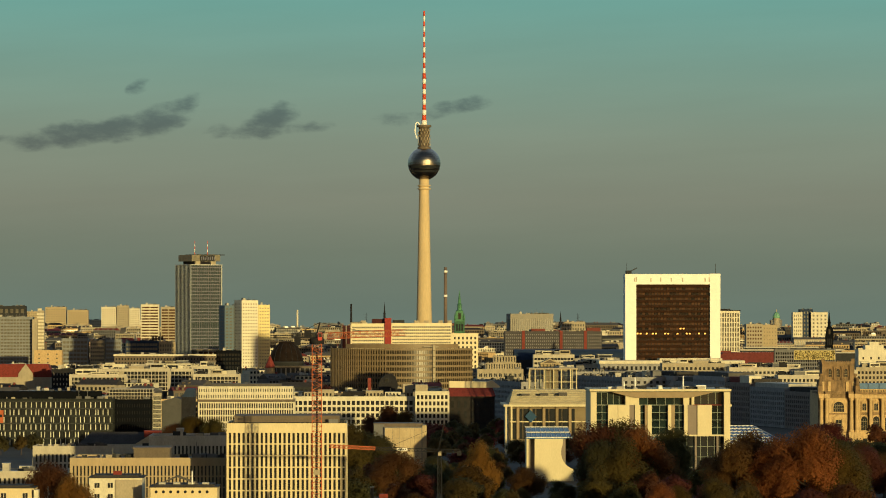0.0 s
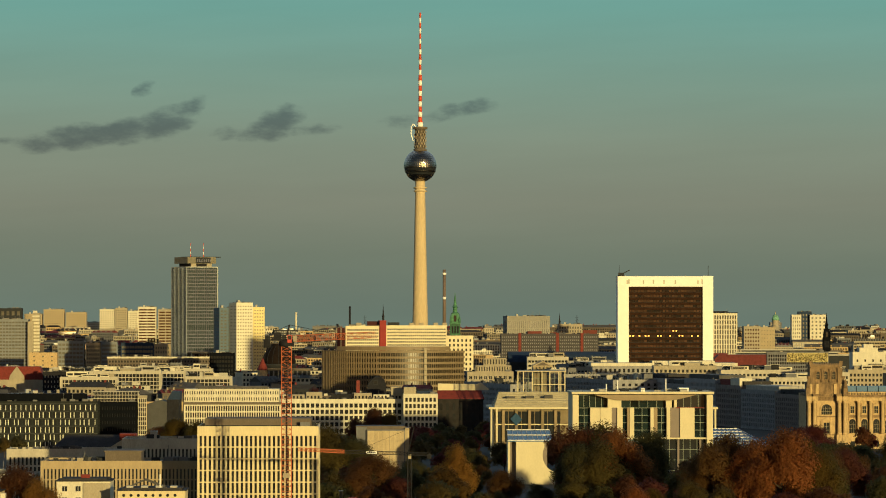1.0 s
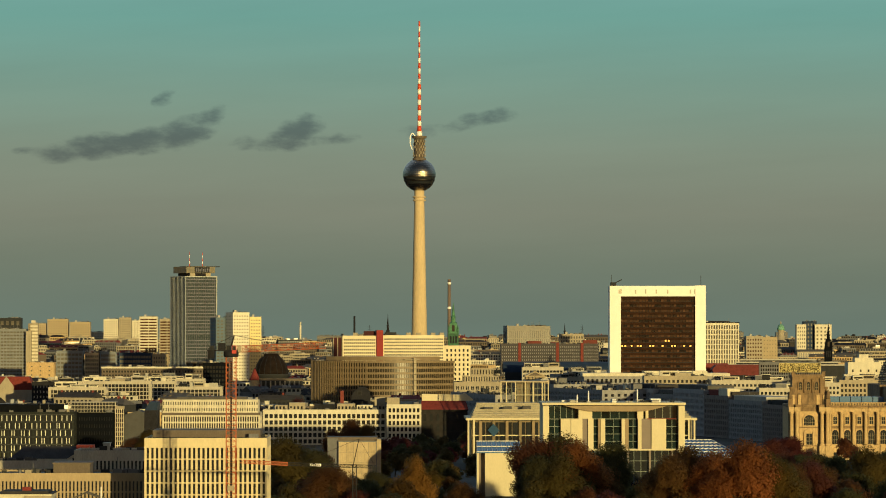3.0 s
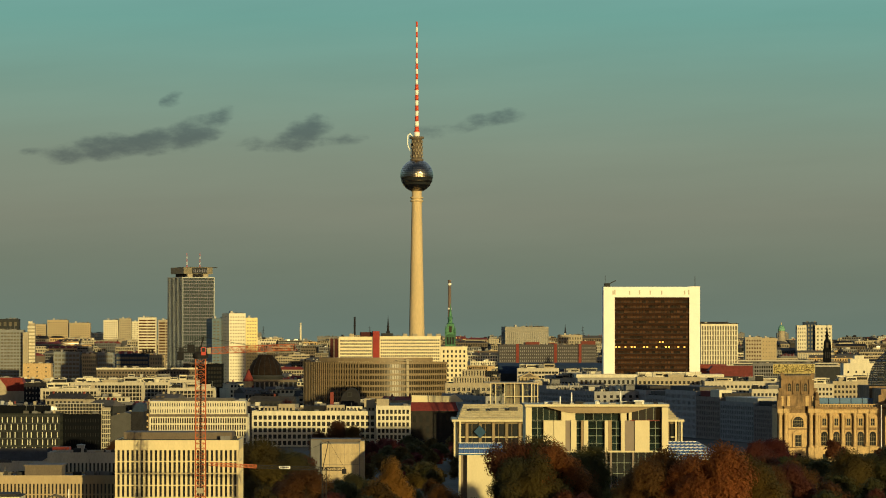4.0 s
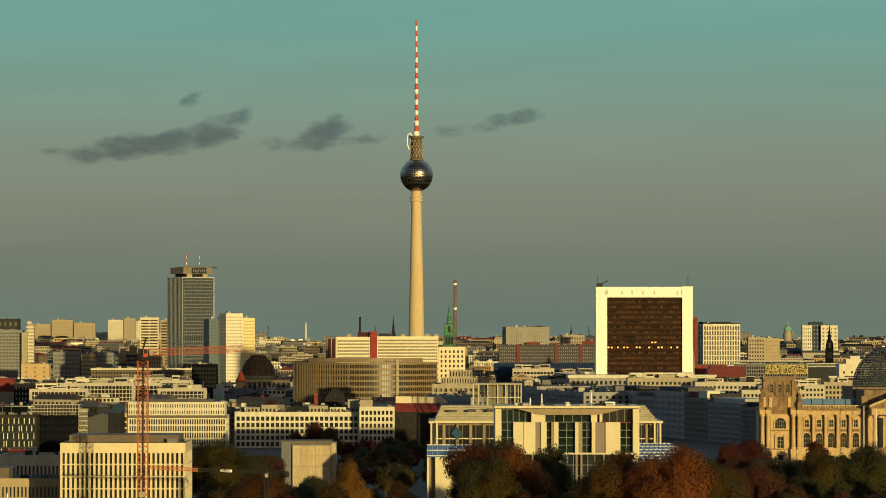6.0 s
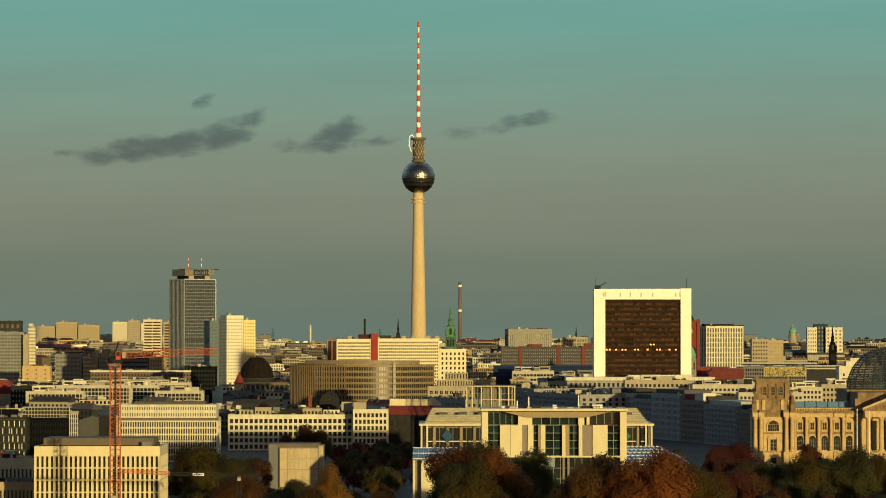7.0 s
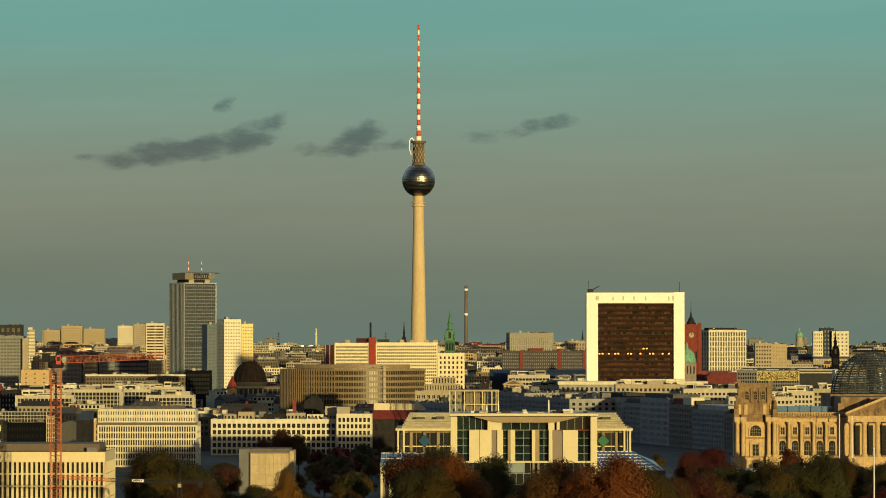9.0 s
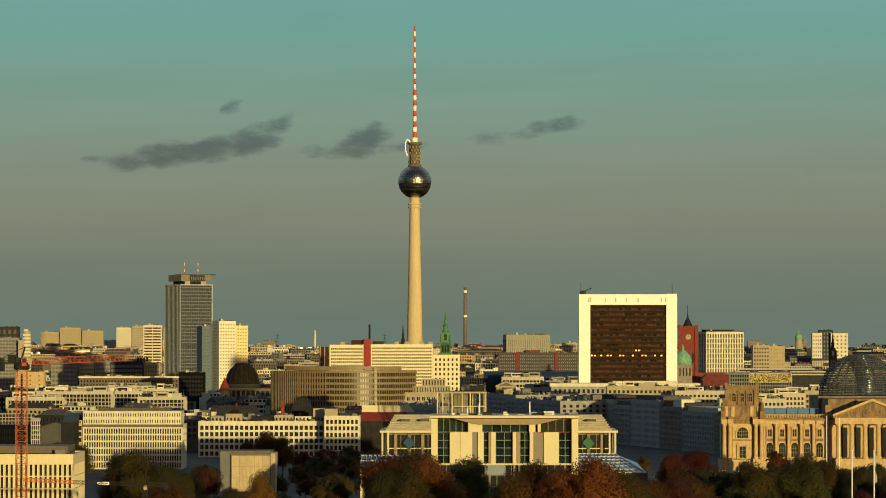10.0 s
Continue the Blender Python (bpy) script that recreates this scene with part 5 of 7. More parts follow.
# ---- plain concrete cube among the trees ----
TANPANEL = material("tan_concrete_panel", (0.44, 0.35, 0.215), 0.85, vary=0.15, each=0.3)
cu = thing("concrete_block", pose(-40.0, 1512, 0), "windowless pale concrete block with ribbed panels", "building")
for c in range(5):
    for r in range(4):
        part("panel", bx(-5.6 + c * 3.15, -2.55 + c * 3.15, -0.2, 0.2, 0.2 + r * 4.4, 4.5 + r * 4.4), TANPANEL, cu)
part("core", bx(-5.9, 10.4, 0.02, 20, 0, 18.2), GREY, cu)
part("stair_core", bx(-10.4, -5.9, 1.5, 20, 0, 19.2), GREY, cu)
part("cap", bx(-10.6, 10.6, 2.4, 20.4, 18.2, 19.6), BROWN, cu)
for c in range(5):
    for r in range(4):
        part("panel_rib", bx(-4.3 + c * 3.15, -3.9 + c * 3.15, -0.34, -0.18, 0.8 + r * 4.4, 4.0 + r * 4.4), TANPANEL, cu)
part("side_core", bx(10.42, 12.2, 0.4, 18, 0, 18.8), TANPANEL, cu)

# ---- old stone house with red hipped roof ----
# near-black wall colour stands for the shade that lies on this house
SHADED_STONE = material("shade_dark_stone", (0.03, 0.027, 0.026), 0.95, vary=0.25, spec=0.1)
oh = thing("old_stone_house", pose(5.0, 2016, 0), "stone house coloured dark as in shade, with arched windows and red roof", "building")
part("wall", bx(-12.6, 13.4, 0.6, 22, 0, 19.6), SHADED_STONE, oh)
part("cornice", bx(-13, 13.8, 0, 22.4, 19.2, 19.9), SHADED_STONE, oh)
for i in range(7):
    for k, (z, h) in enumerate(((2.0, 3.6), (7.6, 4.0), (13.4, 4.0))):
        bm = bmesh.new()
        extrude(bm, arch_outline(-10.6 + i * 3.7, z, 1.6, h), 0.35, 0.7)
        part("arched_window", bm, GLASS, oh)
        bm = bmesh.new()
        box(bm, -11.8 + i * 3.7, -9.4 + i * 3.7, 0.1, 0.6, z - 0.5, z - 0.1)
        part("sill", bm, SHADED_STONE, oh)
bm = bmesh.new()
va = [bm.verts.new(p) for p in ((-13.2, -0.2, 19.8), (14, -0.2, 19.8), (14, 22, 19.8), (-13.2, 22, 19.8), (-12.4, 6, 24.6), (12.4, 6, 24.6), (12.4, 16, 24.6), (-12.4, 16, 24.6))]
for fidx in ((0, 1, 5, 4), (1, 2, 6, 5), (2, 3, 7, 6), (3, 0, 4, 7), (4, 5, 6, 7)):
    bm.faces.new([va[i] for i in fidx])
part("roof", bm, ROOF_RED, oh, "red tiled mansard roof")
bm = bmesh.new()
extrude(bm, [(-12.2, 24.6), (16.6, 24.6), (16.6, 25.4), (12.2, 29.0), (9.5, 28.0), (-12.2, 28.4)], 8, 12)
part("fire_wall", bm, SLAB, oh, "sunlit cream fire wall")

# ---- glass pavilion with white columns ----
GLASS_HALL = material("grey_hall_glass", (0.06, 0.058, 0.05), 0.12, vary=0.3, bump=0.0, each=0.8, spec=0.6)
GLASS_HALL.node_tree.nodes["Principled BSDF"].inputs["Alpha"].default_value = 0.4
lp = thing("glass_hall", Matrix.Translation((48.0, 1940, 0.3)) @ Matrix.Diagonal((0.977, 1, 0.977, 1)), "glazed hall with white columns and thin roof", "building")
part("core", bx(-13, 13, 3.5, 30, 0, 23.2), DARKGREY, lp)
part("lift_core", bx(-4.5, 3.5, 12, 20, 23.2, 36.6), SLAB_TAN, lp, "inner lift core")
for x in (-12.4, -6.5, 6.0, 12.2):
    part("rear_column", bx(x - 0.3, x + 0.3, 29, 29.6, 23.2, 36.8), SLAB, lp)
part("roof_slab", bx(-13.6, 13.6, -0.4, 31, 36.8, 37.4), SLAB_TAN, lp)
part("floor_slab", bx(-13.4, 13.4, -0.3, 3, 23.4, 24.0), SLAB_TAN, lp)
part("mid_slab", bx(-5, 13.2, 0.2, 3, 29.6, 30.0), SLAB, lp)
for x in (-13.2, -10.2, -5.2, 0.2, 4.6, 9.6, 13.0):
    part("column", bx(x - 0.25, x + 0.25, 0, 0.6, 0, 36.8), SLAB, lp)
glass_wall(lp, -13, 13, 2.6, 26.0, 36.8, 9, 3, GLASS_HALL)
glass_wall(lp, -13, 13, 2.6, 4.0, 25.0, 9, 5, GLASS_HALL)

# ---- light classical offices behind it ----
co = block("stepped_office", "cream stepped office with framed windows", 13.5, 42.0, 2190, 24, 32.0, 9, 8, CREAM, fw=0.6, fh=0.6, d=0.4, split=(2, 1), clutter=0, roof=ROOF_PALE)
bm = bmesh.new()
f = skin(bm, (-9, 4, 33.0), (1, 0, 0), 22, 32.2, 36.4, 14, 1, 0.45, 0.7, 0.4)
box(bm, -9, 13, 4.6, 20, 32.2, 36.3)
part("set_back", bm, CREAM, co)
put_windows(co, f, pane_mesh(f[1], f[2], (1, 1), 0.08))
bm = bmesh.new()
f = skin(bm, (-4, 7, 36.4), (1, 0, 0), 14, 36.4, 40.8, 8, 1, 0.45, 0.7, 0.4)
box(bm, -4, 10, 7.6, 20, 36.4, 40.7)
part("set_back", bm, CREAM, co)
put_windows(co, f, pane_mesh(f[1], f[2], (1, 1), 0.08))
block("dark_annex", "dark grey house in shade beside the red-roofed house", -27.0, 73.0, 2105, 20, 26.6, 32, 8, SHADEGREY, windows=False, side=6, clutter=4, fw=0.45, fh=0.55, glass=SLATE, turn=-76, roof=ROOF_DARK, seed=17)

# ---- curved office with fins and glazed bands ----
def curved_office():
    R, cx, cy = 57.5, -28.3, 2406.0
    ob = thing("curved_office", pose(cx, cy, 0), "brown curved office with fins and glazed bands", "building")
    a0, a1, n = radians(-62), radians(53), 60

    def pt(a, r):
        return (r * math.sin(a), R - r * math.cos(a))

    def band(name, z0, z1, r, mat, s=a0, e=a1, label=""):
        bm = bmesh.new()
        k = max(4, int(n * (e - s) / (a1 - a0)))
        ring = [(pt(s + (e - s) * i / k, r), pt(s + (e - s) * i / k, r - 1.2)) for i in range(k + 1)]
        for (p, q), (p2, q2) in zip(ring, ring[1:]):
            quad(bm, (*p, z0), (*p2, z0), (*p2, z1), (*p, z1))
            quad(bm, (*p, z1), (*p2, z1), (*q2, z1), (*q, z1))
            quad(bm, (*q, z0), (*q2, z0), (*p2, z0), (*p, z0))
        part(name, bm, mat, ob, label)

    storeys, h = 11, 3.82
    band("glazing", 0, 42.2, R - 0.75, GLASS_CURVE, label="bronzed ribbon glazing")
    for k in range(storeys + 1):
        band("spandrel", k * h - 0.0, k * h + 1.4, R, CURVE)
    split = radians(-14)
    fin_me = bpy.data.meshes.new("facade_fin")
    bm = bx(-0.28, 0.28, -0.7, 0.4, 0, 43.4)
    bm.to_mesh(fin_me)
    bm.free()
    fin_me.materials.append(CURVE)
    for i in range(27):
        a = a0 + (split - a0) * i / 26
        o = new("facade_fin", fin_me)
        o.parent = ob
        o.matrix_basis = Matrix.Translation((*pt(a, R), 0)) @ Matrix.Rotation(a, 4, "Z")
    slim = bpy.data.meshes.new("mullion")
    bm = bx(-0.16, 0.16, -0.1, 0.7, 0, 42.2)
    bm.to_mesh(slim)
    bm.free()
    slim.materials.append(CURVE)
    for i in range(40):
        a = split + (a1 - split) * (i + 0.5) / 40
        o = new("mullion", slim)
        o.parent = ob
        o.matrix_basis = Matrix.Translation((*pt(a, R - 0.4), 0)) @ Matrix.Rotation(a, 4, "Z")
    a = radians(19)
    for k in range(12):
        o = part("pier_block", bx(-0.9, 0.9, -0.9, 0.6, k * h, k * h + 3.5), CREAM, ob)
        o.matrix_basis = Matrix.Translation((*pt(a, R), 0)) @ Matrix.Rotation(a, 4, "Z")
    bm = bmesh.new()
    f = [bm.verts.new((*pt(a0 + (a1 - a0) * i / n, R - 0.8), 43.6)) for i in range(n + 1)]
    bm.faces.new(f)
    part("roof", bm, ROOF_DARK, ob)
    for s, e in ((radians(-50), radians(42)),):
        bm = bmesh.new()
        k = 50
        for i in range(k):
            p, q = pt(s + (e - s) * i / k, R - 4), pt(s + (e - s) * (i + 1) / k, R - 4)
            quad(bm, (*p, 43.5), (*q, 43.5), (*q, 46.3), (*p, 46.3))
        bm.faces.new([bm.verts.new((*pt(s + (e - s) * i / k, R - 4), 46.3)) for i in range(k + 1)])
        part("top_storey", bm, CURVE, ob, "set-back top storey")
    part("balcony_canopy", bx(12, 22, 2.0, 5.0, 44.2, 44.8), CREAM, ob)
    return ob


CURVE = material("bronze_grey_stone", (0.20, 0.15, 0.09), 0.5, vary=0.14, streak=0.5)
GLASS_CURVE = material("gold_tinted_glass", (0.03, 0.024, 0.014), 0.3, metal=0.12, vary=0.35, scale=0.5, bump=0.0)
curved_office()


# ---- apartment tower, red-banded slab and other marks of the skyline ----
TOWER_WHITE = material("white_tower_panels", (0.66, 0.62, 0.49), 0.8, vary=0.08, scale=0.3)
TOWER_CREAM = material("cream_tower_panels", (0.70, 0.58, 0.28), 0.8, vary=0.1, scale=0.3)
WARMPANE = material("curtained_window", (0.20, 0.17, 0.115), 0.4, vary=0.3, scale=0.3, bump=0.0, spec=0.3)
ta = block("apartment_tower", "white panel apartment tower with stepped top", -170.5, -154.5, 3247, 18, 78.6, 6, 26, TOWER_WHITE, fw=0.5, fh=0.36, d=0.2, mb=0.2, mt=1.2, side=5, turn=24, glass=WARMPANE, windows=False, clutter=2)
block("apartment_tower", "lower cream half of the apartment tower", -155.0, -144.5, 3252, 16, 74.6, 4, 25, TOWER_CREAM, fw=0.5, fh=0.36, d=0.2, mb=0.2, mt=1.0, side=5, turn=8, glass=WARMPANE, windows=False, clutter=1)
# this half turns like the white one; its blue-grey colour is the shade
block("apartment_tower", "half of the apartment tower with its shade put into blue-grey panels", -186.5, -171.0, 3260, 14, 74.0, 4, 25, material("shade_blue_grey_panels", (0.10, 0.145, 0.19), 0.7), fw=0.6, fh=0.4, d=0.3, mb=0.2, mt=1.0, side=4, turn=24, windows=False, clutter=1)

SLAB_CREAM = material("cream_yellow_panels", (0.68, 0.60, 0.41), 0.8, vary=0.12, scale=0.3)
REDSTAIR = material("dark_red_paint", (0.24, 0.026, 0.02), 0.7, vary=0.12)
OXBLOOD = material("oxblood_panels", (0.05, 0.011, 0.012), 0.8, vary=0.15)
rb = thing("red_banded_slab", Matrix.Translation((-13, 3227, 0)) @ Matrix.Rotation(radians(4), 4, "Z"), "long cream apartment slab with dark red stair tower", "building")
for x0, x1, h, cols in ((-57.5, -27.4, 57.5, 16), (-21.2, 33.5, 57.9, 30), (33.7, 57.6, 48.6, 6)):
    bm = bmesh.new()
    f = skin(bm, (x0, 0, 0), (1, 0, 0), x1 - x0, 0, h, cols, round(h / 2.95) if cols > 8 else 11, 0.8 if cols > 8 else 0.42, 0.55, 0.4, 0.8, 0.2, 1.4)
    quad(bm, (x0, 16, 0), (x0, 0, 0), (x0, 0, h), (x0, 16, h))
    quad(bm, (x1, 0, 0), (x1, 16, 0), (x1, 16, h), (x1, 0, h))
    box(bm, x0 - 0.3, x1 + 0.3, -0.4, 16, h, h + 0.8)
    part("wall", bm, SLAB_CREAM, rb)
    part("glazing", bx(x0 + 0.3, x1 - 0.3, 0.6, 2, 0.1, h - 0.4), FARPANE if cols > 8 else GLASS, rb)
    for k in range(round(h / 2.95) if cols > 8 else 0):
        z = 0.2 + (h - 1.6) * k / round(h / 2.95)
        part("balcony_band", bx(x0 + 0.8, x1 - 0.8, -0.5, -0.05, z, z + 0.6), SLAB_CREAM, rb)
part("stair_tower", bx(-27.3, -21.3, -1.5, 16, 0, 63.2), REDSTAIR, rb, "dark red stair tower")
part("end_wall", bx(-66.2, -57.6, 1.0, 16, 0, 56.5), OXBLOOD, rb, "dark red-brown end wall")
for x in (-66.2, -62.4):
    part("end_wall_trim", bx(x, x + 0.7, 0.5, 1.02, 0, 56.5), CREAM, rb)
part("end_wall_post", bx(-58.4, -57.5, -0.3, 0.9, 0, 57), CREAM, rb)
part("roof_plant", bx(-38, -28, 5, 14, 58.3, 62.4), OXBLOOD, rb)
part("roof_plant", bx(-19, -9, 5, 14, 58.6, 61.4), DARKGREY, rb)
for x in (-48, 0, 9, 22, 30):
    part("lift_head", bx(x, x + 4, 4, 10, 58.3, 61.0), CREAM, rb)


def church(name, x, y, body, h, wall, roof, label, base=0.0, w=None, clock=False):
    """A square church tower with belfry, pinnacles and a slender spire."""
    ob = thing(name, pose(x, y, base), label, "church tower")
    w = w or 8.0
    part("shaft", bx(-w / 2, w / 2, -w / 2, w / 2, 0, body), wall, ob)
    part("cornice", bx(-w / 2 - 0.5, w / 2 + 0.5, -w / 2 - 0.5, w / 2 + 0.5, body, body + 0.8), roof, ob)
    for sx in (-1, 1):
        bm = bmesh.new()
        lathe(bm, [(0.9, body), (0.9, body + 4), (0.05, body + 9)], 6)
        part("pinnacle", bm, roof, ob).location = (sx * (w / 2 - 0.6), -w / 2 + 0.8, 0)
    for dx in (-0.26, 0.0, 0.26):
        part("belfry_opening", bx(w * dx - w * 0.08, w * dx + w * 0.08, -w / 2 - 0.08, -w / 2 + 0.3, body - 9, body - 2.5), SLATE, ob)
    part("cornice", bx(-w / 2 - 0.3, w / 2 + 0.3, -w / 2 - 0.3, w / 2 + 0.3, body - 10.6, body - 10.0), roof, ob)
    part("belfry", bx(-w * 0.36, w * 0.36, -w * 0.36, w * 0.36, body + 0.8, body + (h - body) * 0.32), roof, ob)
    part("belfry_opening", bx(-w * 0.13, w * 0.13, -w * 0.36 - 0.08, -w * 0.3, body + 2, body + (h - body) * 0.26), GLASS, ob)
    z = body + (h - body) * 0.32
    bm = bmesh.new()
    lathe(bm, [(w * 0.36, z), (w * 0.38, z + 0.6), (w * 0.22, z + 1.4), (w * 0.2, z + (h - z) * 0.28), (w * 0.3, z + (h - z) * 0.30), (w * 0.17, z + (h - z) * 0.36), (w * 0.06, z + (h - z) * 0.8), (0.06, h)], 8, smooth=False)
    part("spire", bm, roof, ob)
    if clock:
        bm = bmesh.new()
        lathe(bm, [(1.6, 0), (1.6, 0.3)], 20)
        o = part("clock_face", bm, CREAM, ob)
        o.matrix_basis = Matrix.Translation((0, -w / 2 - 0.1, body - 4)) @ Matrix.Rotation(math.pi / 2, 4, "X")
    return ob


COPPERDARK = material("dark_green_copper", (0.04, 0.115, 0.065), 0.75, vary=0.35, scale=0.4)
GREENSPIRE = material("bright_green_copper", (0.07, 0.20, 0.11), 0.7, vary=0.35, scale=0.5)
church("green_church_tower", 31.0, 3375, 60, 89.5, COPPERDARK, GREENSPIRE, "church tower with green copper spire", w=9.6)
church("dark_spire", 421.0, 3689, 44, 71.0, BLACK, BLACK, "dark slate church spire", w=7.4)
church("dark_spire", -35.0, 4880, 8, 42.0, SLATE, SLATE, "thin dark church spire", base=41.5, w=7.0)
church("dark_spire", 205.0, 4880, 6, 30.0, SLATE, SLATE, "thin dark church spire", base=41.5, w=6.0)
church("dark_spire", 392.0, 4880, 6, 34.0, SLATE, SLATE, "thin dark church spire", base=41.5, w=6.0)
church("green_spire", 505.0, 3640, 50, 92.0, COPPER, COPPER, "tall green copper spire", w=9.0)

# town hall with red clock tower
th = thing("red_town_hall", pose(266.3, 3550, 0), "red brick town hall with square clock tower", "building")
part("wall", bx(-26, 40, 8, 40, 0, 30), BRICK, th)
part("tower", bx(-8.6, 8.6, 0, 16, 0, 73.5), BRICK, th, "red brick clock tower")
for sx in (-1, 1):
    part("buttress", bx(sx * 8 - 1.6, sx * 8 + 1.6, -1.2, 1.8, 0, 77), BRICK, th)
part("tower_cornice", bx(-9.6, 9.6, -1.0, 17, 73.5, 75.6), BRICK, th)
part("tower_ledge", bx(-9.2, 9.2, -0.7, 16.6, 57.0, 58.2), BRICK, th)
bm = bmesh.new()
lathe(bm, [(2.6, 0), (2.6, 0.4)], 24)
o = part("clock_face", bm, CREAM, th, "pale clock face")
o.matrix_basis = Matrix.Translation((0, -0.2, 65)) @ Matrix.Rotation(math.pi / 2, 4, "X")
part("clock_hand", bx(-0.2, 0.2, -0.8, -0.65, 65, 67.6), SLATE, th)
part("belfry_slot", bx(-1.2, 1.2, -0.15, 0.2, 38, 49), SLATE, th)
for dx in (-4.6, 4.6):
    part("belfry_slot", bx(dx - 0.8, dx + 0.8, -0.15, 0.2, 40, 49), SLATE, th)
bm = bmesh.new()
lathe(bm, [(5.0, 75.6), (3.4, 78.5), (2.6, 80.5), (1.2, 83), (0.3, 88), (0.15, 97)], 8, smooth=False)
part("tower_roof", bm, SLATE, th).location = (0, 8, 0)
gd = thing("green_domed_church", pose(246.5, 3300, 0), "domed church with green copper dome", "church")
part("drum", bx(-8, 8, 0, 16, 0, 40), SHADESTONE, gd)
for i in range(5):
    part("arched_opening", bx(-6.6 + i * 3, -5.4 + i * 3, -0.1, 0.2, 30, 37), GLASS, gd)
bm = bmesh.new()
lathe(bm, [(8.2, 40), (8.0, 44), (6.6, 48.5), (4.0, 51.5), (1.2, 53), (1.2, 56), (0.1, 59)], 24)
part("dome", bm, COPPER, gd, "green copper dome").location = (0, 8, 0)

# museum with dark dome and small red turret
DOME_SLATE = material("brown_black_slate", (0.016, 0.011, 0.009), 0.85, vary=0.3, spec=0.06)
mu = thing("domed_museum", pose(-117, 2717, 0), "dark domed museum with pilasters, the middle ones coloured pale as sunlit", "building")
bm = bmesh.new()
lathe(bm, [(12.6, 30), (12.4, 33), (11.2, 37.5), (8.8, 41.5), (6.0, 44.0), (5.8, 45.6), (0.5, 46.0)], 32)
part("dome", bm, DOME_SLATE, mu, "dark slate dome").location = (0, 13, 0)
for i in range(16):
    a = 2 * math.pi * i / 16
    bm = bmesh.new()
    prof = [(12.7, 30), (12.5, 33), (11.3, 37.5), (8.9, 41.5), (6.1, 44.0)]
    for (r0, z0), (r1, z1) in zip(prof, prof[1:]):
        bar(bm, (r0 * math.cos(a), r0 * math.sin(a), z0), (r1 * math.cos(a), r1 * math.sin(a), z1), 0.4)
    part("dome_rib", bm, SLATE, mu).location = (0, 13, 0)
bm = bmesh.new()
lathe(bm, [(13.2, 0), (13.2, 29), (13.8, 29.2), (13.8, 30.4), (12.4, 30.6)], 32)
part("drum", bm, DARKGREY, mu).location = (0, 13, 0)
part("front", bx(-8, 24, -6, 14, 0, 27), DARKGREY, mu)
for i in range(9):
    # cream on the middle pilasters stands for sunlight on the centre
    part("pilaster", bx(-7.6 + i * 3.6, -6.6 + i * 3.6, -6.6, -6, 14, 25.5), CREAM if 1 < i < 6 else GREY, mu)
    part("window", bx(-5.9 + i * 3.6, -4.7 + i * 3.6, -6.1, -5.9, 15, 24), GLASS, mu)
part("cornice", bx(-8.4, 24.4, -6.8, 14, 25.5, 27.3), BROWN, mu)
bm = bmesh.new()
lathe(bm, [(3.8, 0), (3.8, 26)], 10)
part("turret", bm, STONE, mu).location = (-12, -5, 0)
bm = bmesh.new()
lathe(bm, [(4.3, 26), (0.1, 35.5)], 8, smooth=False)
part("turret_roof", bm, ROOF_RED, mu, "red conical turret roof").location = (-12, -5, 0)

DULLRED_BRICK = material("dull_red_brick", (0.15, 0.04, 0.03), 0.9, vary=0.2)
DULLBRICK = material("dull_brick_panels", (0.068, 0.064, 0.068), 0.85, vary=0.2)
STRIPE = material("grey_stone_stripes", (0.25, 0.235, 0.20), 0.85, vary=0.12)
PALEPANE = material("pale_window_frames", (0.24, 0.24, 0.245), 0.6, vary=0.2)
# grey striped hotel above brick-red office
block("striped_hotel", "grey hotel with pale vertical stripes", 90.4, 135.0, 3673, 30, 66.6, 20, 4, STRIPE, fw=0.42, fh=0.9, d=0.6, mb=30.0, mt=4.0, windows=False, side=8, clutter=2, turn=6)
ro = block("brick_office", "long brown panel office with pale windows and red stair towers", 82.0, 180.0, 3600, 22, 48.8, 48, 14, DULLBRICK, glass=PALEPANE, fw=0.4, fh=0.42, d=0.3, mb=2.0, mt=1.0, windows=False, side=8, clutter=2)
for x in (-31.5, 6.5, 31.0):
    part("stair_tower", bx(x, x + 2.8, -0.8, 8, 0, 50.2), BRICK, ro, "brick red stair tower")
part("roof_house", bx(-22, -8, 4, 16, 48.8, 52.0), DULLRED_BRICK, ro, "brick red roof house")
part("roof_house", bx(34, 48, 4, 16, 48.8, 53.0), DULLRED_BRICK, ro, "brick red roof house")
block("pale_slab", "pale apartment slab with small windows", 152.0, 178.0, 3850, 16, 58.0, 9, 14, CREAM, windows=False, side=4, clutter=1)
br = thing("blue_roof_hall", pose(118, 2900, 0), "long hall with dark blue sheet roof", "building")
part("wall", bx(-52, 56, 0, 20, 0, 29.5), DARKGREY, br)
bm = bmesh.new()
for i in range(12):
    a, b = math.pi * i / 12, math.pi * (i + 1) / 12
    quad(bm, (-54, 12 - 12 * math.cos(a), 29.5 + 8.5 * math.sin(a)), (57, 12 - 12 * math.cos(a), 29.5 + 8.5 * math.sin(a)), (57, 12 - 12 * math.cos(b), 29.5 + 8.5 * math.sin(b)), (-54, 12 - 12 * math.cos(b), 29.5 + 8.5 * math.sin(b)))
part("roof", bm, ROOF_BLUE, br, "dark blue barrel roof")
block("pale_low_office", "pale low office with flat roofs and window bands", 78.0, 111.0, 2860, 18, 33.6, 12, 9, CONCRETE, fw=0.85, fh=0.5, windows=False, side=4, clutter=2, lofts=6, seed=3)
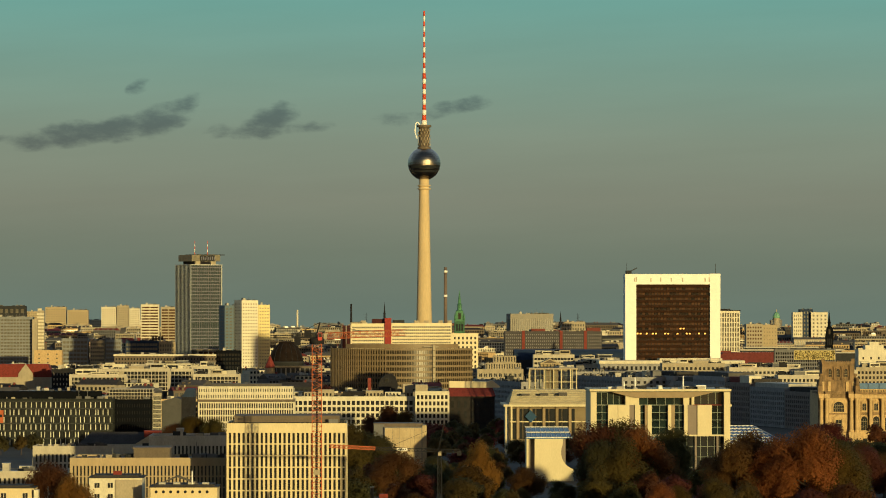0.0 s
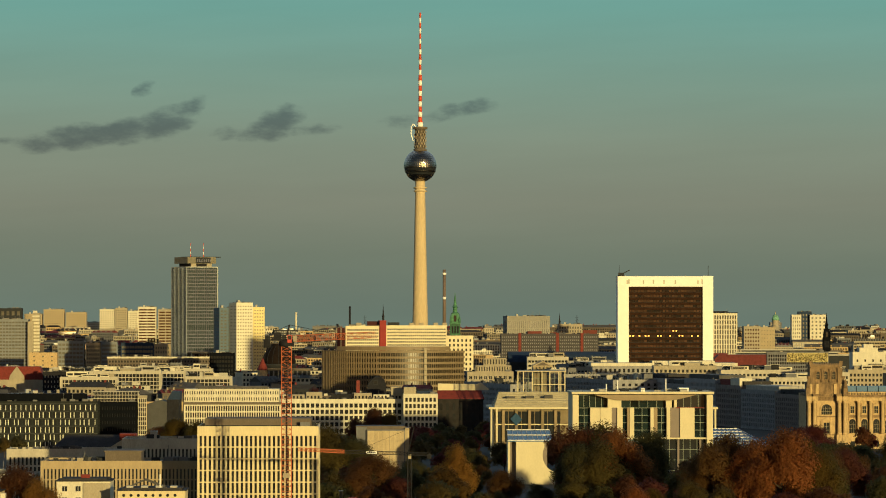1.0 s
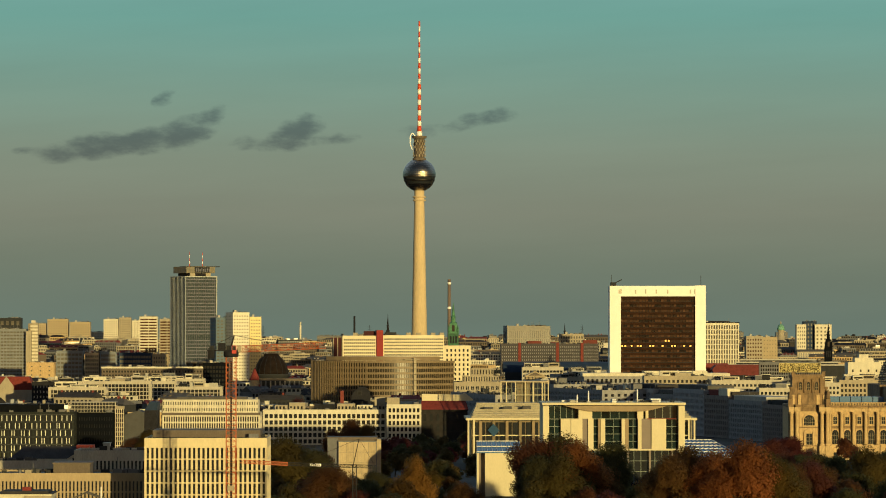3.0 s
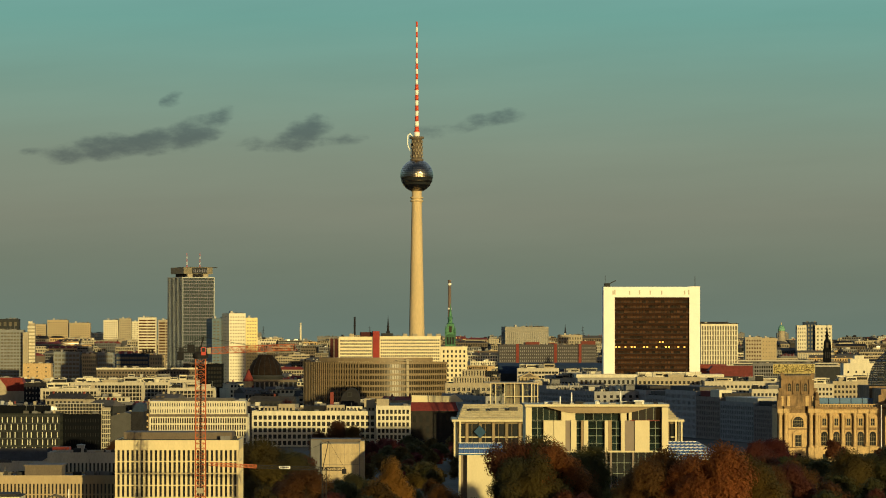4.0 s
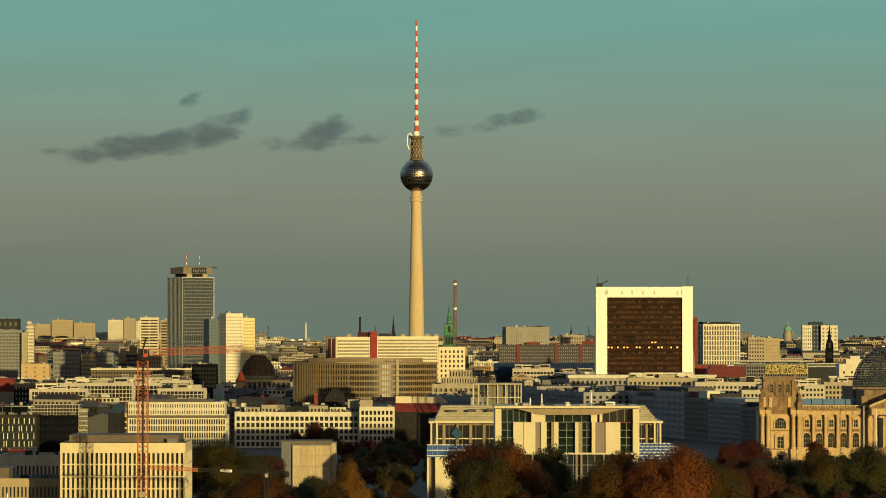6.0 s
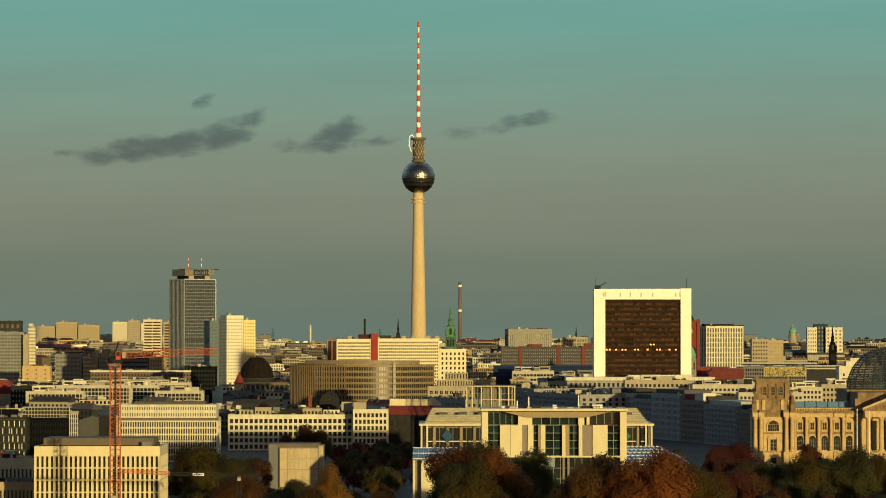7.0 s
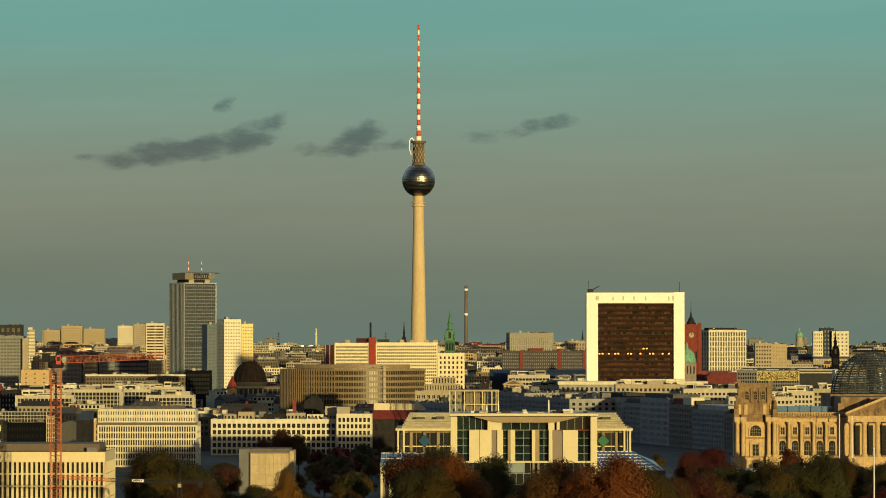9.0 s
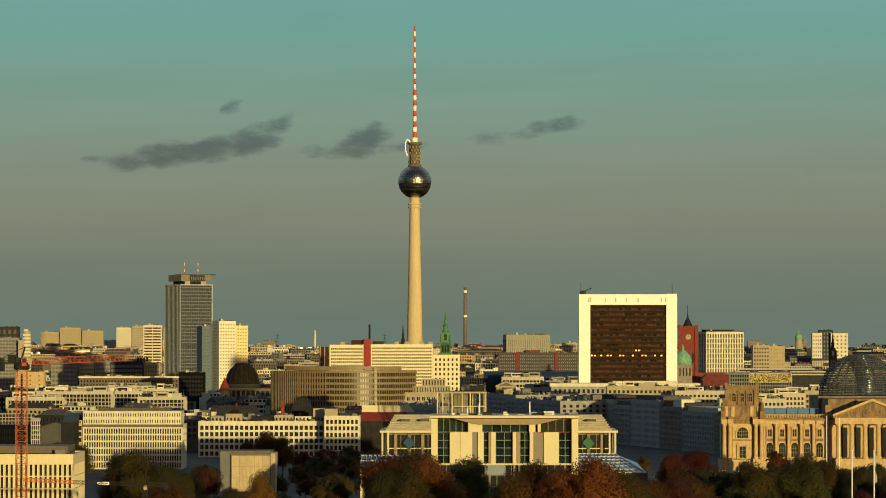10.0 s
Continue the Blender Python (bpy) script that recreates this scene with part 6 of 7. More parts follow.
block("pale_low_office", "grey low office with flat roof", 112.0, 150.0, 2866, 16, 30.5, 14, 8, SHADEGREY, fw=0.6, fh=0.5, windows=False, side=4, clutter=2, lofts=7, seed=4)
cs = thing("columned_hall", Matrix.Translation((78.5, 2600, 0)) @ Matrix.Diagonal((0.78, 1, 1, 1)), "small classical hall with columns and low gable", "building")
part("wall", bx(-9, 9, 2, 20, 0, 30), TANWALL, cs)
for i in range(6):
    part("column", bx(-8.6 + i * 3.3, -7.6 + i * 3.3, 0, 1, 18, 30), TANWALL, cs)
bm = bmesh.new()
extrude(bm, [(-9.6, 30), (9.6, 30), (9.6, 30.8), (0, 34.2), (-9.6, 30.8)], -0.4, 20)
part("gable", bm, TANWALL, cs)
bm = bmesh.new()
extrude(bm, [(-6.6, 30.9), (6.6, 30.9), (0, 33.3)], -0.5, -0.3)
part("tympanum", bm, BROWN, cs)
block("terrace_office", "pale low terraced office with roof plant", 92.0, 118.0, 2620, 18, 29.0, 10, 8, CONCRETE, fw=0.7, fh=0.5, windows=False, side=4, clutter=2, lofts=6, seed=6)
sd = thing("small_dark_dome", pose(176, 3100, 0), "small dark domed tower", "tower")
bm = bmesh.new()
lathe(bm, [(4.8, 0), (4.8, 41), (5.4, 41.4), (4.9, 45), (3.2, 48.5), (0.3, 50.5)], 20)
part("drum", bm, SLATE, sd)

# blocks at the right of the trade centre
block("grid_apartments", "pale apartment block with gridded balconies", 297.0, 340.0, 3780, 31, 69.6, 14, 13, WHITE, fw=0.6, fh=0.8, d=0.7, mb=1.0, mt=1.2, windows=False, side=5, clutter=1, turn=21, roof=ROOF_DARK, glass=FARPANE, rim=SLATE)
block("white_low_block", "white office with square windows", 357.0, 375.0, 3900, 20, 55.5, 6, 13, CREAM, windows=False, side=5, clutter=1, fh=0.45, glass=GLASS_BROWN)
block("grey_low_block", "tan office with plain end wall", 375.2, 391.5, 3905, 20, 54.5, 5, 13, TANWALL, fw=0.3, fh=0.3, glass=WARMPANE, windows=False, side=5, clutter=2)
for a, b, m in ((478.0, 490.0, WHITE), (501.0, 522.0, WHITE)):
    block("white_wing", "white end wing with window columns", a, b, 4500, 16, 68.5, 4, 9, m, z0=24, fw=0.45, fh=0.5, windows=False, side=3, clutter=0)
block("dark_wing", "dark blue-grey middle wing", 487.0, 504.0, 4506, 12, 72.5, 4, 9, ROOF_BLUE, z0=24, fw=0.5, windows=False, side=3, clutter=0)
fd = thing("far_domed_tower", pose(479.5, 4700, 30), "pale columned tower with green dome", "tower")
bm = bmesh.new()
lathe(bm, [(8, 0), (8, 16), (5.2, 16.4), (5.2, 24), (4.2, 24.6), (4.2, 31), (4.8, 31.6), (4.4, 34.5), (3.0, 38.0), (0.9, 39.6), (0.7, 42.0), (0.1, 44.0)], 20)
part("tower", bm, CREAM, fd)
bm = bmesh.new()
lathe(bm, [(5.0, 31.8), (4.7, 34.6), (3.3, 38.2), (1.1, 39.8)], 20)
part("dome", bm, COPPER, fd, "green dome")
GILDED = material("gilded_mesh_panel", (0.52, 0.43, 0.17), 0.6, vary=0.2)
yt = block("lattice_facade_office", "low office with gilded lattice facade", 226.0, 268.0, 2447, 16, 41.6, 26, 9, GREY, glass=GLASS_BROWN, fw=0.55, fh=0.6, d=0.5, mb=18, mt=0.8, windows=False, side=6, clutter=0, turn=-4)
part("gilded_front", bx(-7.6, 20.6, -0.18, -0.02, 35.2, 41.6), GILDED, yt, "gilded mesh front")
rng = random.Random(31)
bm = bmesh.new()
for i in range(420):
    x, z, a = rng.uniform(-7.2, 20.2), rng.uniform(35.5, 41.3), rng.choice((0.7, -0.7, 1.2, -1.2))
    dx, dz = 0.42 * math.cos(a), 0.42 * math.sin(a)
    bar(bm, (x - dx, -0.3, z - dz), (x + dx, -0.3, z + dz), 0.2)
tagged(part("lattice", bm, GLASS_BROWN, yt), "fine dark lattice over the gilded front", kind="stuff")
ws = block("white_stepped_house", "white stepped building with small windows", 318.0, 343.0, 2700, 20, 39.0, 4, 4, WHITE, fw=0.22, fh=0.2, windows=False, side=4, clutter=0)
part("set_back", bx(-7, 7, 3, 17, 39, 43), WHITE, ws)
part("set_back", bx(-3.5, 3.5, 5, 15, 43, 45.5), WHITE, ws)
part("ball", bx(-0.8, 0.8, 8, 9.6, 45.5, 47.0), SLATE, ws)
rr = thing("red_roof_hall", pose(281, 3100, 0), "long hall with red roof", "building")
DULLRED = material("dark_red_sheet", (0.135, 0.03, 0.028), 0.85, vary=0.25)
part("wall", bx(-30, 30, 0, 20, 0, 29), DULLRED, rr)
bm = bmesh.new()
extrude(bm, [(-31, 29), (31, 29), (29, 33.5), (-27, 33.5)], -0.5, 20)
part("roof", bm, DULLRED, rr, "dull red sheet roof")
lr = thing("station_roof", pose(350, 3350, 0), "long pale flat station roofs", "building")
for i in range(3):
    part("roof", bx(-62 + i * 8, 66 - i * 20, i * 30, i * 30 + 10, 30 + i * 2.2, 31.2 + i * 2.2), ROOF_PALE, lr, "long pale roof")
    part("wall", bx(-60 + i * 8, 64 - i * 20, i * 30 + 3, i * 30 + 9, 0, 30 + i * 2.2), DARKGREY, lr)

# blocks at the left of the skyline
BLUESLAB = material("grey_blue_panels", (0.20, 0.215, 0.225), 0.8, vary=0.15, scale=0.2)
block("banded_office", "grey office slab with window bands", -440.0, -394.6, 3619, 20, 63.4, 14, 16, BLUESLAB, fw=0.8, fh=0.5, d=0.4, mb=10, mt=1.0, windows=False, side=5, clutter=3)
part_wall = block("blank_gable_slab", "pale blank gable of the slab", -394.4, -389.0, 3612, 18, 61.0, 1, 1, CREAM, fw=0.01, fh=0.01, windows=False, side=1, clutter=0)
sw = thing("balcony_stair_tower", pose(-386.6, 3617, 0), "cream stair tower with stacked balconies", "tower")
part("shaft", bx(-2.5, 3.5, 2, 10, 0, 70.5), CREAM, sw)
for i in range(11):
    part("balcony", bx(-3.6, 3.9, 0, 2.4, 32 + i * 3.4, 33.8 + i * 3.4), WHITE, sw)
part("head", bx(-3, 1, 2, 8, 70.5, 72.6), WHITE, sw)
block("dark_far_slab", "dark far office slab", -470.0, -424.0, 3850, 16, 75.0, 8, 10, DARKGREY, windows=False, side=3, clutter=0)
for i, (x, w, h) in enumerate(((-523, 24, 27), (-497, 28, 33), (-467, 28, 29))):
    block("far_panel_block", "tan far panel apartment block", x, x + w, 4890, 16, 43 + h, 8, 10, TANWALL, z0=42, fw=0.55, fh=0.4, d=0.2, glass=WARMPANE, windows=False, side=3, clutter=1, group="far panel blocks")
for i, (x, w, h, m, l) in enumerate(((-420, 20, 33, WHITE, "white"), (-399, 16, 35, CREAM, "yellow"), (-382, 14, 31, WHITE, "white"))):
    block("far_panel_block", "%s far panel apartment block" % l, x, x + w, 4880, 16, 43 + h, 6, 11, m, z0=42, fw=0.55, fh=0.4, d=0.2, glass=WARMPANE, windows=False, side=3, clutter=1, group="far panel blocks")
bt = block("banded_apartment_tower", "white apartment tower with dark balcony bands", -322.0, -301.0, 4190, 16, 77.5, 2, 19, WHITE, z0=12, fw=0.94, fh=0.5, d=0.8, glass=GLASS_BROWN, windows=False, side=4, clutter=2)
block("banded_apartment_tower", "cream apartment tower with balcony bands", -299.0, -281.5, 4196, 16, 74.5, 2, 18, CREAM, z0=12, fw=0.9, fh=0.5, d=0.8, glass=GLASS_BROWN, windows=False, side=4, clutter=2)
for x0, x1, h, m in ((-343, -328, 39, TANWALL), (-327, -311, 40, BLUESLAB), (-372, -345, 41, BLUESLAB)):
    block("blue_grey_office", "blue-grey office slab with window bands", x0, x1, 3700, 18, h, 7, 9, m, windows=False, side=4, clutter=1, fw=0.8, fh=0.55)
block("blue_glass_office", "dark blue glazed office", -294.0, -262.0, 3520, 18, 40.0, 12, 9, ROOF_BLUE, windows=False, side=4, clutter=2, fw=0.85, fh=0.6)
block("brown_low_office", "brown low office with pale eaves", -261.5, -246.0, 3525, 18, 39.0, 6, 9, TANWALL, windows=False, side=4, clutter=1)
block("tan_low_house", "sunlit tan low block", -381.0, -354.0, 3490, 16, 31.0, 3, 7, STONE, windows=False, side=4, clutter=0, fw=0.2, fh=0.3)
lw = block("long_pale_house", "long pale house with flat roof", -268.0, -181.0, 3000, 16, 31.8, 34, 9, BROWN, windows=False, side=4, clutter=6, fw=0.5, fh=0.5)
part("cornice", bx(-44, 44, -0.8, 0.4, 31.6, 33.0), WHITE, lw, "long white cornice")
for x0, x1, y, z in ((-262, -222, 2480, 24.0), (-215, -184, 2650, 25.5), (-262, -226, 2750, 25.0), (-205, -170, 2780, 25.5), (-180, -146, 2560, 23.0)):
    block("balcony_row_house", "white framed terrace house with roof plant", x0, x1, y, 13, z, max(8, int((x1 - x0) / 2.7)), 8, CONCRETE, windows=False, side=4, clutter=2, lofts=5, fw=0.86, fh=0.8, d=1.8, roof=ROOF_DARK, seed=int(y), glass=GLASS)
block("dark_glazed_office", "dark glazed office block in shade", -178.0, -158.0, 2900, 16, 36.5, 8, 10, BLACK, windows=False, side=4, clutter=2, fw=0.7, fh=0.6)
block("balcony_row_house", "white house row with framed terraces", -236.0, -192.0, 2900, 14, 26.0, 16, 8, CONCRETE, windows=False, side=4, clutter=2, lofts=5, fw=0.9, fh=0.78, d=1.6, glass=GLASS)
block("balcony_row_house", "white framed terrace house", -262.0, -196.0, 2550, 14, 27.0, 26, 9, CONCRETE, windows=False, side=4, clutter=3, lofts=9, fw=0.86, fh=0.8, d=1.8, glass=GLASS)
block("dark_loft_house", "dark house with white square windows", -279.5, -262.5, 2540, 12, 26.8, 7, 7, SLATE, glass=WHITE, windows=False, side=4, clutter=2, fw=0.3, fh=0.45)
rh = thing("red_roof_house", pose(-310, 2583, 0), "house with broad red roof and lit gable", "house")
part("wall", bx(-22, 26, 0, 18, 0, 21), CREAM, rh)
bm = bmesh.new()
extrude(bm, [(-24, 21), (28, 21), (24, 30.5), (-20, 30.5)], 0.2, 16)
part("roof", bm, ROOF_RED, rh, "red tiled roof")
bm = bmesh.new()
extrude(bm, [(2.5, 21), (13.5, 21), (13.0, 24), (8, 30.6), (3.0, 24)], -1.2, 0.1)
part("gable", bm, CREAM, rh, "lit cream gable")

# shaded grey offices behind the parliament
RIVER_A, RIVER_B = Vector((114.0, 2372.0, 0)), Vector((212.0, 1985.0, 0))
along = (RIVER_B - RIVER_A).normalized()
spent = 0.0
for w, h, c, m, rim, lab in ((46, 25.0, 14, SHADEGREY, ROOF_GREY, "dark grey office row with small windows"), (62, 26.5, 22, SHADEBLUE, ROOF_DARK, "blue-grey ribbed office front in shade"),
                             (38, 23.5, 12, SHADEGREY, ROOF_GREY, "dark grey stone office front in shade"), (58, 27.5, 24, SHADEBLUE, ROOF_GREY, "blue-grey ribbed office front in shade"),
                             (44, 24.5, 13, SHADESTONE, ROOF_DARK, "dark stone office with a red roof box"), (58, 22.5, 18, SHADEGREY, ROOF_PALE, "dark grey office row with pale attic"),
                             (80, 21.0, 24, SHADESTONE, ROOF_DARK, "low dark stone office row in shade")):
    mid = RIVER_A + along * (spent + w / 2)
    row = block("riverside_office", lab, mid.x - w / 2, mid.x + w / 2, mid.y, 26, h, c, 7, m, windows=False, side=5, clutter=4, fw=0.42, fh=0.62, glass=SLATE, turn=math.degrees(math.atan2(along.y, along.x)), seed=int(w * h), group="riverside offices")
    part("attic_storey", bx(-w / 2 + 1, w / 2 - 1, 3.0, 20, h + 0.1, h + 3.2), rim, row, "set-back attic storey")
    if w == 44:
        part("roof_box", bx(-w / 2 + 4, w / 2 - 22, 1.5, 8, h + 0.1, h + 4.0), ROOF_RED, row, "dull red roof box")
        part("roof_box", bx(w / 2 - 20, w / 2 - 4, 1.0, 9, h + 0.1, h + 5.0), WHITE, row, "sunlit white roof box")
    spent += w + 0.6
for x, y, w, h in ((92.0, 2330, 120, 25.5), (70.0, 2420, 90, 27.5), (112.0, 2650, 130, 30.0)):
    block("shaded_office", "dark grey office row in shade", x - w / 2, x + w / 2, y, 40, h, int(w / 3), 8, SHADEGREY, windows=False, side=9, clutter=5, lofts=5, fw=0.45, fh=0.6, glass=SLATE, turn=-74, seed=int(y), roof=ROOF_DARK, group="shaded offices")
block("yellow_grid_house", "grey-brown house with square windows and white roof edge", 140.5, 182.0, 2350, 18, 33.5, 14, 9, CREAM, windows=False, side=5, clutter=2, fw=0.55, fh=0.55, lofts=9)
block("pale_terrace_house", "grey terraced office with pale roofs", 183.0, 232.0, 2330, 26, 31.0, 18, 9, CONCRETE, windows=False, side=5, clutter=3, fw=0.6, fh=0.5, roof=ROOF_PALE, lofts=12, seed=5)
block("terrace_office", "brown terraced office with crowded roof", 233.0, 262.0, 2290, 22, 30.0, 12, 9, CONCRETE, windows=False, side=5, clutter=4, fw=0.6, fh=0.55, roof=ROOF_DARK, lofts=9, seed=7)
block("terrace_office", "brown terraced office with crowded roof", 262.5, 300.0, 2300, 22, 31.5, 15, 9, CREAM, windows=False, side=5, clutter=4, fw=0.6, fh=0.55, roof=ROOF_PALE, lofts=11, seed=8)
block("terrace_office", "white low office with roof plant", 205.0, 245.0, 2240, 20, 27.5, 16, 8, CONCRETE, windows=False, side=5, clutter=4, fw=0.6, fh=0.55, roof=ROOF_PALE, lofts=11, seed=9)
po = thing("trade_centre_podium", pose(160, 2480, 0), "long white podium roofs at the slab's foot", "building")
part("wall", bx(-52, 48, 4, 34, 0, 32), SHADEGREY, po)
for i in range(30):
    part("window", bx(-50 + i * 3.2, -48.4 + i * 3.2, 3.9, 4.1, 27.6, 30.2), GLASS, po)
part("roof_edge", bx(-53, 49, 2, 35, 32, 34.2), WHITE, po, "bright white roof edge")
part("upper_roof", bx(-10, 34, 10, 34, 34.2, 35.6), WHITE, po)

# far chimneys and pylons
CHIMNEY = material("brown_grey_chimney", (0.15, 0.115, 0.10), 0.9, vary=0.12)
for x, h, r, m, lab in ((48.5, 90, 2.1, CHIMNEY, "tall far power station chimney"), (-80.5, 40, 1.3, SLATE, "thin dark far chimney"), (-154.0, 32, 1.3, WHITE, "slim white far tower")):
    ch = thing("far_chimney", pose(x, 4900, 41), lab, "chimney", "far chimneys")
    bm = bmesh.new()
    lathe(bm, [(r * 1.15, 0), (r, h)], 14)
    part("stack", bm, m, ch)
    for z in (h * 0.55, h * 0.92) if h > 60 else ():
        bm = bmesh.new()
        lathe(bm, [(r * 1.25, z), (r * 1.25, z + 3)], 14)
        part("band", bm, MAST_WHITE, ch)
for x in (-205, -60, 230, 300, 372):
    ch = thing("far_pylon", pose(x, 4905, 42), "thin far lattice pylon", "pylon", "far pylons")
    bm = bmesh.new()
    bar(bm, (-1.8, 0, 0), (0, 0, 27), 0.35)
    bar(bm, (1.8, 0, 0), (0, 0, 27), 0.35)
    for z in (16, 20, 24):
        bar(bm, (-2.6, 0, z), (2.6, 0, z), 0.25)
    part("frame", bm, SLATE, ch)
rng = random.Random(77)
x = -640.0
while x < 640:
    w, h = rng.uniform(14, 44), rng.choice((4, 5, 6, 7, 8, 8, 10, 12, 15))
    m, l = rng.choice(((WHITE, "white"), (CREAM, "cream"), (STONE, "tan"), (CREAM, "cream"), (GREY, "grey")))
    if rng.random() < 0.72:
        block("far_block", "%s far apartment block" % l, x, x + w, 4915 + rng.uniform(-20, 40), 12, 43.5 + h, max(3, int(w / 3.4)), max(2, int(h / 3)), m, z0=42, windows=False, side=3, clutter=1, fw=0.6, fh=0.4, d=0.2, glass=WARMPANE, mb=0.2, mt=0.5,
              group="far apartment blocks", seed=int(x))
    x += w + rng.choice((0.5, 2, 6, 18))


# ---- smaller marks: roof letters, van, turret, near roof house ----
sg = thing("roof_sign", pose(-262.5, 3519, 40.9), "dark unreadable roof letters on a frame", "sign")
part("frame", bx(-6, 6, 0, 0.4, 0, 0.5), SLATE, sg)
for i in range(4):
    part("sign_bar", bx(-5.4 + i * 2.9, -3.2 + i * 2.9, -0.2, 0.2, 0.5, 4.2), SLATE, sg)
    part("bar_stay", bx(-4.5 + i * 2.9, -4.1 + i * 2.9, 0.3, 1.6, 0, 3.2), SLATE, sg)


def van(x, y, turn=0.0):
    ob = thing("van", Matrix.Translation((x, y, 0)) @ Matrix.Rotation(radians(turn), 4, "Z"), "white parked delivery van with dark windows", "van")
    bm = bmesh.new()
    extrude(bm, [(-2.6, 0.5), (2.6, 0.5), (2.7, 1.2), (2.2, 1.45), (1.5, 2.3), (-2.5, 2.4)], -1.0, 1.0)
    part("body", bm, MAST_WHITE, ob)
    part("side_window", bx(0.9, 1.9, -1.04, -0.98, 1.4, 2.0), GLASS, ob)
    for wx in (-1.7, 1.7):
        for wy in (-1.0, 1.0):
            bm = bmesh.new()
            lathe(bm, [(0.42, -0.12), (0.42, 0.12)], 14)
            o = part("wheel", bm, SLATE, ob)
            o.matrix_basis = Matrix.Translation((wx, wy, 0.42)) @ Matrix.Rotation(math.pi / 2, 4, "X")
    part("lamp", bx(2.62, 2.72, -0.9, -0.6, 0.8, 1.05), CREAM, ob)
    return ob


van(180.5, 1764, 4)
van(173.0, 1762, -6)
van(228.0, 1758, 0)
sh = villa(-52.5, -46.0, 955, 9, 15.2, "low white roof house with steel flue", wall=WHITE, wins=2)
bm = bmesh.new()
lathe(bm, [(0.42, 15.3), (0.42, 18.6), (0.6, 18.7), (0.6, 19.0)], 12)
part("flue", bm, STEEL, sh, "steel flue pipe").location = (-1.8, 2, 0)
part("roof_box", bx(0.2, 2.6, 2, 5, 15.9, 17.0), ROOF_RED, sh)
tu = thing("roof_turret", pose(-42.0, 2062, 0), "dark mansard roof head with brick chimney", "roof")
part("base", bx(-5.5, 5.5, -4, 4, 0, 26), SLATE, tu)
bm = bmesh.new()
extrude(bm, [(-5.7, 26), (5.7, 26), (4.6, 29.6), (2.4, 31.8), (-1.0, 31.8), (-4.2, 29.0)], -4.2, 4.2)
part("mansard_roof", bm, SLATE, tu, "dark slate mansard")
part("dormer", bx(-2.0, 0.6, -4.9, -3.0, 27, 29.6), DARKGREY, tu)
part("dormer_window", bx(-1.6, 0.2, -5.0, -4.88, 27.5, 29.2), GLASS, tu)
part("chimney", bx(-11.8, -9.8, -1, 1, 0, 29.6), BRICK, tu, "brick chimney")


# ---- rows of plain town houses that fill the city ----
taken = []


def keep_clear(x0, x1, y0, y1):
    taken.append((x0, x1, y0, y1))


WALLS = ((WHITE, "white"), (CREAM, "cream"), (CREAM, "cream"), (GREY, "grey"), (GREY, "grey"), (STONE, "sandstone"), (BROWN, "brown"), (BROWN, "brown"), (DARKGREY, "dark grey"), (CREAM, "cream"))
FLAT = ((ROOF_GREY, "grey"), (ROOF_PALE, "pale"), (ROOF_DARK, "dark"), (ROOF_DARK, "dark"))
PITCHED = ((ROOF_DARK, "dark"), (ROOF_GREY, "grey"), (ROOF_RED, "red"), (ROOF_GREY, "grey"), (SLATE, "slate"))
SLOTS = [DARKGREY, WHITE, CREAM, GREY, CONCRETE, STONE, BROWN, ROOF_GREY, ROOF_PALE, ROOF_DARK, ROOF_RED, SLATE, GLASS, BRICK, ALU]


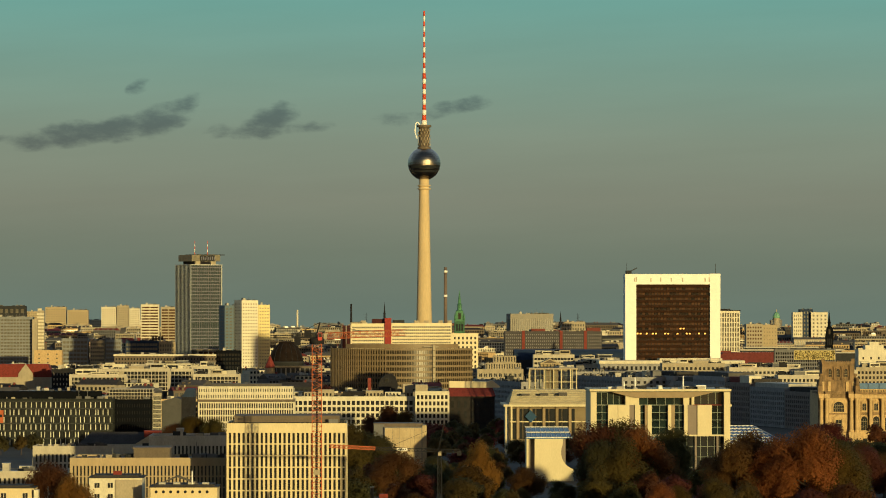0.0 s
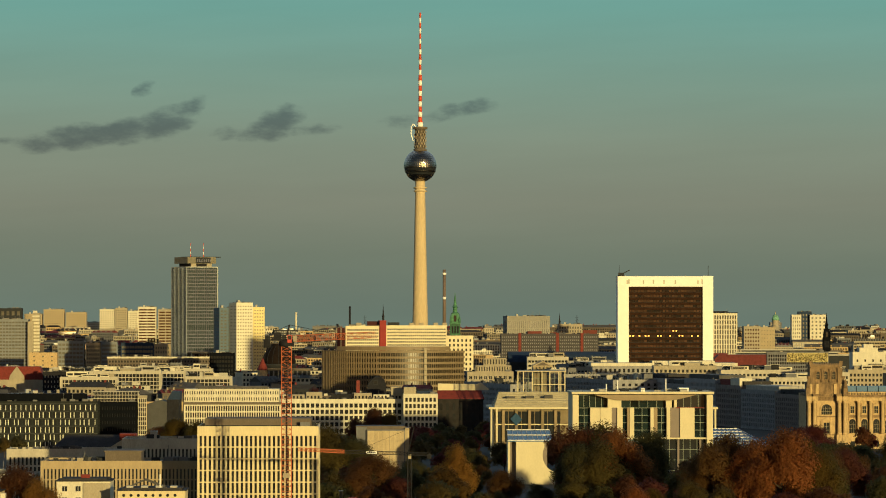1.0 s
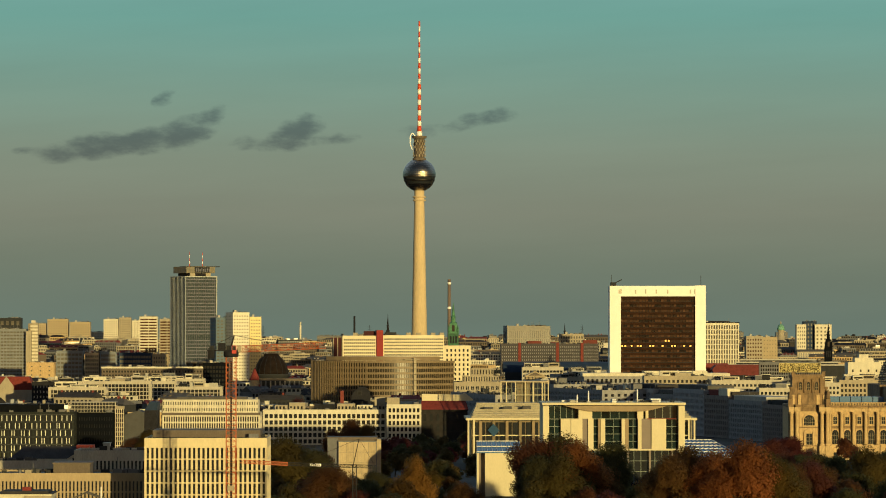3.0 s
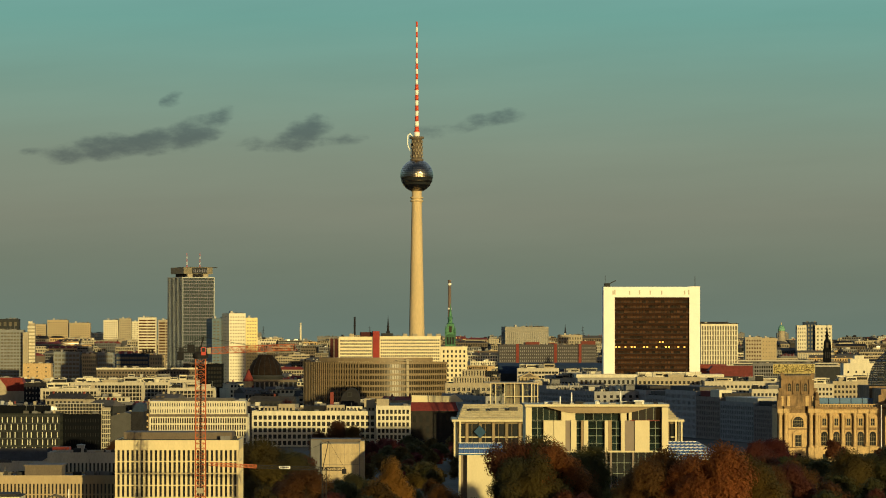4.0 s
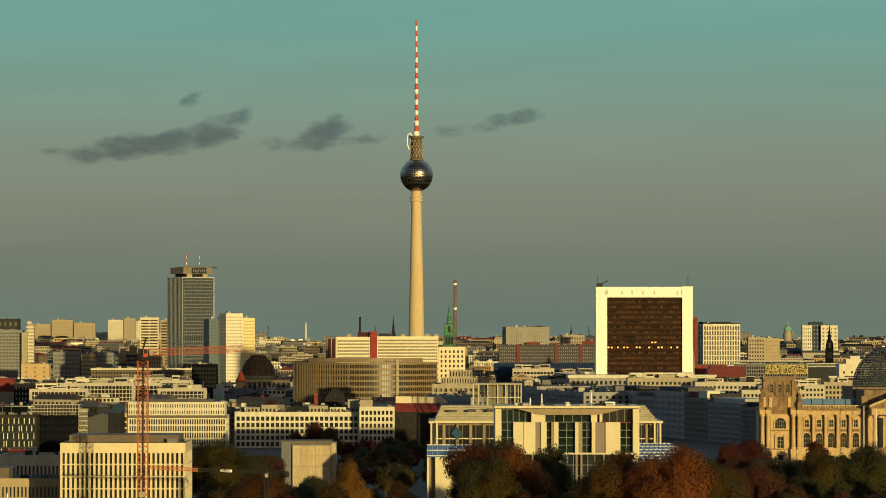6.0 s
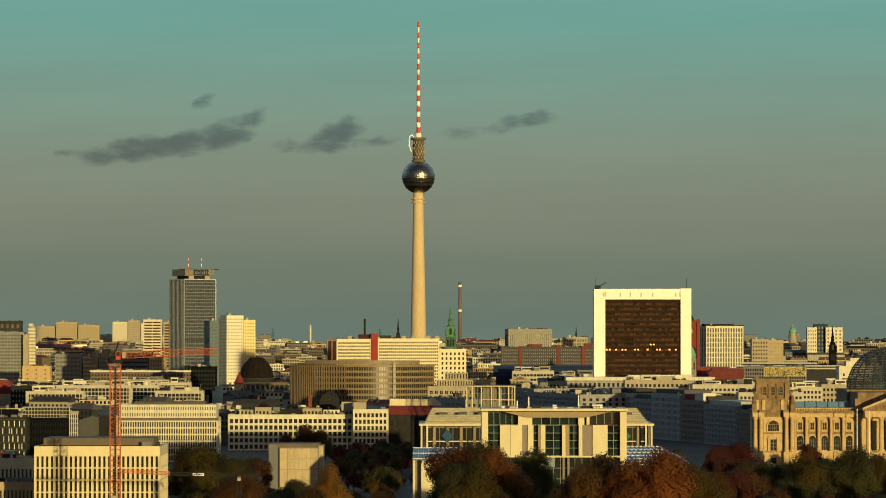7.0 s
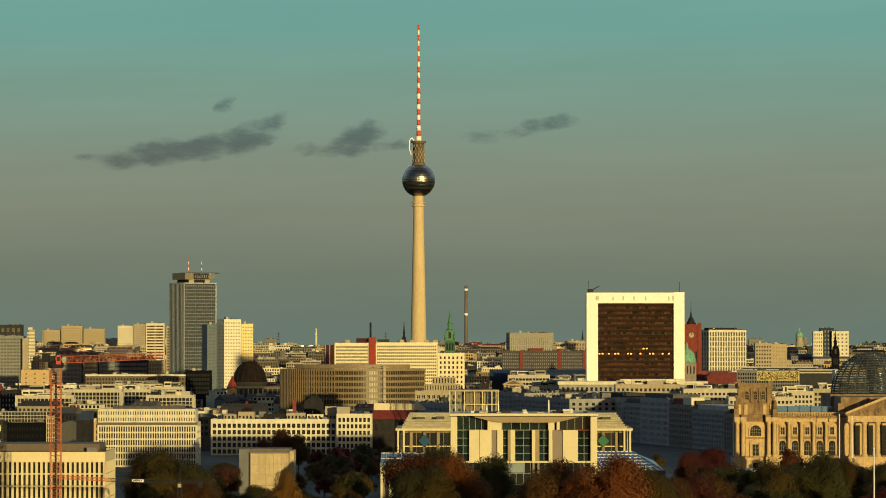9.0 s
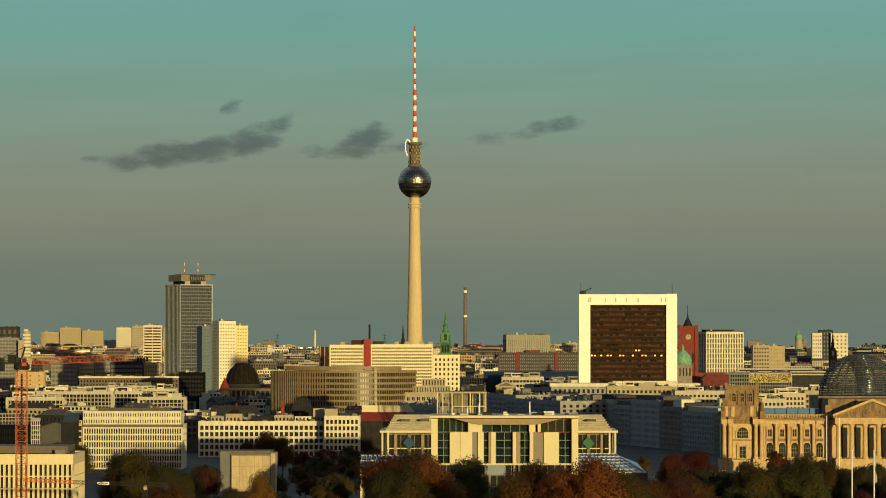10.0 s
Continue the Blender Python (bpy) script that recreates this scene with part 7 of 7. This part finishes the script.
def shape_house(w, d, h, rng):
    """The pieces of a town house: name, mesh and material, in its own frame."""
    wall, wn = rng.choice(WALLS)
    style = rng.choice(("flat", "flat", "flat", "gable", "hip", "set"))
    roof, rn = rng.choice(PITCHED if style in ("gable", "hip") else FLAT)
    out = []
    cols, rows = max(3, round(w / 3.1)), max(2, min(3, round(h / 3.4)))
    fw, fh = rng.choice(((0.6, 0.62), (0.66, 0.6), (0.86, 0.55), (0.52, 0.7)))
    bm = bmesh.new()
    skin(bm, (-w / 2, 0, 0), (1, 0, 0), w, 0, h, cols, rows, fw, fh, 0.3, 0.4, h - rows * 3.4 - 0.6, 0.6)
    quad(bm, (-w / 2, d, 0), (-w / 2, 0, 0), (-w / 2, 0, h), (-w / 2, d, h))
    quad(bm, (w / 2, 0, 0), (w / 2, d, 0), (w / 2, d, h), (w / 2, 0, h))
    quad(bm, (w / 2, d, 0), (-w / 2, d, 0), (-w / 2, d, h), (w / 2, d, h))
    box(bm, -w / 2 - 0.25, w / 2 + 0.25, -0.3, 0.1, h - 0.3, h + 0.35)
    out.append(("wall", bm, wall))
    out.append(("glazing", bx(-w / 2 + 0.1, w / 2 - 0.1, 0.33, 1.0, 0.1, h - 0.2), GLASS))
    bm = bmesh.new()
    if style in ("gable", "hip"):
        rh, inset = rng.uniform(2.2, 4.5), (w * 0.18 if style == "hip" else 0.0)
        v = [bm.verts.new(p) for p in ((-w / 2 - 0.3, -0.3, h), (w / 2 + 0.3, -0.3, h), (w / 2 + 0.3, d + 0.3, h), (-w / 2 - 0.3, d + 0.3, h), (-w / 2 + inset, d / 2, h + rh), (w / 2 - inset, d / 2, h + rh))]
        for f in ((0, 1, 5, 4), (2, 3, 4, 5), (1, 2, 5), (3, 0, 4)):
            bm.faces.new([v[i] for i in f])
        for _ in range(rng.randint(1, 3)):
            cx = rng.uniform(-w / 2 + 1, w / 2 - 1)
            out.append(("chimney", bx(cx - 0.5, cx + 0.5, d / 2 - 0.6, d / 2 + 0.6, h + rh * 0.6, h + rh + 1.3), BRICK if rng.random() < 0.5 else CREAM))
        if rng.random() < 0.6:
            for i in range(rng.randint(2, 4)):
                cx = -w / 2 + w * (i + 0.7) / 4.4
                out.append(("dormer", bx(cx - 0.8, cx + 0.8, d * 0.12, d * 0.4, h + rh * 0.15, h + rh * 0.15 + 1.8), wall))
        top = None
    elif style == "set":
        box(bm, -w / 2, w / 2, 0.1, d, h - 0.1, h + 0.15)
        b2 = bmesh.new()
        skin(b2, (-w / 2 + 1.8, 2.2, h + 0.15), (1, 0, 0), w - 3.6, h + 0.15, h + 3.3, max(2, cols - 1), 1, 0.65, 0.6, 0.2)
        quad(b2, (-w / 2 + 1.8, d - 2, h), (-w / 2 + 1.8, 2.2, h), (-w / 2 + 1.8, 2.2, h + 3.3), (-w / 2 + 1.8, d - 2, h + 3.3))
        quad(b2, (w / 2 - 1.8, 2.2, h), (w / 2 - 1.8, d - 2, h), (w / 2 - 1.8, d - 2, h + 3.3), (w / 2 - 1.8, 2.2, h + 3.3))
        out.append(("upper_storey", b2, rng.choice((WHITE, wall, GREY))))
        out.append(("upper_glazing", bx(-w / 2 + 2, w / 2 - 2, 2.45, 3, h + 0.2, h + 3.2), GLASS))
        out.append(("upper_roof", bx(-w / 2 + 1.3, w / 2 - 1.3, 1.6, d - 1.6, h + 3.3, h + 3.6), roof))
        top = h + 3.6
    else:
        box(bm, -w / 2, w / 2, 0.1, d, h - 0.1, h + 0.2)
        top = h + 0.2
    out.append(("roof", bm, roof))
    if top:
        for _ in range(rng.randint(2, 5)):
            a, b, e = rng.uniform(1.0, min(5, w * 0.3)), rng.uniform(1.2, 3.5), rng.uniform(0.7, 2.6)
            x, y = rng.uniform(-w / 2 + a + 1, w / 2 - a - 1), rng.uniform(3.5, d - 3.5)
            out.append(("roof_box", bx(x - a / 2, x + a / 2, y - b / 2, y + b / 2, top - 0.05, top + e), rng.choice((WHITE, GREY, ALU, ROOF_PALE, CREAM, SLATE))))
    return out, "%s town house with a %s %s roof" % (wn, rn, "flat" if top else "pitched")


def fill():
    rng = random.Random(21)
    bulk = {}
    y = 1950.0
    near = 0
    while y < 4880:
        left, right = -51 - 0.11 * y - 15, 51 + 0.125 * y + 15
        x = left + rng.uniform(0, 20)
        while x < right:
            w, d = rng.uniform(13, 30), rng.uniform(11, 17)
            h = rng.uniform(12.5, 19.5) if y < 3300 else rng.uniform(9, 17)
            if y > 3750:
                w, h = w * rng.uniform(1.0, 1.9), rng.uniform(6, 12)
            yy = y + rng.uniform(-14, 14)
            if not any(x + w > a and x < b and yy + d > c and yy < e for a, b, c, e in taken):
                m = Matrix.Translation((x + w / 2, yy, ground_height(yy) - 0.05)) @ Matrix.Rotation(radians(rng.choice((-38, -20, -8, 0, 6, 14, 32)) + rng.uniform(-5, 5)), 4, "Z")
                pieces, label = shape_house(w, d, h, rng)
                if near < 120 and y < 2900:
                    ob = thing("town_house", m, label, "house", "town houses of the centre")
                    for n, bm, mat in pieces:
                        part(n, bm, mat, ob)
                    near += 1
                else:
                    far = bulk.setdefault(int((y - 1950) // 500), bmesh.new())
                    tmp = bpy.data.meshes.new("tmp")
                    for n, bm, mat in pieces:
                        k = SLOTS.index(mat)
                        for f in bm.faces:
                            f.material_index = k
                        bm.transform(m)
                        bm.to_mesh(tmp)
                        far.from_mesh(tmp)
                        bm.free()
                    bpy.data.meshes.remove(tmp)
            x += w + rng.choice((0.5, 0.5, 3, 10, 16))
        y += (66 if y < 2700 else 88) * rng.uniform(0.85, 1.2)
    for k, bm in bulk.items():
        tagged(part("far_town_houses", bm, SLOTS), "dense far town houses with mixed roofs", "houses", kind="stuff")


# ---- trees: tapered trunk, limbs and a crown of many small leaves in clumps ----
def leaf_material(name, colour):
    m = material(name, colour, 0.8, vary=0.17, scale=0.3, bump=0.0, spec=0.12)
    t = m.node_tree
    b = t.nodes["Principled BSDF"]
    src = b.inputs["Base Color"].links[0].from_socket
    geo = t.nodes.new("ShaderNodeNewGeometry")
    hue = t.nodes.new("ShaderNodeHueSaturation")
    mr = t.nodes.new("ShaderNodeMapRange")
    mr.inputs["To Min"].default_value, mr.inputs["To Max"].default_value = 0.84, 1.16
    t.links.new(geo.outputs["Random Per Island"], mr.inputs["Value"])
    t.links.new(mr.outputs[0], hue.inputs["Value"])
    info = t.nodes.new("ShaderNodeObjectInfo")
    mh = t.nodes.new("ShaderNodeMapRange")
    mh.inputs["To Min"].default_value, mh.inputs["To Max"].default_value = 0.485, 0.515
    t.links.new(info.outputs["Random"], mh.inputs["Value"])
    t.links.new(mh.outputs[0], hue.inputs["Hue"])
    t.links.new(src, hue.inputs["Color"])
    t.links.new(hue.outputs[0], b.inputs["Base Color"])
    thin = t.nodes.new("ShaderNodeBsdfTranslucent")
    t.links.new(hue.outputs[0], thin.inputs["Color"])
    both = t.nodes.new("ShaderNodeMixShader")
    both.inputs[0].default_value = 0.6
    t.links.new(b.outputs[0], both.inputs[1])
    t.links.new(thin.outputs[0], both.inputs[2])
    t.links.new(both.outputs[0], t.nodes["Material Output"].inputs[0])
    return m


LEAVES = {
    "green": leaf_material("dark_green_leaves", (0.117, 0.107, 0.044)),
    "olive": leaf_material("olive_leaves", (0.143, 0.106, 0.034)),
    "gold": leaf_material("golden_leaves", (0.15, 0.090, 0.024)),
    "orange": leaf_material("orange_leaves", (0.33, 0.145, 0.042)),
    "rust": leaf_material("rust_red_leaves", (0.175, 0.080, 0.033)),
    "wine": leaf_material("wine_red_leaves", (0.174, 0.062, 0.043)),
}
WORDS = {"green": "dark green", "olive": "olive green", "gold": "golden yellow", "orange": "orange autumn", "rust": "rust red autumn", "wine": "wine red autumn"}


def tree_meshes(seed, height, radius, leaves, kind, size):
    """Trunk with limbs as one mesh, crown as another."""
    rng = random.Random(seed)
    wood = bmesh.new()

    def limb(a, b, r0, r1, n=6):
        a, b = Vector(a), Vector(b)
        d = (b - a).normalized()
        s = d.cross(Vector((0.3, 1, 0.2))).normalized()
        t = d.cross(s)
        ra = [wood.verts.new(a + (s * math.cos(2 * math.pi * i / n) + t * math.sin(2 * math.pi * i / n)) * r0) for i in range(n)]
        rb = [wood.verts.new(b + (s * math.cos(2 * math.pi * i / n) + t * math.sin(2 * math.pi * i / n)) * r1) for i in range(n)]
        for i in range(n):
            wood.faces.new((ra[i], ra[(i + 1) % n], rb[(i + 1) % n], rb[i]))

    fork = height * rng.uniform(0.22, 0.32)
    limb((0, 0, 0), (0.2, 0.1, fork), height * 0.022, height * 0.016)
    limb((0.2, 0.1, fork), (0.1, -0.2, height * 0.8), height * 0.016, height * 0.003)
    clumps = []
    for i in range(rng.randint(13, 18)):
        a, lift = rng.uniform(0, 2 * math.pi), rng.uniform(0.0, 1.0)
        start = fork + (height * 0.62 - fork) * lift
        out = radius * rng.uniform(0.55, 0.95) * (1 - 0.55 * max(0, lift - 0.35))
        tip = (math.cos(a) * out, math.sin(a) * out, min(height * 0.95, start + height * rng.uniform(0.1, 0.28)))
        limb((0.15, 0, start), tip, height * 0.007, height * 0.0015, 5)
        clumps.append((tip, radius * rng.uniform(0.26, 0.44)))
        clumps.append(((tip[0] * 0.55, tip[1] * 0.55, tip[2] + height * 0.05), radius * rng.uniform(0.26, 0.42)))
        for _ in range(2):
            b = a + rng.uniform(-0.6, 0.6)
            clumps.append(((math.cos(b) * out * 0.85, math.sin(b) * out * 0.85, max(height * 0.2, tip[2] - height * rng.uniform(0.06, 0.22))), radius * rng.uniform(0.2, 0.34)))
    clumps.append(((0, 0, height * 0.9), radius * 0.34))
    clumps.append(((0.2 * radius, -0.1 * radius, height * 0.84), radius * 0.4))
    clumps.append(((-0.2 * radius, -0.15 * radius, height * 0.82), radius * 0.4))
    total = sum(r ** 2 for _, r in clumps)
    vs, fs, ns = [], [], []
    for c, r in clumps:
        for _ in range(int(leaves * r ** 2 / total)):
            n = Vector((rng.gauss(0, 1), rng.gauss(0, 1), rng.gauss(0, 0.9))).normalized()
            p = Vector(c) + n * r * (rng.random() ** 0.4) * Vector((1, 1, 0.85)).length / 1.65
            s = size * rng.uniform(0.7, 1.4)
            u = (n + Vector((rng.uniform(-0.6, 0.6), rng.uniform(-0.6, 0.6), rng.uniform(-0.6, 0.6)))).normalized()
            a = u.cross(Vector((0.2, 0.4, 1))).normalized() * s
            b = u.cross(a).normalized() * s * rng.uniform(0.7, 1.3)
            k = len(vs)
            vs += [p - a - b * 0.6, p + a - b * 0.6, p + b * 1.2]
            fs.append((k, k + 1, k + 2))
            ns += [(n * 0.55 + (p - Vector((0, 0, height * 0.5))).normalized() * 0.5 + u * 0.12 + Vector((0, 0, 0.75))).normalized()] * 3
    trunk = bpy.data.meshes.new("trunk")
    wood.normal_update()
    wood.to_mesh(trunk)
    wood.free()
    trunk.materials.append(BARK)
    crown = bpy.data.meshes.new("crown")
    crown.from_pydata(vs, [], fs)
    crown.materials.append(LEAVES[kind])
    for f in crown.polygons:
        f.use_smooth = True
    crown.normals_split_custom_set_from_vertices(ns)
    return trunk, crown, ns


STOCK = {}
FAR_TREES = []


def tree(x, y, height, kind, variant=0, wide=1.0, turn=None, base=0.0, fine=True):
    key = (kind, variant % 3, fine)
    if key not in STOCK:
        STOCK[key] = tree_meshes(100 + 7 * len(STOCK), 20.0, 8.2, {True: 34000, False: 7000, None: 1600}[fine], kind, {True: 0.175, False: 0.38, None: 0.75}[fine])
    trunk, crown, ns = STOCK[key]
    s = height / 20.0
    if fine is None:
        FAR_TREES.append((key, Matrix.Translation((x, y, base)) @ Matrix.Rotation(turn if turn is not None else x * 1.7 + y, 4, "Z") @ Matrix.Diagonal((s * wide, s * wide, s, 1))))
        return None
    ob = thing("tree", Matrix.Translation((x, y, base)) @ Matrix.Rotation(turn if turn is not None else x * 1.7 + y, 4, "Z") @ Matrix.Diagonal((s * wide, s * wide, s, 1)),
               "broad tree with %s leaves" % WORDS[kind], "tree", "park trees")
    for n, me in (("trunk", trunk), ("crown", crown)):
        o = new(n, me)
        o.parent = ob
    return ob


# the marked trees of the park
tree(26.5, 1182, 29.5, "rust", 0, 1.05)
tree(31.5, 1186, 30.2, "olive", 1, 1.0)
tree(38.5, 1176, 29.0, "orange", 1, 0.95)
tree(33.0, 1168, 25.5, "olive", 0, 1.15)
tree(25.0, 1170, 24.0, "green", 1, 0.9)
tree(44.0, 1186, 23.0, "rust", 2, 1.0)
tree(51.5, 1200, 27.8, "green", 2, 0.85)
tree(66.5, 1215, 15.0, "rust", 1, 0.9)
tree(86.6, 1111, 31.0, "orange", 0, 0.95)
tree(79.0, 1120, 27.5, "orange", 2, 0.9)
tree(94.5, 1116, 27.5, "gold", 1, 0.9)
tree(71.5, 1130, 28.5, "rust", 1, 0.9)
tree(66.0, 1122, 26.0, "rust", 0, 0.9)
tree(100.5, 1125, 24.5, "olive", 2, 0.9)
tree(-14.6, 1180, 24.0, "orange", 1, 0.72)
tree(-58.0, 1232, 28.0, "olive", 2, 0.9)
tree(-66.0, 1240, 27.0, "gold", 0, 0.8)
tree(-50.0, 1225, 25.0, "green", 0, 0.9)
tree(-43.5, 1165, 21.0, "rust", 0, 1.1)
tree(-28.5, 1250, 15.5, "green", 1, 1.0)
tree(1.5, 1200, 14.0, "rust", 2, 1.1)
tree(-42.7, 1720, 22.0, "rust", 1, 0.9)
tree(-35.0, 1712, 20.0, "gold", 0, 0.9)
tree(-52.0, 1730, 17.0, "rust", 1, 0.9)
tree(-78.0, 2035, 26.0, "wine", 2, 0.75)
tree(-137.0, 1700, 17.5, "gold", 2, 1.1)
tree(-128.0, 1690, 16.5, "olive", 1, 1.1)
tree(-146.0, 1705, 14.0, "rust", 0, 1.1)
tree(-140.5, 975, 25.0, "rust", 0, 0.75)
tree(-134.5, 968, 22.0, "orange", 2, 0.7)
tree(-122.5, 952, 16.5, "wine", 1, 0.7)
tree(36.0, 1050, 16.0, "orange", 0, 0.8)
tree(42.0, 1055, 14.5, "gold", 1, 0.8)
tree(52.8, 1050, 17.0, "olive", 2, 0.9)
tree(150.0, 1300, 23.0, "olive", 0, 1.0)
tree(160.0, 1310, 21.0, "green", 2, 1.1)
tree(170.5, 1305, 25.5, "green", 0, 1.0)
tree(180.0, 1320, 22.0, "olive", 1, 1.0)
tree(190.0, 1310, 20.5, "green", 1, 1.1)
tree(143.3, 1500, 20.0, "wine", 0, 1.1)
tree(132.5, 1450, 21.0, "wine", 2, 1.0)
tree(108.0, 1160, 22.0, "rust", 1, 0.9)
tree(118.0, 1200, 21.0, "wine", 1, 1.0)
tree(126.0, 1260, 20.0, "rust", 2, 1.0)


# the wood that fills the park between them
def plant_wood():
    rng = random.Random(40)
    y = 1085.0
    while y < 1500:
        x = -56.0 + rng.uniform(-6, 6)
        while x < 60 + 0.125 * y:
            top = 20.5 if x < 10 else 19.0
            h = rng.uniform(top - 7, top) * (0.78 if y < 1130 else 1.0)
            blocked = (12 < x < 95 and y > 1395) or (95 < x < 132 and y > 1440) or (-54 < x < -24 and 1500 < y) or (2 < x < 105 and y > 1235)
            if -12 < x < 19:
                h *= 0.74 if y < 1130 else 0.5
            if x > 100:
                h *= 0.85
            if -52 < x < -16 and y > 1130:
                h = min(h, 64 - 62 * y / 1525)
            if not blocked and h > 5:
                kind = rng.choice(("green", "olive", "rust", "rust", "wine", "gold", "green")) if x < 20 else rng.choice(("green", "olive", "olive", "rust", "wine", "green"))
                tree(x, y + rng.uniform(-9, 9), h, kind, rng.randint(0, 2), rng.uniform(0.95, 1.25), fine=False)
            x += rng.uniform(13, 22)
        y += 34
    for i in range(20):
        tree(rng.uniform(-30, 240), rng.uniform(1540, 1745), rng.uniform(8, 12.5), rng.choice(("wine", "green", "rust", "olive")), i, 1.0, fine=None)
    for i in range(46):
        tree(rng.uniform(-28, 34), rng.uniform(1500, 1920), rng.uniform(7, 11.5), rng.choice(("wine", "rust", "green", "wine", "olive")), i, 1.25, fine=None)
    for i in range(8):
        tree(rng.uniform(-245, -170), rng.uniform(1660, 1750), rng.uniform(7, 11), rng.choice(("green", "rust", "olive")), i, 1.0, fine=None)
    for i in range(40):
        y = rng.uniform(1980, 3300)
        tree(rng.uniform(-0.11 * y - 40, 0.13 * y + 40), y, rng.uniform(12, 19), rng.choice(("green", "green", "olive", "rust")), i, 1.1, fine=None)


plant_wood()


# unseen trees below and beside the camera's view, added to throw shade on the park
def plant_shade_wood():
    rng = random.Random(91)
    for y, x0, x1 in [(850 + 45 * i, -40 + 10 * i, 330) for i in range(3)] + [(1000 + 60 * i, 190 + 7 * i, 380) for i in range(9)]:
        x = x0 + rng.uniform(0, 12)
        while x < x1:
            top = 66.0 - 0.0512 * (y + 40) - 3.5 if x < 60 + 0.14 * y else 26.0
            if top > 7:
                tree(x, y + rng.uniform(-12, 12), min(top, rng.uniform(17, 25)), rng.choice(("green", "olive", "rust", "wine", "gold")), rng.randint(0, 2), 1.2, fine=None)
            x += rng.uniform(22, 36)


plant_shade_wood()


def far_wood():
    """The far trees and the unseen shade trees, too many to count, as one object."""
    vs, fs, ns, slots = [], [], [], []
    kinds = list(LEAVES)
    for key, m in FAR_TREES:
        trunk, crown, normals = STOCK[key]
        turn = m.to_3x3().normalized()
        for me, slot in ((trunk, len(kinds)), (crown, kinds.index(key[0]))):
            k = len(vs)
            vs += [m @ v.co for v in me.vertices]
            fs += [tuple(k + i for i in f.vertices) for f in me.polygons]
            slots += [slot] * len(me.polygons)
            ns += [turn @ n for n in normals] if me is crown else [turn @ v.normal for v in me.vertices]
    me = bpy.data.meshes.new("far_wood")
    me.from_pydata(vs, [], fs)
    for m in [LEAVES[k] for k in kinds] + [BARK]:
        me.materials.append(m)
    me.polygons.foreach_set("material_index", slots)
    me.polygons.foreach_set("use_smooth", [True] * len(fs))
    me.normals_split_custom_set_from_vertices(ns)
    tagged(new("far_wood", me), "far autumn trees of the park and streets, and unseen trees added for shade", "trees", kind="stuff")


far_wood()


# ---- the town fills the ground between ----
for zone in ((60, 160, 2570, 2730), (70, 155, 2850, 2890), (-60, 120, 1740, 1940), (-30, 30, 3500, 3590), (-275, -180, 3600, 3710), (95, 225, 2400, 2580), (110, 330, 1740, 2140), (-170, 30, 1940, 2060), (-110, 40, 2370, 2520), (10, 75, 1960, 2260), (50, 305, 2130, 2500),
             (-90, 60, 3200, 3260), (-190, -140, 3230, 3290), (-160, -75, 2680, 2760), (0, 185, 2880, 2930), (75, 190, 3580, 3720), (285, 350, 3760, 3820), (220, 275, 2430, 2480), (310, 350, 2680, 2730),
             (-275, -175, 2980, 3020), (-325, -210, 2520, 2610), (-240, -150, 2880, 2925), (-305, -140, 2470, 2500), (-220, -140, 2550, 2670), (-265, -165, 2740, 2800), (245, 315, 3080, 3130), (235, 310, 3280, 3600), (20, 45, 3350, 3400), (280, 420, 3330, 3450), (405, 440, 3670, 3710)):
    keep_clear(*zone)
fill()
